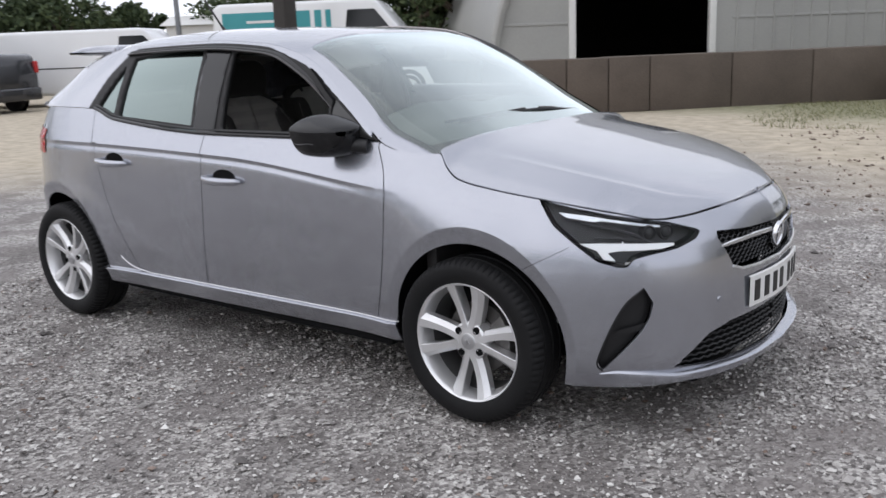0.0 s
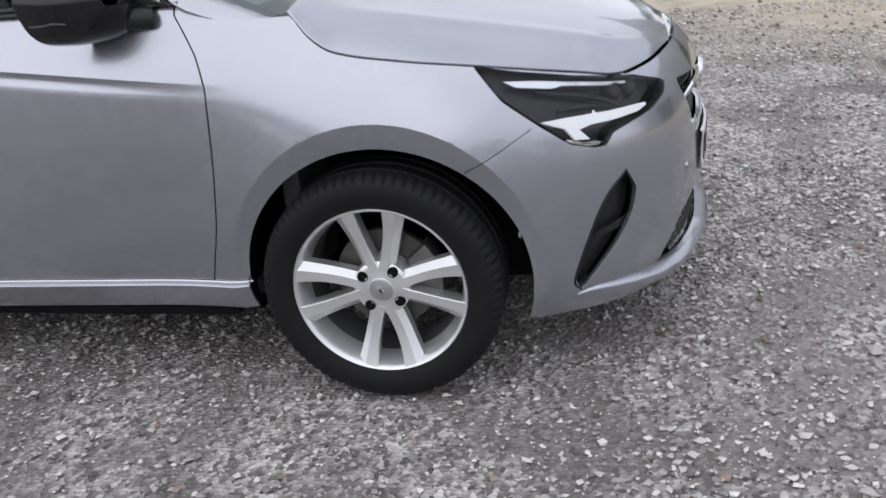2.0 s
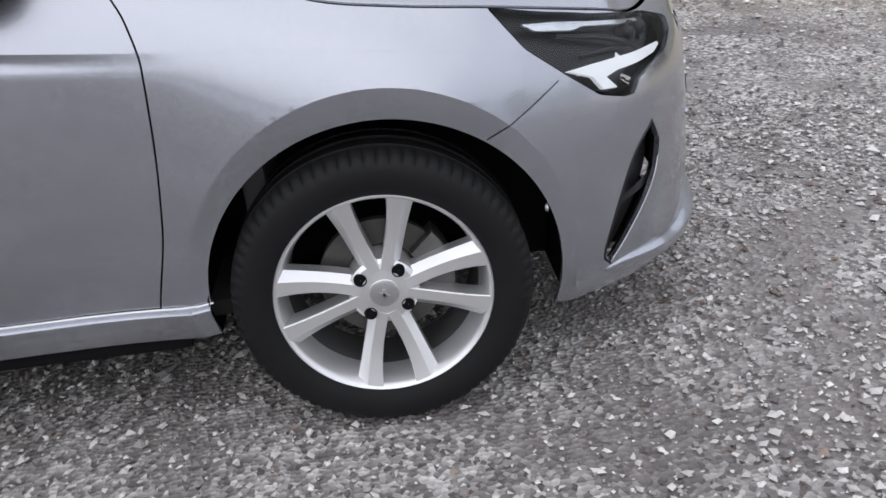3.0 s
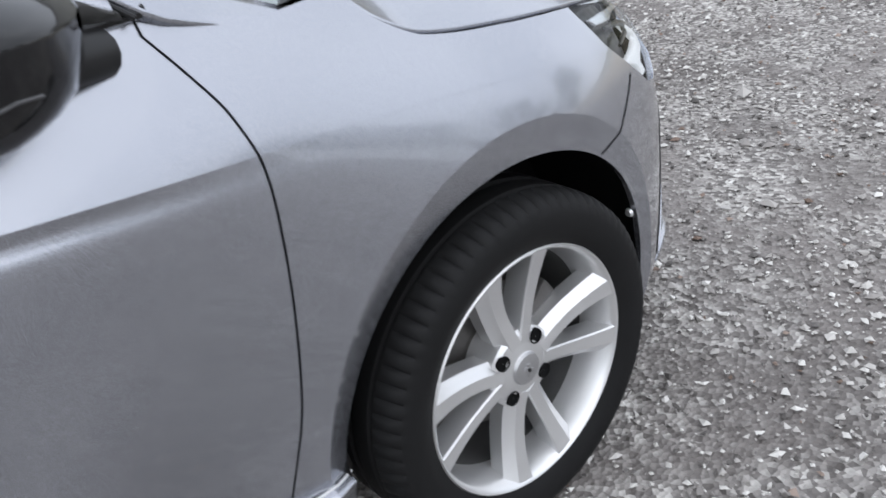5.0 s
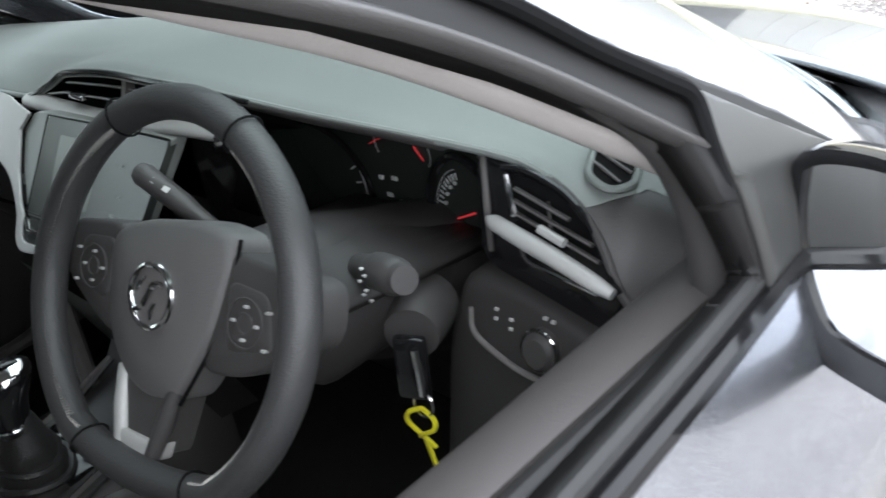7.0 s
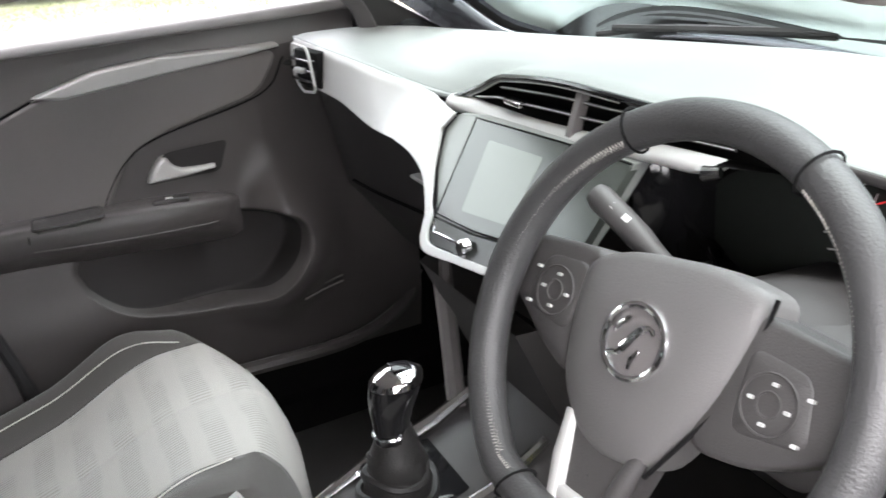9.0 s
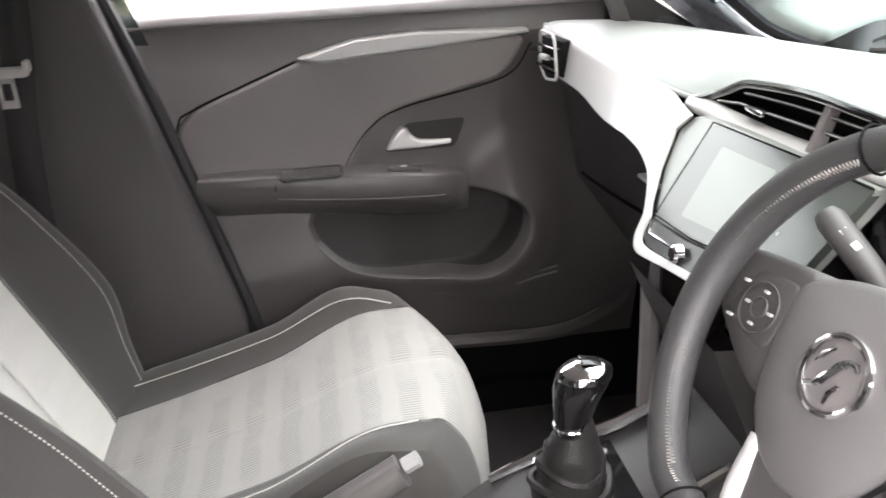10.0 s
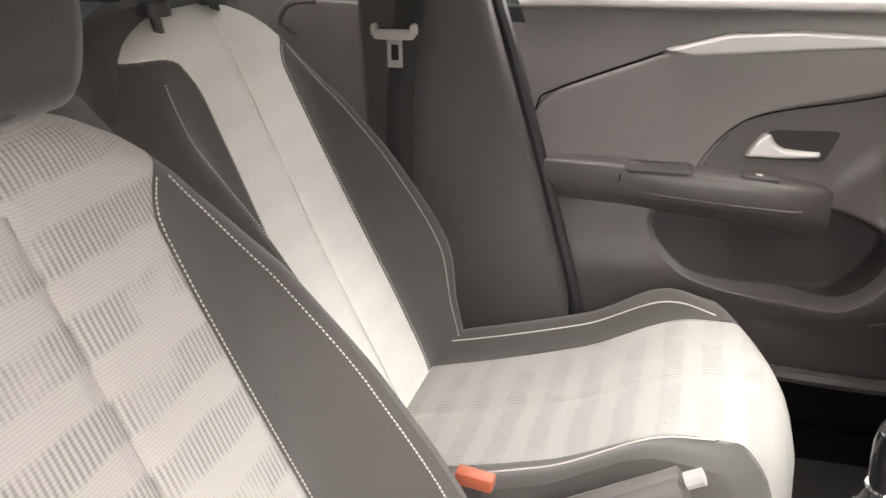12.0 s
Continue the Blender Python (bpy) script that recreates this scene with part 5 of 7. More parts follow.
# Base lifted from black to grey to paint the daylight veil on the glass.
SCREEN_VEIL = mat("daylight_veil_screen_glass", (.050, .057, .052), .18, 0, .03, 4, 0, 100, 0, .01, .36)
RED_GLOW = glow("red_needle", (1.0, .07, .08), .09)
WHITE_MARK = mat("white_print", (.50, .50, .50), .5, 0, .05)
YELLOW = mat("yellow_plastic_tag", (.75, .70, .03), .4, 0, .06)
ORANGE = mat("orange_red_button", (.42, .11, .06), .4, 0, .06)


def cloth(name, base, dark, along, rib=.55):
    """Ribbed seat cloth: fine woven rows, with uneven bands of short deeper ribs."""
    m, n, l, b = principled(name)
    tc = n.new("ShaderNodeTexCoord")

    def wave(scale, dist, direction, detail=1.5, rough=1.0):
        w = n.new("ShaderNodeTexWave")
        w.bands_direction = direction
        w.inputs["Scale"].default_value, w.inputs["Distortion"].default_value = scale, dist
        w.inputs["Detail"].default_value, w.inputs["Detail Scale"].default_value = detail, rough
        l.new(tc.outputs["Object"], w.inputs["Vector"])
        return w.outputs["Fac"]

    def ranged(v, lo, hi):
        r = n.new("ShaderNodeMapRange")
        r.inputs["From Min"].default_value, r.inputs["From Max"].default_value = lo, hi
        l.new(v, r.inputs["Value"])
        return r.outputs[0]

    def times(a, c):
        k = n.new("ShaderNodeMath")
        k.operation = "MULTIPLY"
        l.new(a, k.inputs[0])
        if isinstance(c, float):
            k.inputs[1].default_value = c
        else:
            l.new(c, k.inputs[1])
        return k.outputs[0]

    def plus(a, c):
        k = n.new("ShaderNodeMath")
        l.new(a, k.inputs[0]), l.new(c, k.inputs[1])
        return k.outputs[0]
    nz = n.new("ShaderNodeTexNoise")
    nz.inputs["Scale"].default_value, nz.inputs["Detail"].default_value = 14, 2
    l.new(tc.outputs["Object"], nz.inputs["Vector"])
    ribs = times(ranged(wave(54, .8, "Y"), .35, .75), times(ranged(wave(5.6, .7, along, 2, 3), .30, .62), ranged(nz.outputs["Fac"], .30, .50)))
    weave = wave(115, .5, along)
    sm = plus(times(ribs, rib), times(weave, .26))
    rp = n.new("ShaderNodeValToRGB")
    rp.color_ramp.elements[0].color, rp.color_ramp.elements[1].color = (*base, 1), (*dark, 1)
    l.new(sm, rp.inputs[0])
    l.new(rp.outputs[0], b.inputs["Base Color"])
    b.inputs["Roughness"].default_value, b.inputs["Sheen Weight"].default_value, b.inputs["Specular IOR Level"].default_value = .9, .2, .2
    bp = n.new("ShaderNodeBump")
    bp.inputs["Strength"].default_value, bp.inputs["Distance"].default_value = .35, .0015
    l.new(sm, bp.inputs["Height"])
    l.new(bp.outputs[0], b.inputs["Normal"])
    return m


CLOTH = cloth("pale_ribbed_seat_cloth", (.43, .418, .395), (.24, .23, .217), "X")
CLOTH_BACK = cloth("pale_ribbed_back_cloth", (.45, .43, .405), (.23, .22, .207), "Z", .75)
# Less ribbed copy; its paleness puts the windscreen light into the colour.
CLOTH_BACK_LIT = cloth("lit_fine_back_cloth", (.74, .725, .685), (.58, .565, .53), "Z", .3)

# ---- shell: floor, firewall, headliner, inner pillars
part("cabin_floor", box(-2.9, -.25, -.72, .72, .25, .29, .01), CARPET, car, "black carpeted cabin floor")
part("firewall", join(box(-.25, -.20, -.72, .72, .28, .94, .01)), PLASTIC_DARK, car)
hl = roof_geo(.030, -.93, -2.6, 40)[..., :3]
part("headliner", grid(mirror_grid(hl)), HEADLINER, car, "pale cloth headliner", solid=.01)


def band(inner, outer, bulge, name, m, label=""):
    """A strip of trim between two lines, bowed towards the cabin."""
    a, b = np.asarray(inner), np.asarray(outer)
    rows = [a * (1 - t) + b * t + np.array((-.3, 0, -.95)) * bulge * math.sin(math.pi * t) for t in np.linspace(0, 1, 7)]
    part(name, grid(np.array(rows)), m, car, label, solid=.005)
    part(name, flip(grid(np.array(rows) + np.array((0, -.05, .06)))), m, car, label, solid=.005)


def line(dy, dz):
    """A line along pillar and roof rail: offsets from the glass edge at four places from foot to tail."""
    q = np.linspace(-.60, -2.1, 80)
    at = [-2.1, -1.06, -.9, -.64]
    return np.stack([q, -(edge_y(q) - spl(q, at, dy[::-1])), edge_z(q) + spl(q, at, dz[::-1])], -1)


LN_0, LN_A = line([.060, .070, .075, .075], [-.07, -.03, -.012, -.01]), line([.022, .022, .026, .03], [-.095, -.065, -.034, -.030])
LN_B = line([-.010, -.004, -.002, .0], [-.086, -.060, -.034, -.030])
LN_C = line([-.030, -.050, -.040, -.03], [-.080, -.055, -.034, -.030])
LN_D = line([-.045, -.061, -.052, -.04], [-.078, -.052, -.034, -.032])
band(LN_0, LN_A, .004, "pillar_trim", HEADLINER)
band(LN_A, LN_B, .007, "pillar_trim", HEADLINER, "pale inner windscreen pillar trim")
band(LN_B, LN_C, -.010, "door_seal", RUBBER, "black inner door seal")
band(LN_C, LN_D, .005, "roof_rail_trim", PLASTIC_DARK, "dark inner door frame")
both("front_post_trim", tube(cat([(-.637, -.722, .955), (-.644, -.712, 1.03), (-.676, -.700, 1.10), (-.742, -.690, 1.155)], 4), np.linspace(.020, .010, 13), 14), PLASTIC_DARK, car)

# rear bench and parcel area close the view backwards
bench = round_poly([(-2.15, .30), (-2.13, .55), (-2.45, .53), (-2.62, 1.02), (-2.78, 1.02), (-2.66, .30)], .05)
part("rear_bench", slab(bench, -.62, .62, "xz", .03), SIDE_CLOTH, car, "dark grey rear bench seat")
both("rear_headrest", slab(round_poly([(-.48, .98), (-.48, 1.12), (-.24, 1.12), (-.24, .98)], .05), -2.74, -2.64, "yz", .02), SIDE_CLOTH, car)
part("boot_wall", box(-2.98, -2.94, -.6, .6, .3, 1.0, .01), PLASTIC_DARK, car)
shelf = box(-2.95, -2.70, -.6, .6, .985, 1.0, .004)
part("parcel_shelf", shelf, CARPET, car)

# ---- door inner panels
def panel_y(x, z):
    """Inner face of the passenger door."""
    y = spl(z, [.40, .47, .55, .62, .70, .80, .90, 1.0, 1.05, 1.10], [.748, .730, .712, .708, .722, .738, .746, .752, .760, .772])
    return y + .03 * np.clip((x + .86) / .25, 0, 1) * np.clip((z - .7) / .2, 0, 1)


def smooth(v, a, b):
    u = np.clip((v - a) / (b - a), 0, 1)
    return u * u * (3 - 2 * u)


POCKET_LINE = cat([(-1.215, .690), (-1.185, .657), (-1.149, .634), (-1.09, .619), (-1.011, .608), (-.919, .605), (-.872, .625), (-.835, .663), (-.820, .70), (-.822, .728), (-.845, .752), (-.90, .768), (-1.05, .775), (-1.19, .765), (-1.225, .73), (-1.215, .690)], 5)[:-1]


def door_field(nx=230, nz=190):
    """The moulded carrier of the passenger door: lever field, pocket with its lip, and the bulge before it."""
    X, Z = np.meshgrid(np.linspace(-.60, -1.53, nx), np.linspace(.43, 1.092, nz), indexing="ij")
    d = -sd_poly(np.stack([X.ravel(), Z.ravel()], 1), POCKET_LINE).reshape(X.shape)
    k = smooth(X, -1.0, -.84)
    lip = (.013 + .038 * k) * smooth(X, -1.225, -1.10) * (1 - smooth(Z, .705, .745) * (1 - smooth(X, -.93, -.85)))
    spread = .030 + .030 * k
    deep = .006 + .040 * smooth(X, -1.14, -.98)
    fall = smooth(d, .0, .012 + .012 * k)
    h = np.where(d <= 0, lip * np.exp(-(d / spread) ** 2), lip - (lip + deep) * fall)
    P = np.zeros(X.shape + (4,))
    P[..., 0], P[..., 1], P[..., 2], P[..., 3] = X, panel_y(X, Z) - h, Z, d
    return clip(tri_grid(P), lambda v: -1.40 - .19 * (v[:, 2] - .56) - v[:, 0])


def door_panel(f, doorob, full):
    geo = door_field() if full else door_field(60, 60)
    if not full:
        geo = clip(geo, lambda v: v[:, 2] - .955)
        V = np.array(geo[0])
        V[:, 1] -= .05
        part("door_panel", f((V, geo[1])), DOOR_GREY, doorob, "dark moulded inner door panel", solid=.02)
        return
    # Above this outline the panel is coloured lighter, as window light falls there.
    above = [(-1.60, .80), (-1.445, .82), (-1.431, .918), (-1.392, .953), (-1.217, 1.019), (-1.0, 1.038), (-.80, 1.040), (-.55, 1.05), (-.55, 1.2), (-1.60, 1.2)]
    field = clip(geo, lambda v: v[:, 3] - .010)
    p = part("door_panel", f(clip(field, lambda v: -sd_poly(v[:, [0, 2]], above))), DOOR_SHADED, doorob, "dark moulded inner door panel", angle=70)
    part("upper_panel", f(clip(field, lambda v: sd_poly(v[:, [0, 2]], above))), DOOR_GREY, p, "upper door panel, lighter for the window light on it", angle=70)
    part("pocket", f(clip(geo, lambda v: .010 - v[:, 3])), RECESS_SHADE, p, "door pocket darkened for its shade", angle=70)
    lip = [q for q in POCKET_LINE if q[1] < .715 and q[0] > -1.21 and q[0] < -.83]
    part("pocket_lip", f(tube([(a, float(panel_y(a, z)) - (.013 + .038 * float(smooth(a, -1.0, -.84))) * float(smooth(a, -1.225, -1.10)) + .0008, z) for a, z in lip], .0022, 6)), DOOR_SHADED, p, "thin rounded pocket edge")
    part("panel_sill", f(slab(round_poly([(.745, 1.085), (.752, 1.105), (.790, 1.108), (.80, 1.08)], .008), -1.50, -.56, "yz", .004)), DOOR_GREY, p)

    def raised(name, pts, depth, m, label="", r=.02, bevel=.008):
        """A moulding that stands proud of the panel."""
        q = round_poly(pts, r, 5)
        (x0, z0), (x1, z1) = q.min(0) - .004, q.max(0) + .004
        X, Z = np.meshgrid(np.linspace(x0, x1, int((x1 - x0) / .0035) + 6), np.linspace(z0, z1, int((z1 - z0) / .0022) + 6), indexing="ij")
        d = sd_poly(np.stack([X.ravel(), Z.ravel()], 1), q).reshape(X.shape)
        u = 1 - np.clip(-d / bevel, 0, 1)
        P = np.zeros(X.shape + (4,))
        P[..., 0], P[..., 1], P[..., 2], P[..., 3] = X, panel_y(X, Z) + .002 - (depth + .002) * np.sqrt(1 - u * u), Z, d
        return part(name, f(clip(tri_grid(P), lambda v: v[:, 3])), m, p, label, angle=70)
    raised("upper_pad", [(-1.217, 1.016), (-1.392, .950), (-1.428, .920), (-1.440, .825), (-1.36, .80), (-1.15, .806), (-1.096, .896), (-1.036, .925), (-.853, .965), (-.803, 1.034), (-.95, 1.040), (-1.10, 1.04)], .010, DOOR_GREY, "grey padded door insert", .03)
    raised("silver_strip", [(-1.220, 1.021), (-1.114, 1.049), (-1.007, 1.055), (-.808, 1.047), (-.800, 1.037), (-1.017, 1.022), (-1.173, 1.010)], .018, TRIM_SILVER, "satin silver door strip", .012, .006)
    gp = np.array([(-1.217, 1.016), (-1.392, .950), (-1.428, .920), (-1.440, .825)])
    gc = cat(gp, 8)
    part("shut_line", f(tube([(a, float(panel_y(a, z)) - .004, z) for a, z in gc], .0018, 6)), GAP, p)
    hc = cat([(-1.16, .80), (-1.135, .85), (-1.096, .896), (-1.036, .925), (-.853, .965), (-.80, 1.02)], 8)
    part("shut_line", f(tube([(a, float(panel_y(a, z)) - .009, z) for a, z in hc], .0015, 6)), GAP, p)
    # armrest with pull cup and switch
    ax = np.linspace(-1.452, -.925, 60)
    az = spl(ax, [-1.46, -1.40, -1.30, -1.20, -1.10, -1.0, -.95, -.92], [.826, .834, .834, .829, .823, .814, .803, .790])
    ad = spl(ax, [-1.46, -1.44, -1.40, -1.28, -1.10, -1.0, -.95, -.925], [.004, .022, .044, .057, .061, .054, .032, .004])
    ah = spl(ax, [-1.46, -1.40, -1.28, -1.10, -1.0, -.95, -.92], [.020, .036, .042, .046, .044, .036, .012])
    arm = []
    for x, z1, dd, hh in zip(ax, az, ad, ah):
        y = float(panel_y(x, .8))
        arm.append([(x, y + .01, z1 + .003), (x, y - dd * .55, z1 + .003), (x, y - dd + .004, z1 + .0015), (x, y - dd, z1 - .003), (x, y - dd - .002, z1 - hh * .55), (x, y - dd + .002, z1 - hh), (x, y - dd * .80, z1 - hh - .010), (x, y - dd * .45, z1 - hh - .028), (x, y + .012, z1 - hh - .052)])
    a = part("armrest", f(grid(np.array(arm))), DOOR_SHADED, p, "dark grey armrest", angle=50)
    part("pull_cup", f(slab(round_poly([(-1.258, .668), (-1.160, .668), (-1.160, .716), (-1.258, .716)], .008), .826, .8345, "xy", 0)), PLASTIC_DARK, a, "dark pull cup")
    part("cup_rim", f(ring([(q[0], q[1], .834) for q in round_poly([(-1.262, .664), (-1.156, .664), (-1.156, .720), (-1.262, .720)], .01)], .003, 6)), PLASTIC_DARK, a)
    part("armrest_line", f(tube([(x, float(panel_y(x, .8)) - float(spl(x, list(ax), list(ad))) - .001, float(spl(x, list(ax), list(az - ah))) + .004) for x in np.linspace(-1.27, -.975, 16)], .0012, 6)), PLASTIC_MID, a, "pale moulded line")
    part("armrest_cap", f(tube([(-1.268, .752, .833), (-1.270, .690, .832), (-1.272, .672, .812)], .0012, 6)), GAP, a)
    part("window_switch", f(move(box(-.03, .03, -.008, .008, -.004, .006, .003), pose(-1.045, .700, .822, 0, 3, 0))), PLASTIC_DARK, a)
    part("switch_mark", f(move(box(-.008, .004, -.004, .004, .004, .0075, .001), pose(-1.045, .700, .823, 0, 3, 0))), WHITE_MARK, a)
    # release lever in its cup
    cup = round_poly([(-1.076, .848), (-1.036, .897), (-.926, .900), (-.948, .848)], .012)
    # A flat sheet; the hollow's shade is only in its dark colour.
    part("lever_cup", f((np.array([(a_, float(panel_y(a_, z)) - .0115, z) for a_, z in cup]), [tuple(range(len(cup)))])), RECESS_SHADE, p, "lever cup darkened for its shade", angle=0)
    raised("release_lever", [(-1.074, .849), (-1.062, .872), (-1.047, .890), (-1.033, .893), (-1.026, .878), (-1.013, .869), (-.975, .866), (-.953, .866), (-.953, .853), (-1.01, .849)], .020, LEVER_SILVER, "satin silver door release lever", .006, .007)
    for z in (.60, .588):
        part("speaker_slot", f(tube([(-.85, float(panel_y(-.85, z)) - .034, z), (-.81, float(panel_y(-.81, z)) - .0175, z + .002), (-.765, float(panel_y(-.765, z)) - .006, z + .004)], .002, 5)), DOOR_GREY, p)
    part("lower_ledge", f(tube(cat([(-1.30, .715, .475), (-1.0, .712, .462), (-.76, .712, .458), (-.64, .722, .50), (-.60, .735, .56)], 6), .014, 8)), DOOR_SHADED, p)
    part("door_stop", f(box(-1.462, -1.435, .742, .756, .803, .825, .004)), TRIM_SILVER, p)


door_panel(lambda q: q, DOORS["front_door", -1], True)
door_panel(flip, DOORS["front_door", 1], False)
# top of the driver's door, seen from above
strip = []
for x in np.linspace(-.60, -1.30, 12):
    strip.append([(x, -.662, .945), (x, -.668, .968), (x, -.680, .980), (x, -.712, .986), (x, -.722, .982), (x, -.724, .955)])
part("door_sill_trim", grid(np.array(strip)), PILLAR_GREY, DOORS["front_door", 1], "grey inner door sill")
part("sill_rubber", tube([(x, -.734, .978) for x in np.linspace(-.62, -1.30, 8)], .009, 8), RUBBER, DOORS["front_door", 1])
part("outer_sill", tube([(x, -.752, .984) for x in np.linspace(-.62, -1.30, 8)], .011, 8), PAINT, DOORS["front_door", 1])
rear_in = slab(round_poly([(-1.76, .45), (-1.74, 1.09), (-2.25, 1.11), (-2.2, .7), (-2.05, .45)], .03), .735, .76, "xz", .006)
part("rear_door_panel", rear_in, PLASTIC_MID, car, "dark rear door panel")
part("rear_door_panel", flip(slab(round_poly([(-1.76, .45), (-1.74, 1.0), (-2.16, 1.02), (-2.14, .7), (-2.05, .45)], .03), .735, .76, "xz", .006)), PLASTIC_MID, car, "dark rear door panel")
part("rear_lever", tube(cat([(-1.83, .728, 1.095), (-1.88, .715, 1.09), (-1.90, .715, 1.06), (-1.875, .722, 1.035)], 5), .006, 8), PLASTIC_MID, car, "grey rear door pull")

# ---- middle pillars with the seat belt
pout = round_poly([(-1.497, 1.10), (-1.421, .835), (-1.354, .587), (-1.34, .30), (-1.76, .30), (-1.73, .60), (-1.728, .92), (-1.735, 1.1), (-1.70, 1.36), (-1.57, 1.36)], .03)
post_in = slab(pout, .665, .72, "xz", .02, 3)
part("pillar_trim", post_in, PILLAR_GREY, car, "dark middle pillar trim")
lean_in = np.array(post_in[0])
lean_in[:, 1] -= .02 + .42 * np.maximum(0, lean_in[:, 2] - .98)
part("pillar_trim", flip((lean_in, post_in[1])), PILLAR_GREY, car, "dark middle pillar trim")
part("pillar_seal", tube(cat([(-1.58, .69, 1.34), (-1.489, .70, 1.10), (-1.413, .705, .835), (-1.346, .705, .587), (-1.32, .70, .45)], 6), .012, 8), RUBBER, car, "black door seal")
BELT = mat("dark_belt_webbing", (.025, .024, .024), .8, 0, .1, 20, .4, 600)
bw = cat([(-1.61, .658, 1.34), (-1.625, .64, 1.10), (-1.645, .63, .92), (-1.66, .645, .55)], 8)
belt = thing("seat_belt", (-1.62, .66, .5), "dark seat belt with a pale buckle tongue on the pillar", "seat belt")
web = np.array([[(p[0] - .024, p[1], p[2]), (p[0] + .024, p[1] + .002, p[2])] for p in bw])
part("webbing", grid(web), BELT, belt, solid=.0025)
PALE = mat("pale_grey_plastic", (.42, .40, .38), .4, 0, .05)
tg = np.array((-1.648, .622, 1.055))
part("tongue_guide", join(move(box(-.036, .036, -.010, .010, -.010, .006, .006), Matrix.Translation(tg)), move(box(-.040, -.029, -.010, .010, -.004, .016, .005), Matrix.Translation(tg)), move(box(.029, .040, -.010, .010, -.004, .016, .005), Matrix.Translation(tg))), PALE, belt, "pale plastic belt guide")
fr = lambda x0, x1, z0, z1: move(box(x0, x1, -.003, .003, z0, z1, .0015), Matrix.Translation(tg))
part("tongue", join(fr(-.013, -.007, -.052, -.008), fr(.007, .013, -.052, -.008), fr(-.013, .013, -.056, -.044), fr(-.013, .013, -.018, -.008)), PALE, belt, "metal belt tongue")


# ---- seats
def back_x(z):
    return spl(z, [.45, .52, .60, .75, .92, 1.05, 1.10, 1.12, 1.13], [-1.545, -1.565, -1.60, -1.67, -1.742, -1.796, -1.818, -1.845, -1.93])


BOL_Z, BOL_K = [.47, .60, .72, .85, 1.0, 1.13], [.35, .65, 1.0, .75, .15, 0]


def cush_z(x):
    return spl(x, [-1.62, -1.45, -1.30, -1.10, -1.045, -1.005, -.985, -.98], [.49, .53, .572, .640, .640, .605, .54, .44])


def stitch(pts, r, step=.0046):
    """A row of short stitches along a line."""
    pts = np.asarray(pts, float)
    s = np.concatenate([[0], np.cumsum(np.linalg.norm(np.diff(pts, axis=0), axis=1))])
    at = lambda d: np.array([np.interp(d, s, pts[:, i]) for i in range(3)])
    return join(*[tube([at(d), at(d + step * .62)], r, 4) for d in np.arange(0, s[-1] - step, step)])


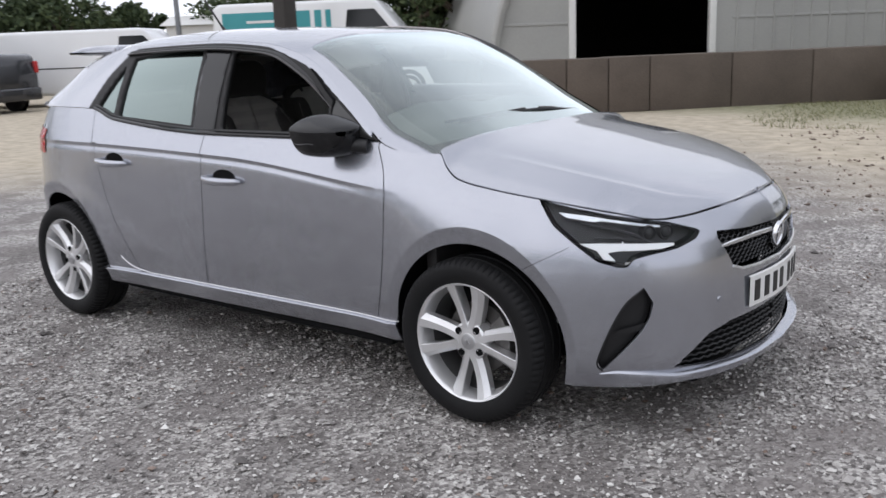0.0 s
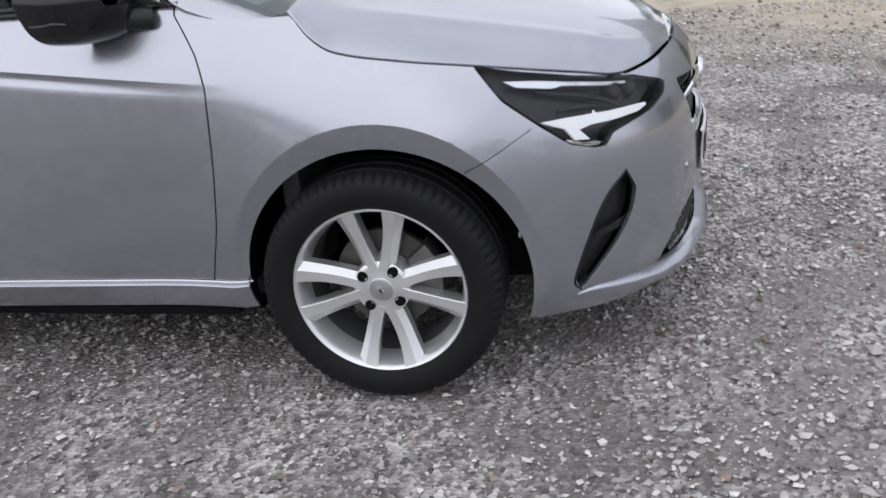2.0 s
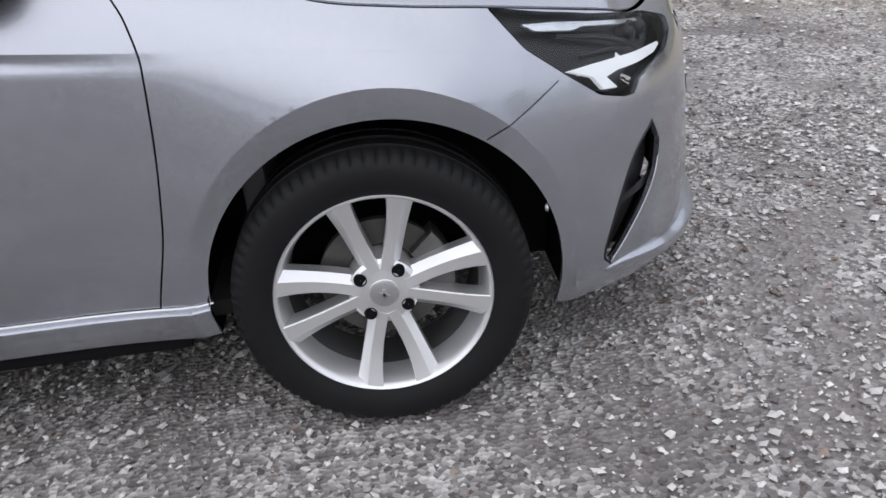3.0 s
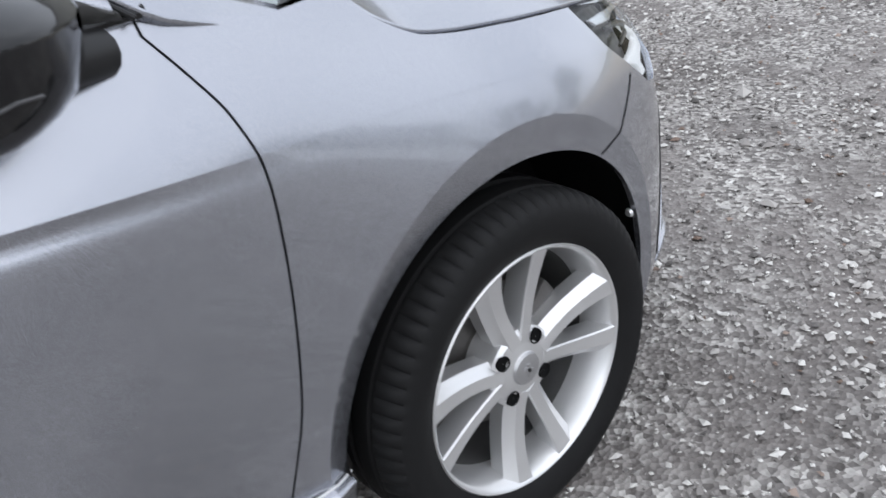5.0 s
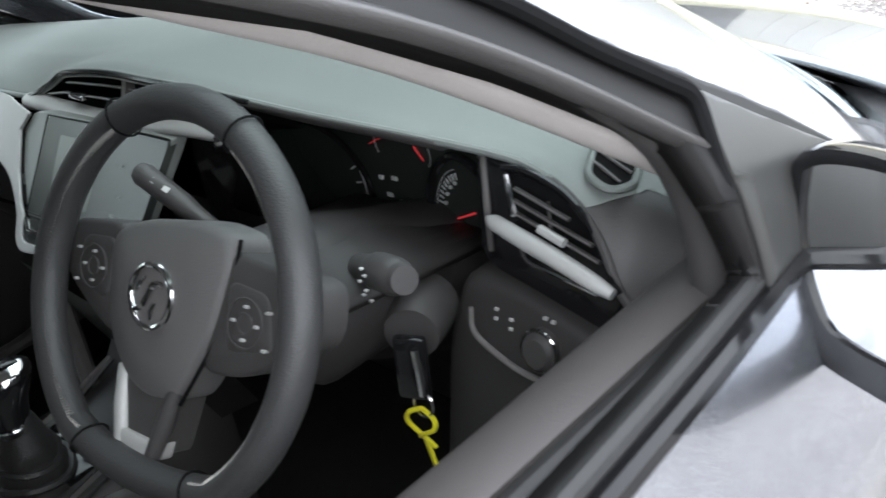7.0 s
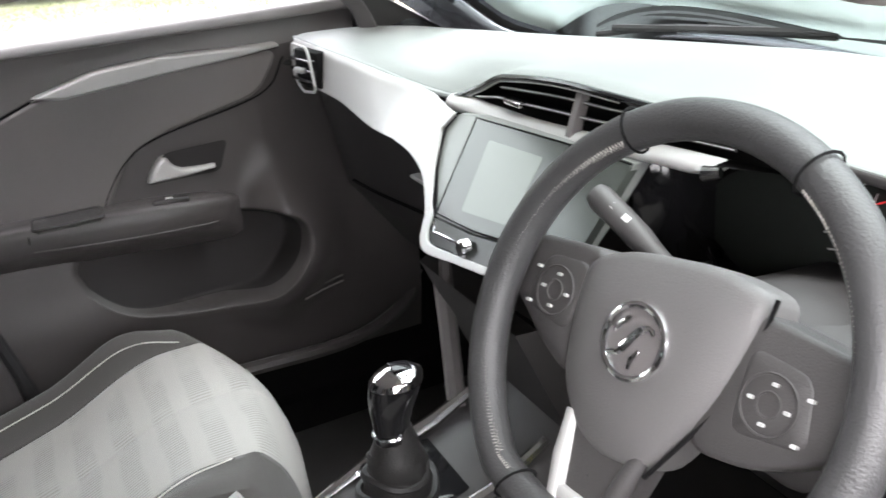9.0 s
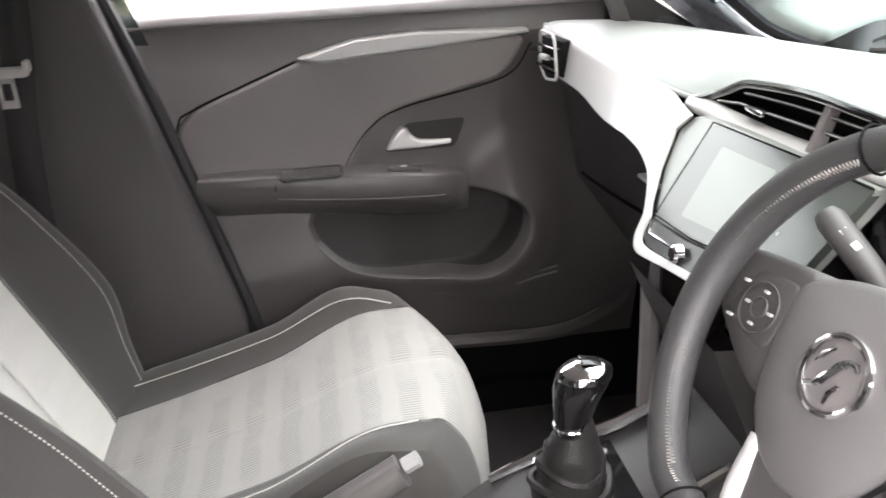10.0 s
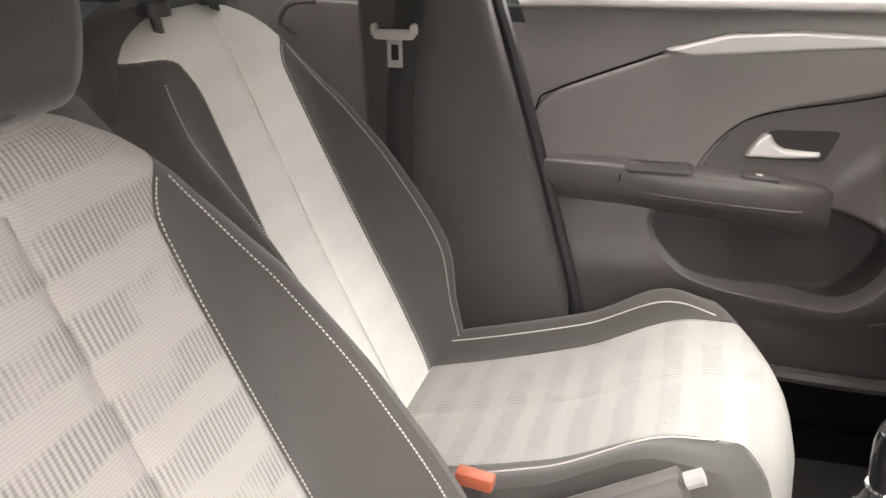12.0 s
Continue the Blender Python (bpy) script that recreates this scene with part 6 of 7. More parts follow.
def seat(f_y, dx, label, near):
    """A front seat: light ribbed middle, dark bolsters. f_y: middle line; dx: how far it is slid forward."""
    t = part("front_seat", box(-1.60 + dx, -1.05 + dx, f_y - .20, f_y + .20, .29, .46, .03), PLASTIC_DARK, car, label)
    # cushion
    us = np.concatenate([np.linspace(-1.62, -1.10, 30), np.linspace(-1.09, -.985, 16), [-.98]])
    ws = np.linspace(-1, 1, 61)
    P = np.zeros((len(us), len(ws), 5))
    for j, w in enumerate(ws):
        a = abs(w)
        half = .265 + .0 * us
        bol = (.036 if w > 0 or near else .020) * np.exp(-((a - .83) / .12) ** 2) * smooth(-us, 1.0, 1.19) - .10 * np.clip((a - .9) / .1, 0, 1) ** 2
        dip = -.010 * np.exp(-(w / .04) ** 2) * .5
        side = np.clip((us + 1.62) / .1, 0, 1)
        P[:, j, 0], P[:, j, 1], P[:, j, 2] = us + dx - .085 * w ** 2 * np.clip((us + 1.3) / .3, 0, 1), f_y + half * w, cush_z(us) + bol * side + dip
        P[:, j, 3], P[:, j, 4] = us, w
    geo = tri_grid(P)
    mid_w = lambda v: np.abs(v[:, 4]) - (.60 + .04 * np.clip((v[:, 3] + 1.4) / .4, -1, 1))
    part("cushion", clip(geo, mid_w), CLOTH, t, "pale grey ribbed cushion middle", solid=-.02)
    for sg in (1, -1):
        part("cushion_bolster", clip(clip(geo, lambda v: -mid_w(v)), lambda v: -v[:, 4] * sg), SIDE_CLOTH, t, "dark grey cushion bolster", solid=-.02)
        crest = (.036 if sg > 0 or near else .020) * .64
        pipe = [(u + dx - .085 * .58 * min(1, max(0, (u + 1.3) / .3)), f_y + sg * .265 * (.752 - .09 * max(0, (u + 1.25) / .19) ** 2), float(cush_z(u)) + crest * float(smooth(-u, 1.0, 1.19)) + .002) for u in np.linspace(-1.56, -1.06, 34)]
        part("piping", tube(pipe, .0011, 6), STITCH, t, "pale piping along the bolster")
    # backrest
    zs = np.concatenate([np.linspace(.47, 1.02, 44), np.linspace(1.03, 1.13, 14)])
    P = np.zeros((len(zs), len(ws), 5))
    for j, w in enumerate(ws):
        a = abs(w)
        half = spl(zs, [.47, .7, .95, 1.08, 1.16], [.255, .265, .255, .215, .175])
        bol = .105 * np.exp(-((a - .85) / .13) ** 2) * spl(zs, BOL_Z, BOL_K) - .09 * np.clip((a - .90) / .10, 0, 1) ** 2
        P[:, j, 0] = back_x(zs) + dx + bol - .004 * np.exp(-(w / .03) ** 2)
        P[:, j, 1], P[:, j, 2] = f_y + half * w, zs - .060 * a ** 3 * np.clip((zs - .95) / .15, 0, 1)
        P[:, j, 3], P[:, j, 4] = zs, w
    geo = tri_grid(P)
    MID_Z, MID_W = [.47, .7, .95, 1.02, 1.07, 1.13], [.53, .54, .51, .55, .72, 1.0]
    MID_IN = MID_W if near else [.50, .47, .44, .46, .56, 1.0]
    mid_b = lambda v: np.abs(v[:, 4]) - np.where(v[:, 4] > 0, spl(v[:, 3], MID_Z, MID_W), spl(v[:, 3], MID_Z, MID_IN))
    part("backrest", clip(geo, mid_b), CLOTH_BACK if near else CLOTH_BACK_LIT, t, "pale ribbed backrest middle", solid=.02)
    for sg in (1, -1):
        part("backrest_bolster", clip(clip(geo, lambda v: -mid_b(v)), lambda v: -v[:, 4] * sg), SIDE_CLOTH, t, "dark grey backrest bolster", solid=.02)
        for k0, off in ((.60, .008), (.80, .062)):
            pts = []
            for z in np.linspace(.50, 1.075, 40):
                half = float(spl(z, [.47, .7, .95, 1.08, 1.16], [.255, .265, .255, .215, .175]))
                k = float(spl(z, MID_Z, MID_W if sg > 0 else MID_IN)) + .012 if k0 < .7 else k0
                bol = .105 * math.exp(-((k - .85) / .13) ** 2) * float(spl(z, BOL_Z, BOL_K))
                pts.append((float(back_x(z)) + dx + bol + .002, f_y + sg * half * k, z - .060 * k ** 3 * min(1, max(0, (z - .95) / .15))))
            part("stitching", stitch(pts, .0007), STITCH, t, "pale stitching")
        part("seam", tube([(float(back_x(z)) + dx + .001, f_y, z) for z in np.linspace(.52, 1.07, 30)], .0018, 5), CLOTH_BACK if near else CLOTH_BACK_LIT, t) if sg == 1 else None
    shell = slab(round_poly([(f_y - .24, .46), (f_y - .245, .95), (f_y - .18, 1.14), (f_y + .18, 1.14), (f_y + .245, .95), (f_y + .24, .46)], .06), 0, .06, "yz", .02)
    sh = shell[0].copy()
    sh[:, 0] = np.array([float(back_x(min(max(z, .46), 1.10))) for z in sh[:, 2]]) + dx - .10 + sh[:, 0] * .8
    part("seat_back", (sh, shell[1]), SIDE_CLOTH, t, "dark seat back")
    for dy in (-.075, .075):
        part("headrest_post", tube([(-1.838 + dx, f_y - .036 + dy, 1.10), (-1.868 + dx, f_y - .036 + dy, 1.26)], .007, 10), PLASTIC_DARK, t, "dark headrest post")
        part("post_collar", move(spun([(.0005, -.018), (.017, -.018), (.021, -.010), (.021, .0)], 18), pose(-1.842 + dx, f_y - .036 + dy, 1.124, -90, 0, 0)), PLASTIC_DARK, t)
    low = 1.115 if near else 1.20
    hr = round_poly([(f_y - .12, low), (f_y - .14, low + .05), (f_y - .14, low + .13), (f_y - .09, low + .17), (f_y + .09, low + .17), (f_y + .14, low + .13), (f_y + .14, low + .05), (f_y + .12, low)], .04)
    part("headrest", slab(hr, -1.93 + dx, -1.815 + dx, "yz", .03, 3), DARK_CLOTH, t, "dark grey headrest")
    return t


seat(.352, 0.0, "passenger seat with pale ribbed middle and dark bolsters", False)
seat(-.345, .225, "driver's seat with pale ribbed middle and dark bolsters", True)
part("belt_buckle", join(move(box(-.014, .014, -.010, .010, -.09, .0, .004), pose(-1.372, .070, .612, 0, 15, 0))), PLASTIC_DARK, car, "black belt buckle")
part("buckle_button", move(box(-.024, .024, -.011, .011, -.012, .006, .004), pose(-1.372, .070, .616, 0, 8, 0)), ORANGE, car, "orange-red buckle button")

# ---- centre console, gear lever, handbrake
con = []
for x, z, w in ((-1.62, .50, .085), (-1.35, .52, .085), (-1.12, .56, .09), (-1.0, .635, .095), (-.88, .665, .10), (-.80, .70, .105), (-.74, .78, .11)):
    con.append([(x, -w, .28), (x, -w, z - .02), (x, -w + .02, z), (x, w - .02, z), (x, w, z - .02), (x, w, .28)])
cons = part("centre_console", grid(np.array(con)), PLASTIC_DARK, car, "dark centre console", angle=50)
for y in (-.085, .062):
    part("console_strip", tube([(-1.03, y, .625), (-.95, y * 1.05, .655), (-.87, y * 1.05, .678), (-.80, y, .712)], [.006, .009, .009, .006], 8), CHROME, cons, "bright console strip")
part("console_tray", slab(round_poly([(-.98, -.055), (-.98, .055), (-.84, .06), (-.84, -.06)], .02), .652, .664, "xy", .004), BLACK_GLOSS, cons)
gear = part("gear_lever", tube(cat([(-.955, -.018, .655), (-.952, -.018, .70), (-.950, -.018, .735), (-.953, -.018, .742)], 5), [.044, .042, .038, .039, .035, .033, .034, .030, .027, .025, .023, .022, .022, .021, .020, .019][:16], 16), GAITER, car, "black leather gear lever gaiter")
for k in range(3):
    part("gaiter_fold", ring([(-.953 + (.043 - .009 * k) * math.cos(a) * (1 + .08 * math.sin(3 * a)), -.018 + (.043 - .009 * k) * math.sin(a), .672 + .02 * k + .004 * math.sin(2 * a + k)) for a in np.linspace(0, 2 * math.pi, 24, endpoint=False)], .005, 6), GAITER, gear)
kn = [[(-.953 + .018 * t * t + r * math.cos(a) * 1.15, -.018 + r * math.sin(a), .742 + .075 * t) for a in np.linspace(0, 2 * math.pi, 24, endpoint=False)] for t, r in ((0, .017), (.15, .018), (.4, .021), (.62, .0245), (.8, .0255), (.92, .022), (.98, .014), (1.0, .002))]
part("knob", grid(np.array(kn), close=True), BLACK_GLOSS, gear, "black gear knob", angle=60)
top = [[(-.953 + .018 * t * t + r * math.cos(a) * 1.17, -.018 + r * math.sin(a), .7425 + .0755 * t) for a in np.linspace(0, 2 * math.pi, 24, endpoint=False)] for t, r in ((.80, .0258), (.88, .0242), (.93, .0220), (.99, .0130), (1.005, .001))]
part("knob_top", grid(np.array(top), close=True), CHROME, gear, "chrome knob top", angle=60)
part("knob_plate", move(box(-.010, .012, -.010, .010, .0, .002, .001), pose(-.936, -.018, .8185, 0, 10, 0)), BLACK_GLOSS, gear)
part("knob_collar", ring([(-.953 + .0185 * math.cos(a) * 1.1, -.018 + .0185 * math.sin(a), .744) for a in np.linspace(0, 2 * math.pi, 24, endpoint=False)], .0022, 6), CHROME, gear)
hb = part("handbrake", tube(cat([(-1.40, .04, .52), (-1.30, .04, .578), (-1.20, .04, .633), (-1.135, .04, .670)], 5), np.concatenate([np.full(6, .017), np.full(10, .019)]), 12), PLASTIC_MID, car, "grey handbrake lever")
part("brake_strip", tube([(-1.33, .04, .578), (-1.22, .04, .640), (-1.14, .04, .684)], .009, 8), PLASTIC_MID, hb)
part("brake_button", tube([(-1.132, .04, .676), (-1.115, .04, .685)], .010, 10), TRIM_SILVER, hb)
part("brake_gaiter", box(-1.44, -1.24, .005, .075, .50, .56, .02, 3), LEATHER, hb)

# ---- dashboard
ED_Y = [-.72, -.66, -.638, -.626, -.614, -.597, -.57, -.53, -.45, -.30, -.15, -.03, .14, .19, .25, .45, .60, .72]
ED_X = [-.640, -.636, -.634, -.632, -.629, -.625, -.618, -.610, -.635, -.672, -.695, -.70, -.70, -.705, -.72, -.757, -.778, -.785]
ED_Z = [.925, .932, .943, .962, .986, 1.005, 1.020, 1.030, 1.048, 1.066, 1.080, 1.081, 1.066, 1.046, 1.027, 1.045, 1.056, 1.060]
ed_x, ed_z = (lambda y: spl(y, ED_Y, ED_X)), (lambda y: spl(y, ED_Y, ED_Z))
ys = np.concatenate([np.linspace(-.715, -.67, 5), np.linspace(-.665, -.55, 30), np.linspace(-.54, .10, 44), np.linspace(.115, .27, 22), np.linspace(.285, .715, 22)])
crown = np.maximum(ed_z(ys), spl(ys, [-.72, -.66, -.60, -.53, -.45, -.30, -.03, .25, .45, .60, .72], [.985, .998, 1.016, 1.030, 1.048, 1.066, 1.080, 1.058, 1.055, 1.058, 1.060]))
front = .998 - .035 * (ys / .7) ** 2
rows = []
for t in 1 - (1 - np.linspace(0, 1, 40)) ** 1.3:
    x0 = -.13 - .17 * (ys / .70) ** 2
    x = x0 + (ed_x(ys) - x0) * t
    z = front + (crown - front) * (1 - (1 - t) ** 2.2) - .004 * np.clip(t - .97, 0, 1) / .03 - (crown - ed_z(ys)) * np.clip((t - .86) / .14, 0, 1) ** 1.6
    rows.append(np.stack([x, ys, z], -1))
end_cut = lambda v: np.maximum(np.maximum(v[:, 2] - 1.006 + .12 * (v[:, 1] + .60), v[:, 1] + .535), v[:, 0] + .572)
dash_skin = tri_grid(np.array(rows))
dash = part("dashboard", clip(dash_skin, lambda v: -end_cut(v)), DASH_SOFT, car, "soft grey dashboard top", angle=60, solid=.006)
part("dash_end", clip(dash_skin, end_cut), PLASTIC_DARK, dash, "dark plastic end of the dashboard", angle=60, solid=.006)
part("dash_edge", tube([(float(ed_x(y)), y, float(ed_z(y)) - .005) for y in ys if y > -.56], .004, 8), DASH_SOFT, dash)
part("dash_edge", tube([(float(ed_x(y)), y, float(ed_z(y)) - .005) for y in ys if y < -.55], .004, 8), PLASTIC_DARK, dash)


def fascia(y0, y1, prof, n=30):
    """A strip of the dashboard face; prof: (down from the edge, forward from the edge)."""
    q = np.linspace(y0, y1, n)
    return grid(np.array([[(float(ed_x(y)) + dx(y), y, float(ed_z(y)) - dz(y)) for y in q] for dz, dx in prof]))


k = lambda v: (lambda y: v)
low_pass = lambda y: float(spl(y, [.17, .19, .22, .27, .41, .52, .62, .72], [.105, .095, .080, .066, .074, .068, .067, .065]))
lean = lambda y: float(spl(y, [.17, .19, .27, .41, .52, .70], [-.090, -.080, -.058, -.030, -.014, -.008]))


def fascia_x(y, z):
    """Face of the silver panel: a leaning strip by the passenger that turns into the plane of the screen."""
    u = np.clip((ed_z(y) - z) / spl(y, [.17, .27, .41, .52, .62, .72], [.07, .066, .074, .068, .067, .065]), 0, 1.2)
    side = ed_x(y) - .004 * np.clip(u * 6, 0, 1) + spl(y, [.17, .27, .41, .52, .70], [-.070, -.058, -.030, -.014, -.008]) * u
    w = np.clip((y - .23) / .16, 0, 1)
    w = w * w * (3 - 2 * w)
    return (1 - w) * (-.738 - (1.016 - z) * .72) + w * side


fy = np.linspace(.70, .27, 40)
upper = [(y, float(ed_z(y)) - .004) for y in fy] + [(.25, 1.020), (.222, 1.016), (.193, 1.013)]
under = [(y, float(ed_z(y)) - low_pass(y)) for y in fy[:-4]]
hook = cat([(.135, .914), (.130, .908), (.125, .897), (.108, .888), (.05, .893), (-.02, .901)], 4)
sweep = cat([(-.02, .893), (.05, .885), (.108, .878), (.132, .886), (.141, .898), (.150, .911), (.176, .929), (.206, .944), (.254, .955), under[-1]], 5)[:-1]
around = np.array(upper + [(.208, .993), (.180, .953), (.148, .922)] + [tuple(q) for q in hook] + [tuple(q) for q in sweep] + under[::-1])
FY, FZ = np.meshgrid(np.linspace(.705, -.025, 250), np.linspace(.870, 1.062, 96), indexing="ij")
sheet = tri_grid(np.stack([fascia_x(FY, FZ), FY, FZ], -1))
part("silver_fascia", clip(sheet, lambda v: sd_poly(v[:, [1, 2]], around)), TRIM_SILVER, dash, "satin silver dashboard panel sweeping round the screen", angle=60, solid=.004)
fl = [(y, float(ed_z(y)) - .016) for y in np.linspace(.56, .28, 20)] + [(.25, 1.0135), (.222, 1.0135), (.193, 1.0125)]
part("fascia_line", tube([(float(fascia_x(y, z)) - .0008, y, z) for y, z in fl], .0013, 5), GAP, dash)
part("lower_dash", fascia(.12, .71, [(lambda y: low_pass(y) + .002, k(.0)), (lambda y: low_pass(y) + .04, k(.03)), (k(.28), k(.06)), (k(.42), k(.16)), (k(.52), k(.30))]), LOW_DASH, dash, "dark lower dashboard with glovebox", angle=60)
part("glovebox_line", tube([(float(ed_x(y)) + .05, y, .80) for y in np.linspace(.15, .66, 20)], .003, 5), GAP, dash)
part("glovebox_catch", box(-.745, -.73, .30, .36, .885, .891, .002), TRIM_SILVER, dash)


def vent(name, c, w, h, rot, slats, parent, label):
    """An air vent: dark box, rim, slats and a tab. It faces local -x."""
    M = Matrix.Translation(c) @ rot
    v = part(name, move(join(box(.0, .05, -w / 2, w / 2, -h / 2, h / 2, .004)), M), GAP, parent, label)
    for i in range(slats):
        z = -h / 2 + h * (i + .8) / (slats + .6)
        part("slat", move(box(-.010, .012, -w / 2 + .004, w / 2 - .004, z - .0022, z + .0022, .001, 1), M), BLACK_GLOSS, v)
    part("tab", move(box(-.016, -.006, -.014, .014, -.004, .004, .002), M), TRIM_SILVER, v)
    return v


# middle vents above the screen
bar_x = lambda y: float(spl(y, [-.24, -.03, .14, .24], [-.712, -.715, -.718, -.725]))
bar_z = lambda y: float(spl(y, [-.24, -.17, -.03, .10, .16, .20, .24], [1.048, 1.044, 1.030, 1.024, 1.024, 1.026, 1.026]))
cv_y = np.linspace(.236, -.245, 50)
recess = [[(float(ed_x(y)) - .002, y, float(ed_z(y)) - .003), (float(ed_x(y)) + .012, y, float(ed_z(y)) - .010), (float(ed_x(y)) + .055, y, min(float(ed_z(y)) - .012, 1.02)), (bar_x(y) + .004, y, bar_z(y) - .003)] for y in cv_y]
part("vent_recess", grid(np.array(recess)), GAP, dash, "dark middle air vent", angle=60)
part("vent_rim", tube([(float(ed_x(y)) - .004, y, float(ed_z(y)) - .004) for y in cv_y], .0030, 6), BLACK_GLOSS, dash)
part("vent_outline", tube([(float(ed_x(y)) - .003, y, float(ed_z(y)) - .010) for y in cv_y[:34]], .0009, 5), TRIM_SILVER, dash, "thin bright vent outline")
for f, y0 in ((.36, .145), (.64, .190)):
    for a, b in ((y0, -.016), (-.030, -.235)):
        yy = np.linspace(a, b, 16)
        part("vent_slat", tube([(float(ed_x(y)) + .006 - .018 * f, y, float(ed_z(y)) * (1 - f) + bar_z(y) * f - .003) for y in yy], .0020, 6), BLACK_TRIM, dash, "thin vent slat")
        part("slat_edge", tube([(float(ed_x(y)) + .0035 - .018 * f, y, float(ed_z(y)) * (1 - f) + bar_z(y) * f - .002) for y in yy], .0008, 5), TRIM_SILVER, dash)
part("vent_divider", slab([(-.702, 1.074), (-.690, 1.076), (-.706, 1.026), (-.720, 1.026)], -.028, -.018, "xz", 0), PLASTIC_MID, dash)
part("vent_tab", box(-.716, -.703, .082, .118, 1.035, 1.042, .002), CHROME, dash, "chrome vent tab")
strip = []
for y in np.concatenate([np.linspace(.245, -.19, 36), np.linspace(-.20, -.238, 10)]):
    zt, x = bar_z(y), bar_x(y)
    h = .013 * math.sqrt(max(.02, 1 - (max(0, -.20 - y) / .039) ** 2)) + .004 * max(0, min(1, (y - .1) / .1))
    strip.append([(x + .012, y, zt + .001), (x + .002, y, zt), (x - .004, y, zt - h * .25), (x - .007, y, zt - h * .7), (x - .005, y, zt - h), (x + .012, y, zt - h - .003)])
part("silver_bar", grid(np.array(strip)), TRIM_SILVER, dash, "satin silver bar over the screen", angle=60)
part("bar_tip", tube([(-.722, -.232, 1.040), (-.716, -.246, 1.043)], [.007, .005], 10), CHROME, dash)

# screen and heater controls
sx = lambda z: -.735 - (1.016 - z) * .72
scr = lambda pts, lift: np.array([(sx(z) - lift, y, z) for y, z in pts])


def plate_geo(pts, lift, depth=.012, r=.008):
    q = round_poly(pts, r, 4)
    a, b = scr(q, lift), scr(q, lift - depth)
    n = len(q)
    return np.vstack([a, b]), [tuple(range(n))] + [(i, (i + 1) % n, n + (i + 1) % n, n + i) for i in range(n)]


part("screen_surround", plate_geo([(.194, 1.012), (.208, .993), (.180, .953), (.135, .914), (.128, .906), (.10, .902), (-.13, .93), (-.145, 1.028), (.146, 1.018)], -.001, .02, .003), SURROUND, dash, "grey screen surround", angle=40)
screen = part("touch_screen", plate_geo([(.146, 1.016), (.131, .917), (.04, .921), (-.135, .944), (-.145, 1.028), (-.03, 1.024)], .003), SCREEN_VEIL, dash, "touch screen with a daylight veil in its grey", angle=40)
part("screen_page", plate_geo([(.098, 1.002), (.082, .931), (-.015, .941), (-.015, 1.007)], .0036, .0002, .004), SCREEN_LIT, screen, "pale lit screen page", angle=0)
part("screen_outline", tube(scr([(-.145, 1.028), (-.03, 1.0245), (.147, 1.0165), (.131, .916), (.04, .9205), (-.05, .932)], .003), .0011, 5), GAP, screen, "thin black screen outline")
part("surround_outline", tube(scr([(.194, 1.012), (.208, .993), (.180, .953), (.140, .917)], .002), .0009, 5), GAP, dash)
for y, z, w in ((-.062, .995, .006), (-.075, .968, .004), (-.068, .950, .009)):
    part("screen_mark", plate_geo([(y, z), (y, z - .003), (y - w, z - .003), (y - w, z)], .0037, .0002, .001), SURROUND, screen, angle=0)
part("heater_panel", plate_geo([(.134, .911), (.124, .896), (.105, .889), (-.06, .905), (-.06, .930), (.04, .917)], .004, .012, .004), SCREEN, dash, "gloss black heater controls", angle=40)
part("heater_trim", tube(scr([(.122, .910), (.112, .901), (.05, .905)], .0055), .0016, 6), CHROME, dash)
for y in (.035,):
    c = scr([(y, .906)], .008)[0]
    part("heater_dial", move(spun([(.0005, -.007), (.008, -.007), (.0105, -.004), (.011, .004)], 20), Matrix.Translation(c) @ pose(0, 0, 0, 0, 35, 90) @ pose(0, 0, 0, 0, 0, 180)), CHROME, dash, "chrome-rimmed heater dial")
part("centre_column", grid(np.array([[(-.80 + .03 * i, -.13, .875 - .07 * i), (-.845 + .03 * i, -.11, .868 - .07 * i), (-.845 + .03 * i, .115, .868 - .07 * i), (-.80 + .03 * i, .14, .875 - .07 * i), (-.70, .15, .875 - .07 * i)] for i in range(4)])), LOW_DASH, dash, "dark centre stack")
part("stack_cheek", tube([(-.805, .145, .868), (-.82, .105, .78), (-.835, .068, .685)], [.013, .012, .012], 8), PLASTIC_MID, dash)

# passenger end vent
lv = vent("side_vent", (-.804, .607, 1.020), .085, .058, pose(0, 0, 0, 0, 0, 8), 3, dash, "passenger side air vent")
part("vent_rim", ring([(-.808 - .0 * z, .607 + y, 1.020 + z) for y, z in round_poly([(-.050, -.030), (-.032, .038), (.052, .036), (.056, -.020), (.02, -.040)], .014)], .0023, 8), TRIM_SILVER, lv, "silver vent rim")

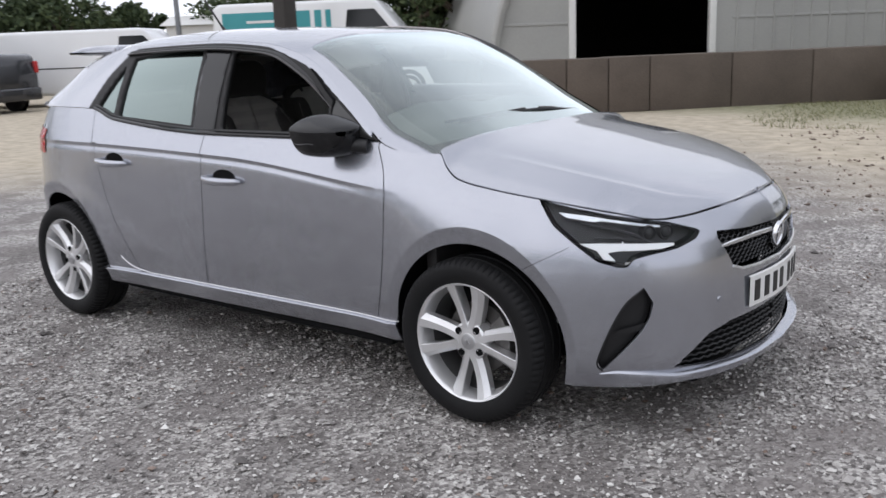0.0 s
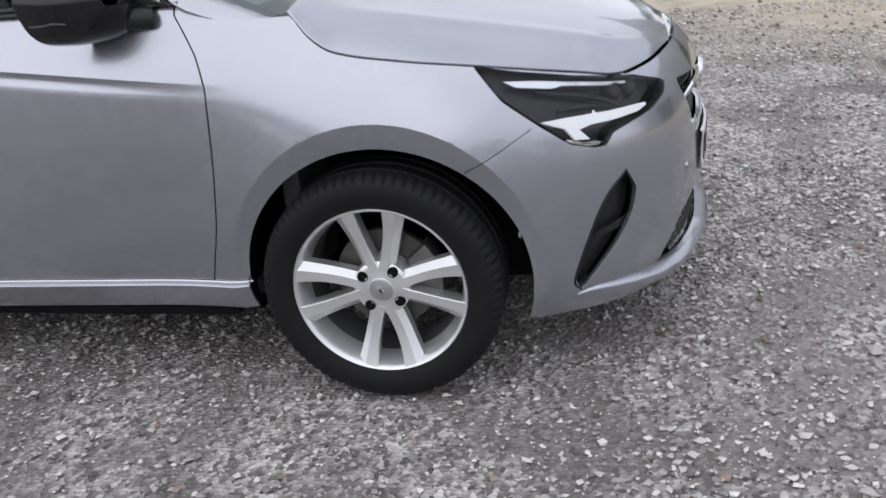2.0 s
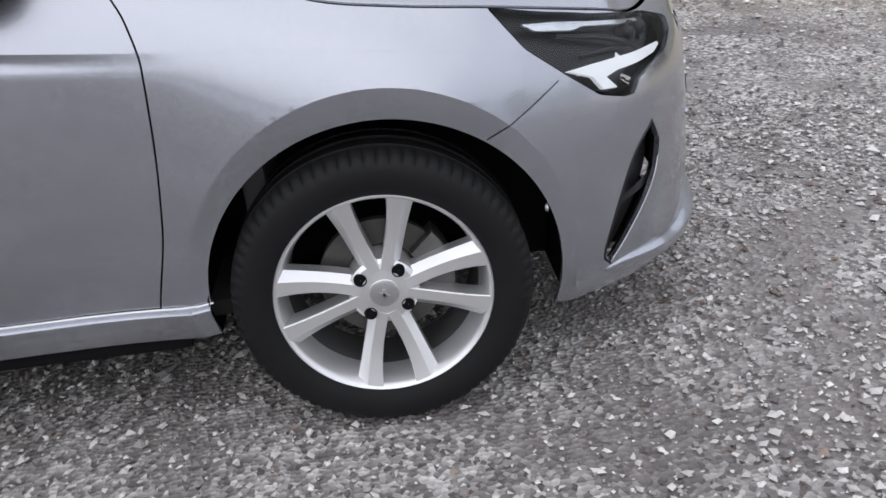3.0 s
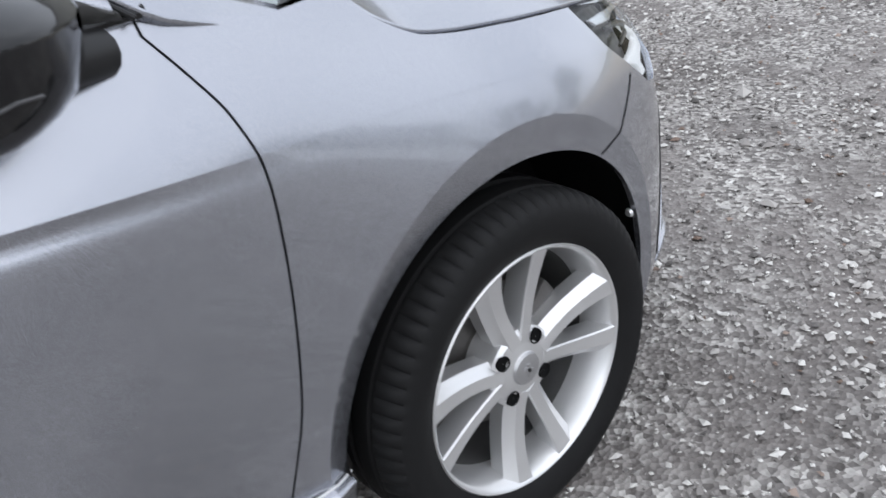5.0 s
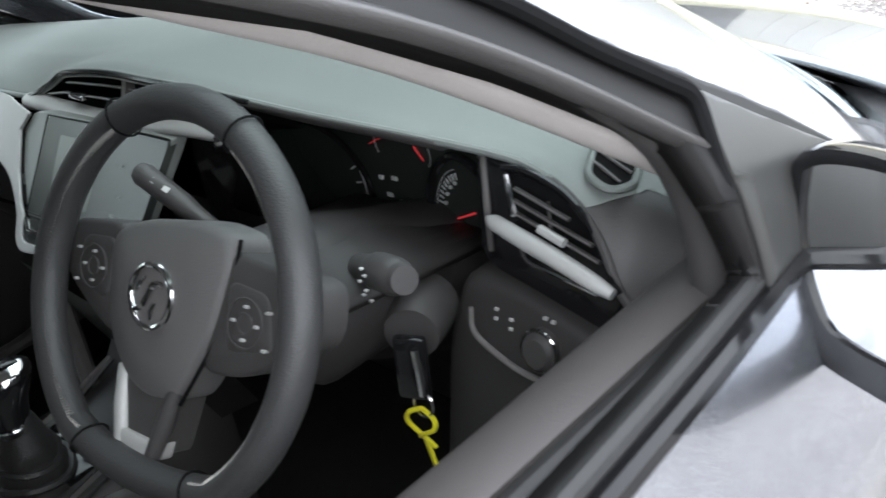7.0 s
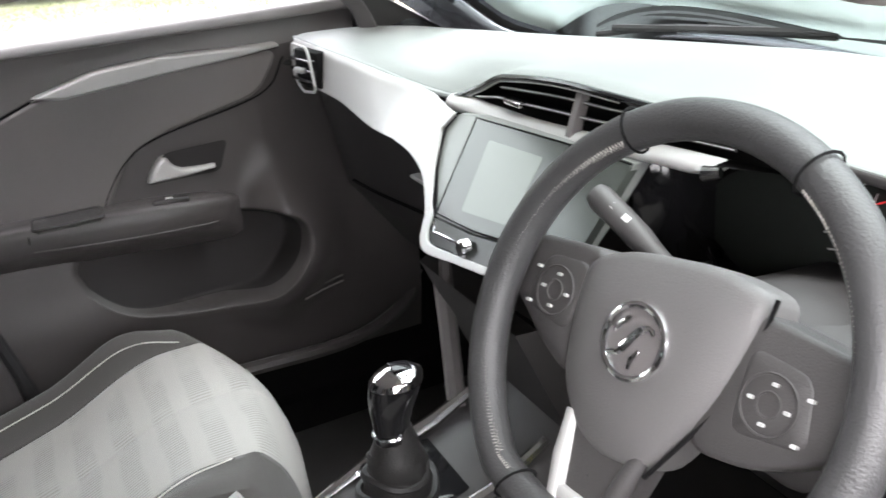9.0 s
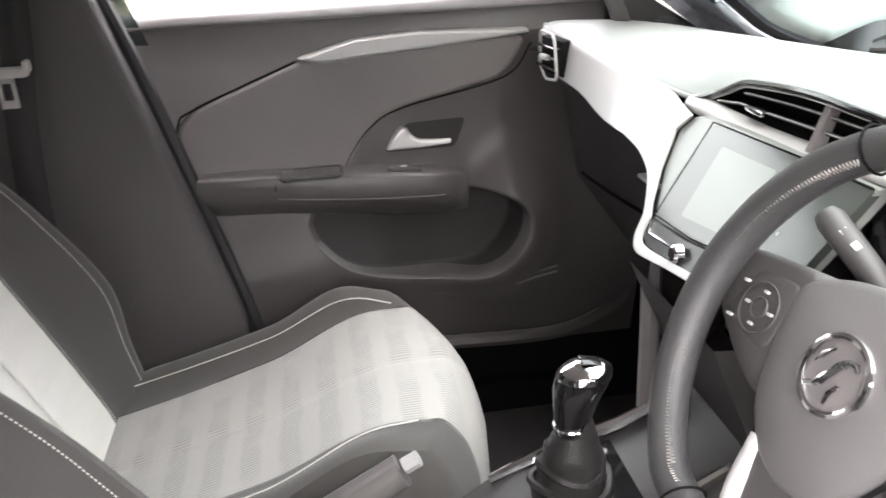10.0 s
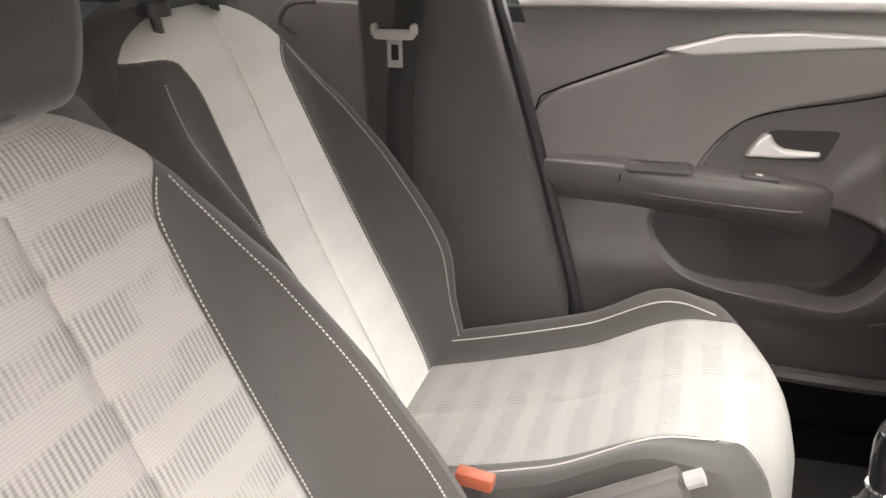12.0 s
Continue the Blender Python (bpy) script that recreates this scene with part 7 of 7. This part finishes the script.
# driver's end: black panel, vent, white bar
blk = slab(round_poly([(-.478, 1.030), (-.53, 1.024), (-.575, 1.014), (-.600, .996), (-.618, .965), (-.634, .935), (-.604, .886), (-.53, .905), (-.485, .915), (-.468, .93)], .008), -.618, -.58, "yz", .003)
part("driver_fascia", blk, BLACK_GLOSS, dash, "gloss black driver side panel", angle=60)
dv = part("side_vent", slab(round_poly([(-.520, 1.020), (-.56, 1.014), (-.592, .996), (-.608, .972), (-.614, .958), (-.520, .980)], .006), -.6195, -.60, "yz", 0), GAP, dash, "driver side air vent", angle=0)
for (y0, z0), (y1, z1) in (((-.527, 1.010), (-.585, .996)), ((-.525, .998), (-.606, .978)), ((-.525, .986), (-.612, .964))):
    part("slat", tube([(-.626, y0, z0), (-.630, y1, z1)], .0021, 8), PLASTIC_DARK, dv)
    part("slat_edge", tube([(-.6282, y0, z0 + .0008), (-.6322, y1, z1 + .0008)], .0007, 5), PLASTIC_MID, dv)
part("slat_post", tube([(-.627, -.562, 1.006), (-.629, -.564, .972)], .0016, 6), PLASTIC_DARK, dv)
part("tab", tube([(-.634, -.556, .983), (-.635, -.582, .976)], .0042, 8), TRIM_SILVER, dv, "silver vent tab")
wb = cat([(-.632, -.496, .977), (-.637, -.53, .972), (-.641, -.58, .962), (-.643, -.632, .947)], 6)
part("white_bar", tube(wb, np.interp(np.linspace(0, 1, len(wb)), [0, .08, .5, .9, 1], [.003, .0075, .0085, .0075, .005]), 12), TRIM_SILVER, dash, "pale silver vent bar", angle=60)
part("vent_outline", tube([(-.625, -.517, 1.021), (-.627, -.524, .984)], [.0022, .0032], 6), CHROME, dash, "thin bright outline")
part("vent_outline", tube(cat([(-.622, -.520, .960), (-.622, -.523, .948), (-.622, -.530, .937), (-.622, -.560, .932), (-.622, -.602, .926)], 4), .0018, 6), CHROME, dash)
part("vent_outline", tube(cat([(-.621, -.510, 1.024), (-.621, -.535, 1.026), (-.624, -.575, 1.016), (-.628, -.602, .996), (-.632, -.620, .965), (-.636, -.634, .945)], 5), .003, 6), BLACK_GLOSS, dash)
c = np.array((-.566, -.590, 1.0215))
tilt = lambda a, b, up=0.0: (c[0] + a, c[1] + b, c[2] + .10 * a + .28 * b + up)
rimp = [tilt(a, b, .0035) for a, b in round_poly([(-.040, -.018), (-.036, .006), (.010, .028), (.028, .018), (.030, -.006), (-.020, -.028)], .010)]
dm = part("demist_vent", ring(rimp, .0034, 8), DASH_SOFT, dash, "small demister vent")
part("demist_dark", (np.array(rimp) + np.array((0, 0, .0012)), [tuple(range(len(rimp)))]), GAP, dm, angle=0)
for a in (-.024, -.008, .008, .020):
    part("slat", tube([tilt(a - .004, -.020 if a < .01 else -.010, .0065), tilt(a + .004, .010 if a < -.01 else .020, .0065)], .0014, 6), PLASTIC_MID, dm)
# lower driver panel with light switch
def leaned(geo):
    """Leans the lower panel out towards the driver's knees."""
    V = np.array(geo[0], float)[:, :3]
    V[:, 0] += .036 + (V[:, 2] - .90) * .24
    return V, geo[1]


lp = slab(round_poly([(-.455, .912), (-.53, .905), (-.60, .888), (-.625, .872), (-.64, .76), (-.62, .66), (-.44, .66), (-.435, .84)], .02), -.668, -.60, "yz", .008)
ldp = part("lower_driver_panel", leaned(lp), mat("dark_knee_plastic", (.038, .036, .036), .5, 0, .1, 9, .25, 800), dash, "dark lower driver panel", angle=50)
part("panel_lip", leaned(tube(cat([(-.669, -.466, .878), (-.671, -.470, .860), (-.672, -.485, .850), (-.672, -.525, .838), (-.670, -.555, .834)], 5), .0028, 8)), PLASTIC_MID, ldp)
part("light_switch", leaned(move(spun([(.0005, -.014), (.013, -.014), (.017, -.010), (.018, .0)], 28), pose(-.668, -.553, .866, 0, 0, -90))), PLASTIC_DARK, ldp, "round light switch")
part("switch_ring", leaned(ring([(-.676, -.553 + .0185 * math.cos(a), .866 + .0185 * math.sin(a)) for a in np.linspace(0, 2 * math.pi, 28, endpoint=False)], .0018, 6)), CHROME, ldp)
for y, z in ((-.497, .885), (-.497, .876), (-.515, .880), (-.515, .871), (-.553, .893), (-.562, .892)):
    part("switch_mark", leaned(box(-.670, -.6675, y - .002, y + .002, z - .0012, z + .0012, 0)), WHITE_MARK, ldp)
part("panel_slot", leaned(box(-.672, -.66, -.60, -.50, .755, .765, .002)), GAP, ldp)
part("knee_panel", fascia(-.45, .12, [(k(.19), k(.06)), (k(.28), k(.08)), (k(.42), k(.20)), (k(.60), k(.35))]), LOW_DASH, dash, "dark panel under the steering column", angle=60)

# ---- instrument cluster
clu = part("instrument_display", slab(round_poly([(-.045, .90), (-.06, 1.03), (-.20, 1.045), (-.36, 1.035), (-.435, 1.0), (-.435, .86), (-.36, .845), (-.12, .86)], .03), -.565, -.545, "yz", .004), SCREEN, car, "dark instrument cluster with red needles")
hoodg = []
for y in np.linspace(-.10, -.45, 24):
    hoodg.append([(float(ed_x(y)) - .006, y, float(ed_z(y)) - .006), (float(ed_x(y)) + .004, y, float(ed_z(y)) - .016), (-.60, y, float(ed_z(y)) - .020), (-.55, y, float(ed_z(y)) - .022)])
part("cluster_hood", grid(np.array(hoodg)), PLASTIC_DARK, clu, "dark cluster hood", solid=.006)
cheek = lambda y, s: grid(np.array([[(-.655, y, 1.05), (-.55, y + s, 1.045)], [(-.665, y, .96), (-.55, y + s, .95)], [(-.66, y, .87), (-.55, y + s, .86)]]))
part("cluster_cheek", grid(np.array([[(-.622, -.488, 1.028), (-.612, -.474, 1.03), (-.56, -.448, 1.03)], [(-.624, -.488, .98), (-.614, -.474, .98), (-.56, -.448, .975)], [(-.622, -.484, .935), (-.612, -.470, .93), (-.56, -.448, .92)]])), PLASTIC_MID, clu, solid=.004)
part("cluster_cheek", cheek(-.055, -.012), BLACK_GLOSS, clu, solid=.012)


def arc(yc, zc, ry, rz, a0, a1, n, r=.0011, m=WHITE_MARK):
    """A printed arc of a dial with its tick marks."""
    e = lambda a, s, x=-.5665: (x, yc + s * ry * math.cos(a), zc + s * rz * math.sin(a))
    d = part("dial_ring", tube([e(a, 1.0) for a in np.linspace(radians(a0), radians(a1), 30)], r, 5), m, clu)
    for a in np.linspace(radians(a0), radians(a1), n) if n else ():
        part("tick", tube([e(a, .80), e(a, .93)], .0010, 4), WHITE_MARK, d)
    return d


def needle(p0, p1, r):
    part("needle", tube([(-.568, *p0), (-.5685, *p1)], [r, r * .6], 6), RED_GLOW, clu, "red needle")


arc(-.402, .922, .040, .056, 78, -22, 14, .0004)
part("dial_bezel", ring([(-.571, -.405 + .0475 * math.cos(a), .921 + .074 * math.sin(a)) for a in np.linspace(0, 2 * math.pi, 48, endpoint=False)], .0045, 8), BLACK_GLOSS, clu, "black dial bezel")
part("dial_bezel", ring([(-.571, -.165 + .100 * math.cos(a), .912 + .082 * math.sin(a)) for a in np.linspace(0, 2 * math.pi, 48, endpoint=False)], .0035, 8), BLACK_GLOSS, clu, "black dial bezel")
needle((-.417, .934), (-.368, .911), .0013)
arc(-.180, .915, .068, .075, 150, 215, 5, .0008)
needle((-.296, .997), (-.270, .984), .0008)
needle((-.341, .993), (-.354, .979), .0011)
arc(-.340, .985, .022, .022, 150, 215, 0, .0005)
arc(-.300, .988, .022, .022, -35, 30, 0, .0005)
arc(-.272, .988, .020, .020, 20, 70, 4, .0004)
part("cluster_bezel", tube(cat([(-.60, -.045, .965), (-.60, -.030, .925), (-.60, -.040, .890), (-.60, -.075, .858)], 6), .0025, 6), CHROME, clu, "bright cluster bezel")
for y, z, w in ((-.278, .945, .003), (-.288, .926, .004), (-.308, .921, .004), (-.328, .913, .007), (-.278, .907, .011), (-.300, .948, .004)):
    part("readout", box(-.5675, -.5655, y - w, y + w, z - .0022, z + .0022, 0), WHITE_MARK, clu)
for a in np.linspace(radians(70), radians(-15), 6):
    part("readout", box(-.5675, -.5655, -.402 + .028 * math.cos(a) - .0016, -.402 + .028 * math.cos(a) + .0016, .922 + .042 * math.sin(a) - .0016, .922 + .042 * math.sin(a) + .0016, 0), WHITE_MARK, clu)
part("readout", box(-.5675, -.5655, -.406, -.398, .883, .889, 0), RED_GLOW, clu)

# ---- steering column, stalks, key
col = part("steering_column", tube(cat([(-.80, -.345, .945), (-.74, -.345, .915), (-.66, -.35, .88), (-.58, -.35, .85)], 5), np.interp(np.linspace(0, 1, 16), [0, .3, 1], [.052, .070, .085]), 20), LOW_DASH, car, "dark steering column shroud", angle=60)
part("column_top", grid(np.array([[(-.80, y, .985 - 3.5 * (y + .345) ** 2), (-.68, y, .965 - 3 * (y + .345) ** 2), (-.57, y, .92)] for y in np.linspace(-.45, -.24, 14)])), LOW_DASH, col, solid=.01)
part("column_shroud", box(-.80, -.60, -.43, -.26, .85, .93, .03, 3), LOW_DASH, col)
st = part("indicator_stalk", tube(cat([(-.742, -.285, .925), (-.753, -.230, .958), (-.765, -.18, .991), (-.772, -.146, 1.011)], 5), np.interp(np.linspace(0, 1, 16), [0, .45, .52, .95, 1], [.008, .0095, .0122, .0130, .010]), 14), PLASTIC_DARK, col, "dark indicator stalk")
for i, t in enumerate((.45, .62, .8)):
    p = np.array((-.756, -.224, .968)) * (1 - t) + np.array((-.772, -.146, 1.011)) * t
    part("stalk_mark", move(box(-.003, .003, -.0035, .0035, 0, .0010, 0), Matrix.Translation(p + np.array((-.0062, 0, .0106))) @ pose(0, 0, 0, 35, -30, 0)), WHITE_MARK, st)
ws = part("wiper_stalk", tube(cat([(-.725, -.425, .955), (-.735, -.455, .966), (-.745, -.485, .976), (-.752, -.512, .982)], 5), np.interp(np.linspace(0, 1, 16), [0, .4, .45, .9, 1], [.012, .013, .016, .016, .012]), 14), PLASTIC_DARK, col, "dark wiper stalk")
part("stalk_end", tube([(-.747, -.495, .978), (-.754, -.518, .984)], [.0158, .0120], 14), PLASTIC_DARK, ws, "grey stalk end")
for i in range(6):
    a = np.linspace(.4, 2.6, 6)[i]
    part("stalk_mark", box(-.756 - .006 * math.sin(a), -.753 - .006 * math.sin(a), -.470 - .006 * (i % 2), -.467 - .006 * (i % 2), .966 + .016 * math.cos(a), .9675 + .016 * math.cos(a), 0), WHITE_MARK, ws)
part("ignition_barrel", tube([(-.66, -.425, .882), (-.69, -.445, .884), (-.708, -.456, .884)], [.034, .030, .026], 20), PLASTIC_DARK, col, "grey ignition barrel")
key = thing("car_key", (-.715, -.464, .80), "black and chrome car key with a yellow tie in the ignition", "key")
kb = move(box(-.006, .006, -.016, .016, -.052, .012, .005), pose(-.722, -.468, .882, 0, 6, 25))
part("key_body", kb, BLACK_GLOSS, key, "black key fob")
part("key_edge", tube([(-.726, -.478, .886), (-.728, -.482, .86), (-.727, -.480, .838)], .004, 8), CHROME, key, "chrome key edge")
part("key_ring", ring([(-.727 + .003 * math.sin(a), -.478 + .012 * math.cos(a), .826 + .012 * math.sin(a)) for a in np.linspace(0, 2 * math.pi, 18, endpoint=False)], .0016, 6), CHROME, key)
loop = [(-.730, -.478, .824), (-.736, -.466, .818), (-.736, -.462, .806), (-.733, -.470, .796), (-.730, -.482, .786), (-.728, -.486, .780)]
part("tag_loop", tube(cat(loop, 6), .0024, 6), YELLOW, key, "yellow cable tie loop")
loop2 = [(-.730, -.478, .824), (-.728, -.490, .815), (-.730, -.490, .804), (-.733, -.476, .794), (-.731, -.470, .788)]
part("tag_loop", tube(cat(loop2, 6), .0024, 6), YELLOW, key)
tail = cat([(-.731, -.474, .794), (-.733, -.484, .775), (-.738, -.500, .735), (-.742, -.512, .695)], 6)
part("tag_tail", grid(np.array([[(p[0], p[1] - .0025 - .002 * (i / 18), p[2]), (p[0] - .001, p[1] + .0025 + .002 * (i / 18), p[2])] for i, p in enumerate(tail)])), YELLOW, key, "yellow strip", solid=.0015)

# ---- steering wheel; local frame: h to the left, v up the wheel, n towards the driver
SWC = np.array((-.882, -.343, .980))
SN, SH_, SV = np.array((-.874, -.123, .469)), np.array((-.139, .990, 0)), np.array((.465, .065, .883))
sw = lambda h, v, n=0.0: SWC + SH_ * h + SV * v + SN * n


def rim_pt(a):
    h, v = -.014 + .159 * math.cos(a), .163 * math.sin(a)
    if v < -.130:
        v = -.130 + (v + .130) * .45
    return h, v


A = np.linspace(0, 2 * math.pi, 96, endpoint=False)
wheel_ob = part("steering_wheel", ring([sw(*rim_pt(a), .0) for a in A], [.0150 + .002 * max(0, abs(math.cos(a)) - .6) for a in A], 16), LEATHER, car, "black leather steering wheel with a round badge", angle=70)
for a in (radians(62), radians(118), radians(-63), radians(-117)):
    h, v = rim_pt(a)
    part("leather_join", ring([sw(h, v) + .0172 * (math.cos(b) * (SH_ * math.cos(a) + SV * math.sin(a)) + math.sin(b) * SN) for b in np.linspace(0, 2 * math.pi, 16, endpoint=False)], .0011, 5), GAP, wheel_ob)
for s0, s1 in ((radians(12), radians(60)), (radians(120), radians(168)), (radians(195), radians(240)), (radians(-60), radians(-15))):
    pts = []
    for i, a in enumerate(np.linspace(s0, s1, 90)):
        h, v = rim_pt(a)
        d = SH_ * math.cos(a) + SV * math.sin(a)
        pts.append(sw(h, v) - d * (.0128 - .0026 * (i % 2)) + SN * (.0062 + .0050 * (i % 2)))
    part("stitching", tube(pts, .0008, 4), STITCH, wheel_ob, "pale cross stitching")


def wheel_plate(outline, n0, n1, bev=.0):
    q = np.asarray(outline)
    c = q.mean(0)
    rows = []
    for sc, n in ((1.0, n0), (1.0, n1 - bev), (.97, n1 - bev * .35), (.90, n1), (.5, n1 + bev * .35), (.02, n1 + bev * .4)):
        rows.append([sw(*(c + (p - c) * sc), n) for p in q])
    return grid(np.array(rows), close=True)


pad = round_poly([(.076, .046), (.036, .062), (-.040, .072), (-.082, .066), (-.081, .035), (-.069, -.018), (-.036, -.080), (0, -.089), (.032, -.079), (.061, -.050), (.072, -.005)], .022, 4)
part("airbag_pad", wheel_plate(pad, -.05, -.008, .012), PAD_GREY, wheel_ob, "dark grey airbag pad", angle=70)
for sg in (1, -1):
    ch, cv = (.094, .010) if sg > 0 else (-.106, .003)
    arm = round_poly([(sg * .06, .055), (-.012 + sg * .158, .046), (-.012 + sg * .162, .0), (ch, cv - .045), (sg * .055, -.05)], .018, 4)
    if sg < 0:
        arm = arm[::-1]
    part("spoke", wheel_plate(arm, -.05, -.014, .006), PLASTIC_DARK, wheel_ob, angle=60)
    pod = round_poly([(ch - sg * .026, cv + .030), (ch + sg * .022, cv + .026), (ch + sg * .032, cv - .018), (ch - sg * .022, cv - .028)], .012, 4)
    if sg < 0:
        pod = pod[::-1]
    bp = part("button_pod", wheel_plate(pod, -.03, -.011, .003), PLASTIC_DARK, wheel_ob, "black button pod", angle=60)
    for r in (.0195, .008):
        part("button_ring", ring([sw(ch + r * math.cos(a), cv + r * math.sin(a), -.0085) for a in np.linspace(0, 2 * math.pi, 24, endpoint=False)], .0009, 5), PLASTIC_DARK, bp)
    for h, v in ((ch, cv + .013), (ch, cv - .013), (ch - .013, cv), (ch + .013, cv), (ch + sg * .024, cv + .013), (ch + sg * .024, cv - .016)):
        part("button_mark", wheel_plate(round_poly([(h - .002, v - .0011), (h + .002, v - .0011), (h + .002, v + .0011), (h - .002, v + .0011)], .0004, 1), -.012, -.0075, 0), WHITE_MARK, bp, angle=0)
low = round_poly([(.040, -.070), (.027, -.135), (-.016, -.135), (-.030, -.070)], .008, 3)
part("lower_spoke", wheel_plate(low, -.05, -.012, .004), PLASTIC_DARK, wheel_ob, angle=60)
for sg in (1, -1):
    part("silver_leg", tube([sw(.005 + sg * .035, -.066, -.016), sw(.005 + sg * .029, -.10, -.013), sw(.005 + sg * .021, -.132, -.010)], [.007, .0085, .007], 10), TRIM_SILVER if sg > 0 else PLASTIC_DARK, wheel_ob, "lower spoke trim", angle=60)
part("silver_foot", wheel_plate(round_poly([(.032, -.118), (.028, -.138), (-.016, -.138), (-.020, -.118)], .005, 3), -.03, -.006, .003), TRIM_SILVER, wheel_ob, angle=60)
bd = part("wheel_badge", ring([sw(.0262 * math.cos(a), .002 + .0262 * math.sin(a), -.002) for a in np.linspace(0, 2 * math.pi, 36, endpoint=False)], .003, 8), CHROME, wheel_ob, "round chrome badge")
part("badge_disc", wheel_plate([(.0248 * math.cos(a), .002 + .0248 * math.sin(a)) for a in np.linspace(0, 2 * math.pi, 30, endpoint=False)], -.015, -.003, .001), PLASTIC_MID, bd)
wing_line = [sw(h, v + .002, .0005) for h, v in ((.017, -.014), (.008, -.010), (.002, -.001), (-.004, .009), (-.012, .013), (-.017, .010))]
part("badge_shape", tube(cat(wing_line, 4), np.interp(np.linspace(0, 1, 21), [0, .3, .7, 1], [.0016, .0034, .0030, .0014]), 8), CHROME, bd)
for (h0, v0), (h1, v1), r in (((.018, .002), (.008, .016), .0022), ((-.008, -.004), (-.004, -.019), .0026)):
    part("badge_shape", tube([sw(h0, v0 + .002, -.001), sw((h0 + h1) / 2 + .001, (v0 + v1) / 2 + .002, -.0002), sw(h1, v1 + .002, -.001)], [r * .6, r, r * .5], 8), CHROME, bd)
part("pad_line", tube([sw(-.084, .064, -.015), sw(-.083, .035, -.015), sw(-.071, -.018, -.015), sw(-.037, -.082, -.015)], .0018, 5), GAP, wheel_ob)
both("sun_visor", grid(np.array([[(-.872, -.57, 1.234), (-.868, -.50, 1.232), (-.885, -.30, 1.252), (-.90, -.12, 1.268)], [(-.93, -.565, 1.272), (-.93, -.50, 1.278), (-.94, -.30, 1.292), (-.95, -.12, 1.30)], [(-.99, -.55, 1.318), (-.99, -.50, 1.322), (-1.0, -.30, 1.335), (-1.0, -.12, 1.342)]])), HEADLINER, car, "pale sun visor", solid=.012)
part("interior_mirror", slab(round_poly([(-.12, 1.26), (-.12, 1.32), (.12, 1.32), (.12, 1.26)], .025), -.775, -.745, "yz", .008), BLACK_TRIM, car, "black rear-view mirror")
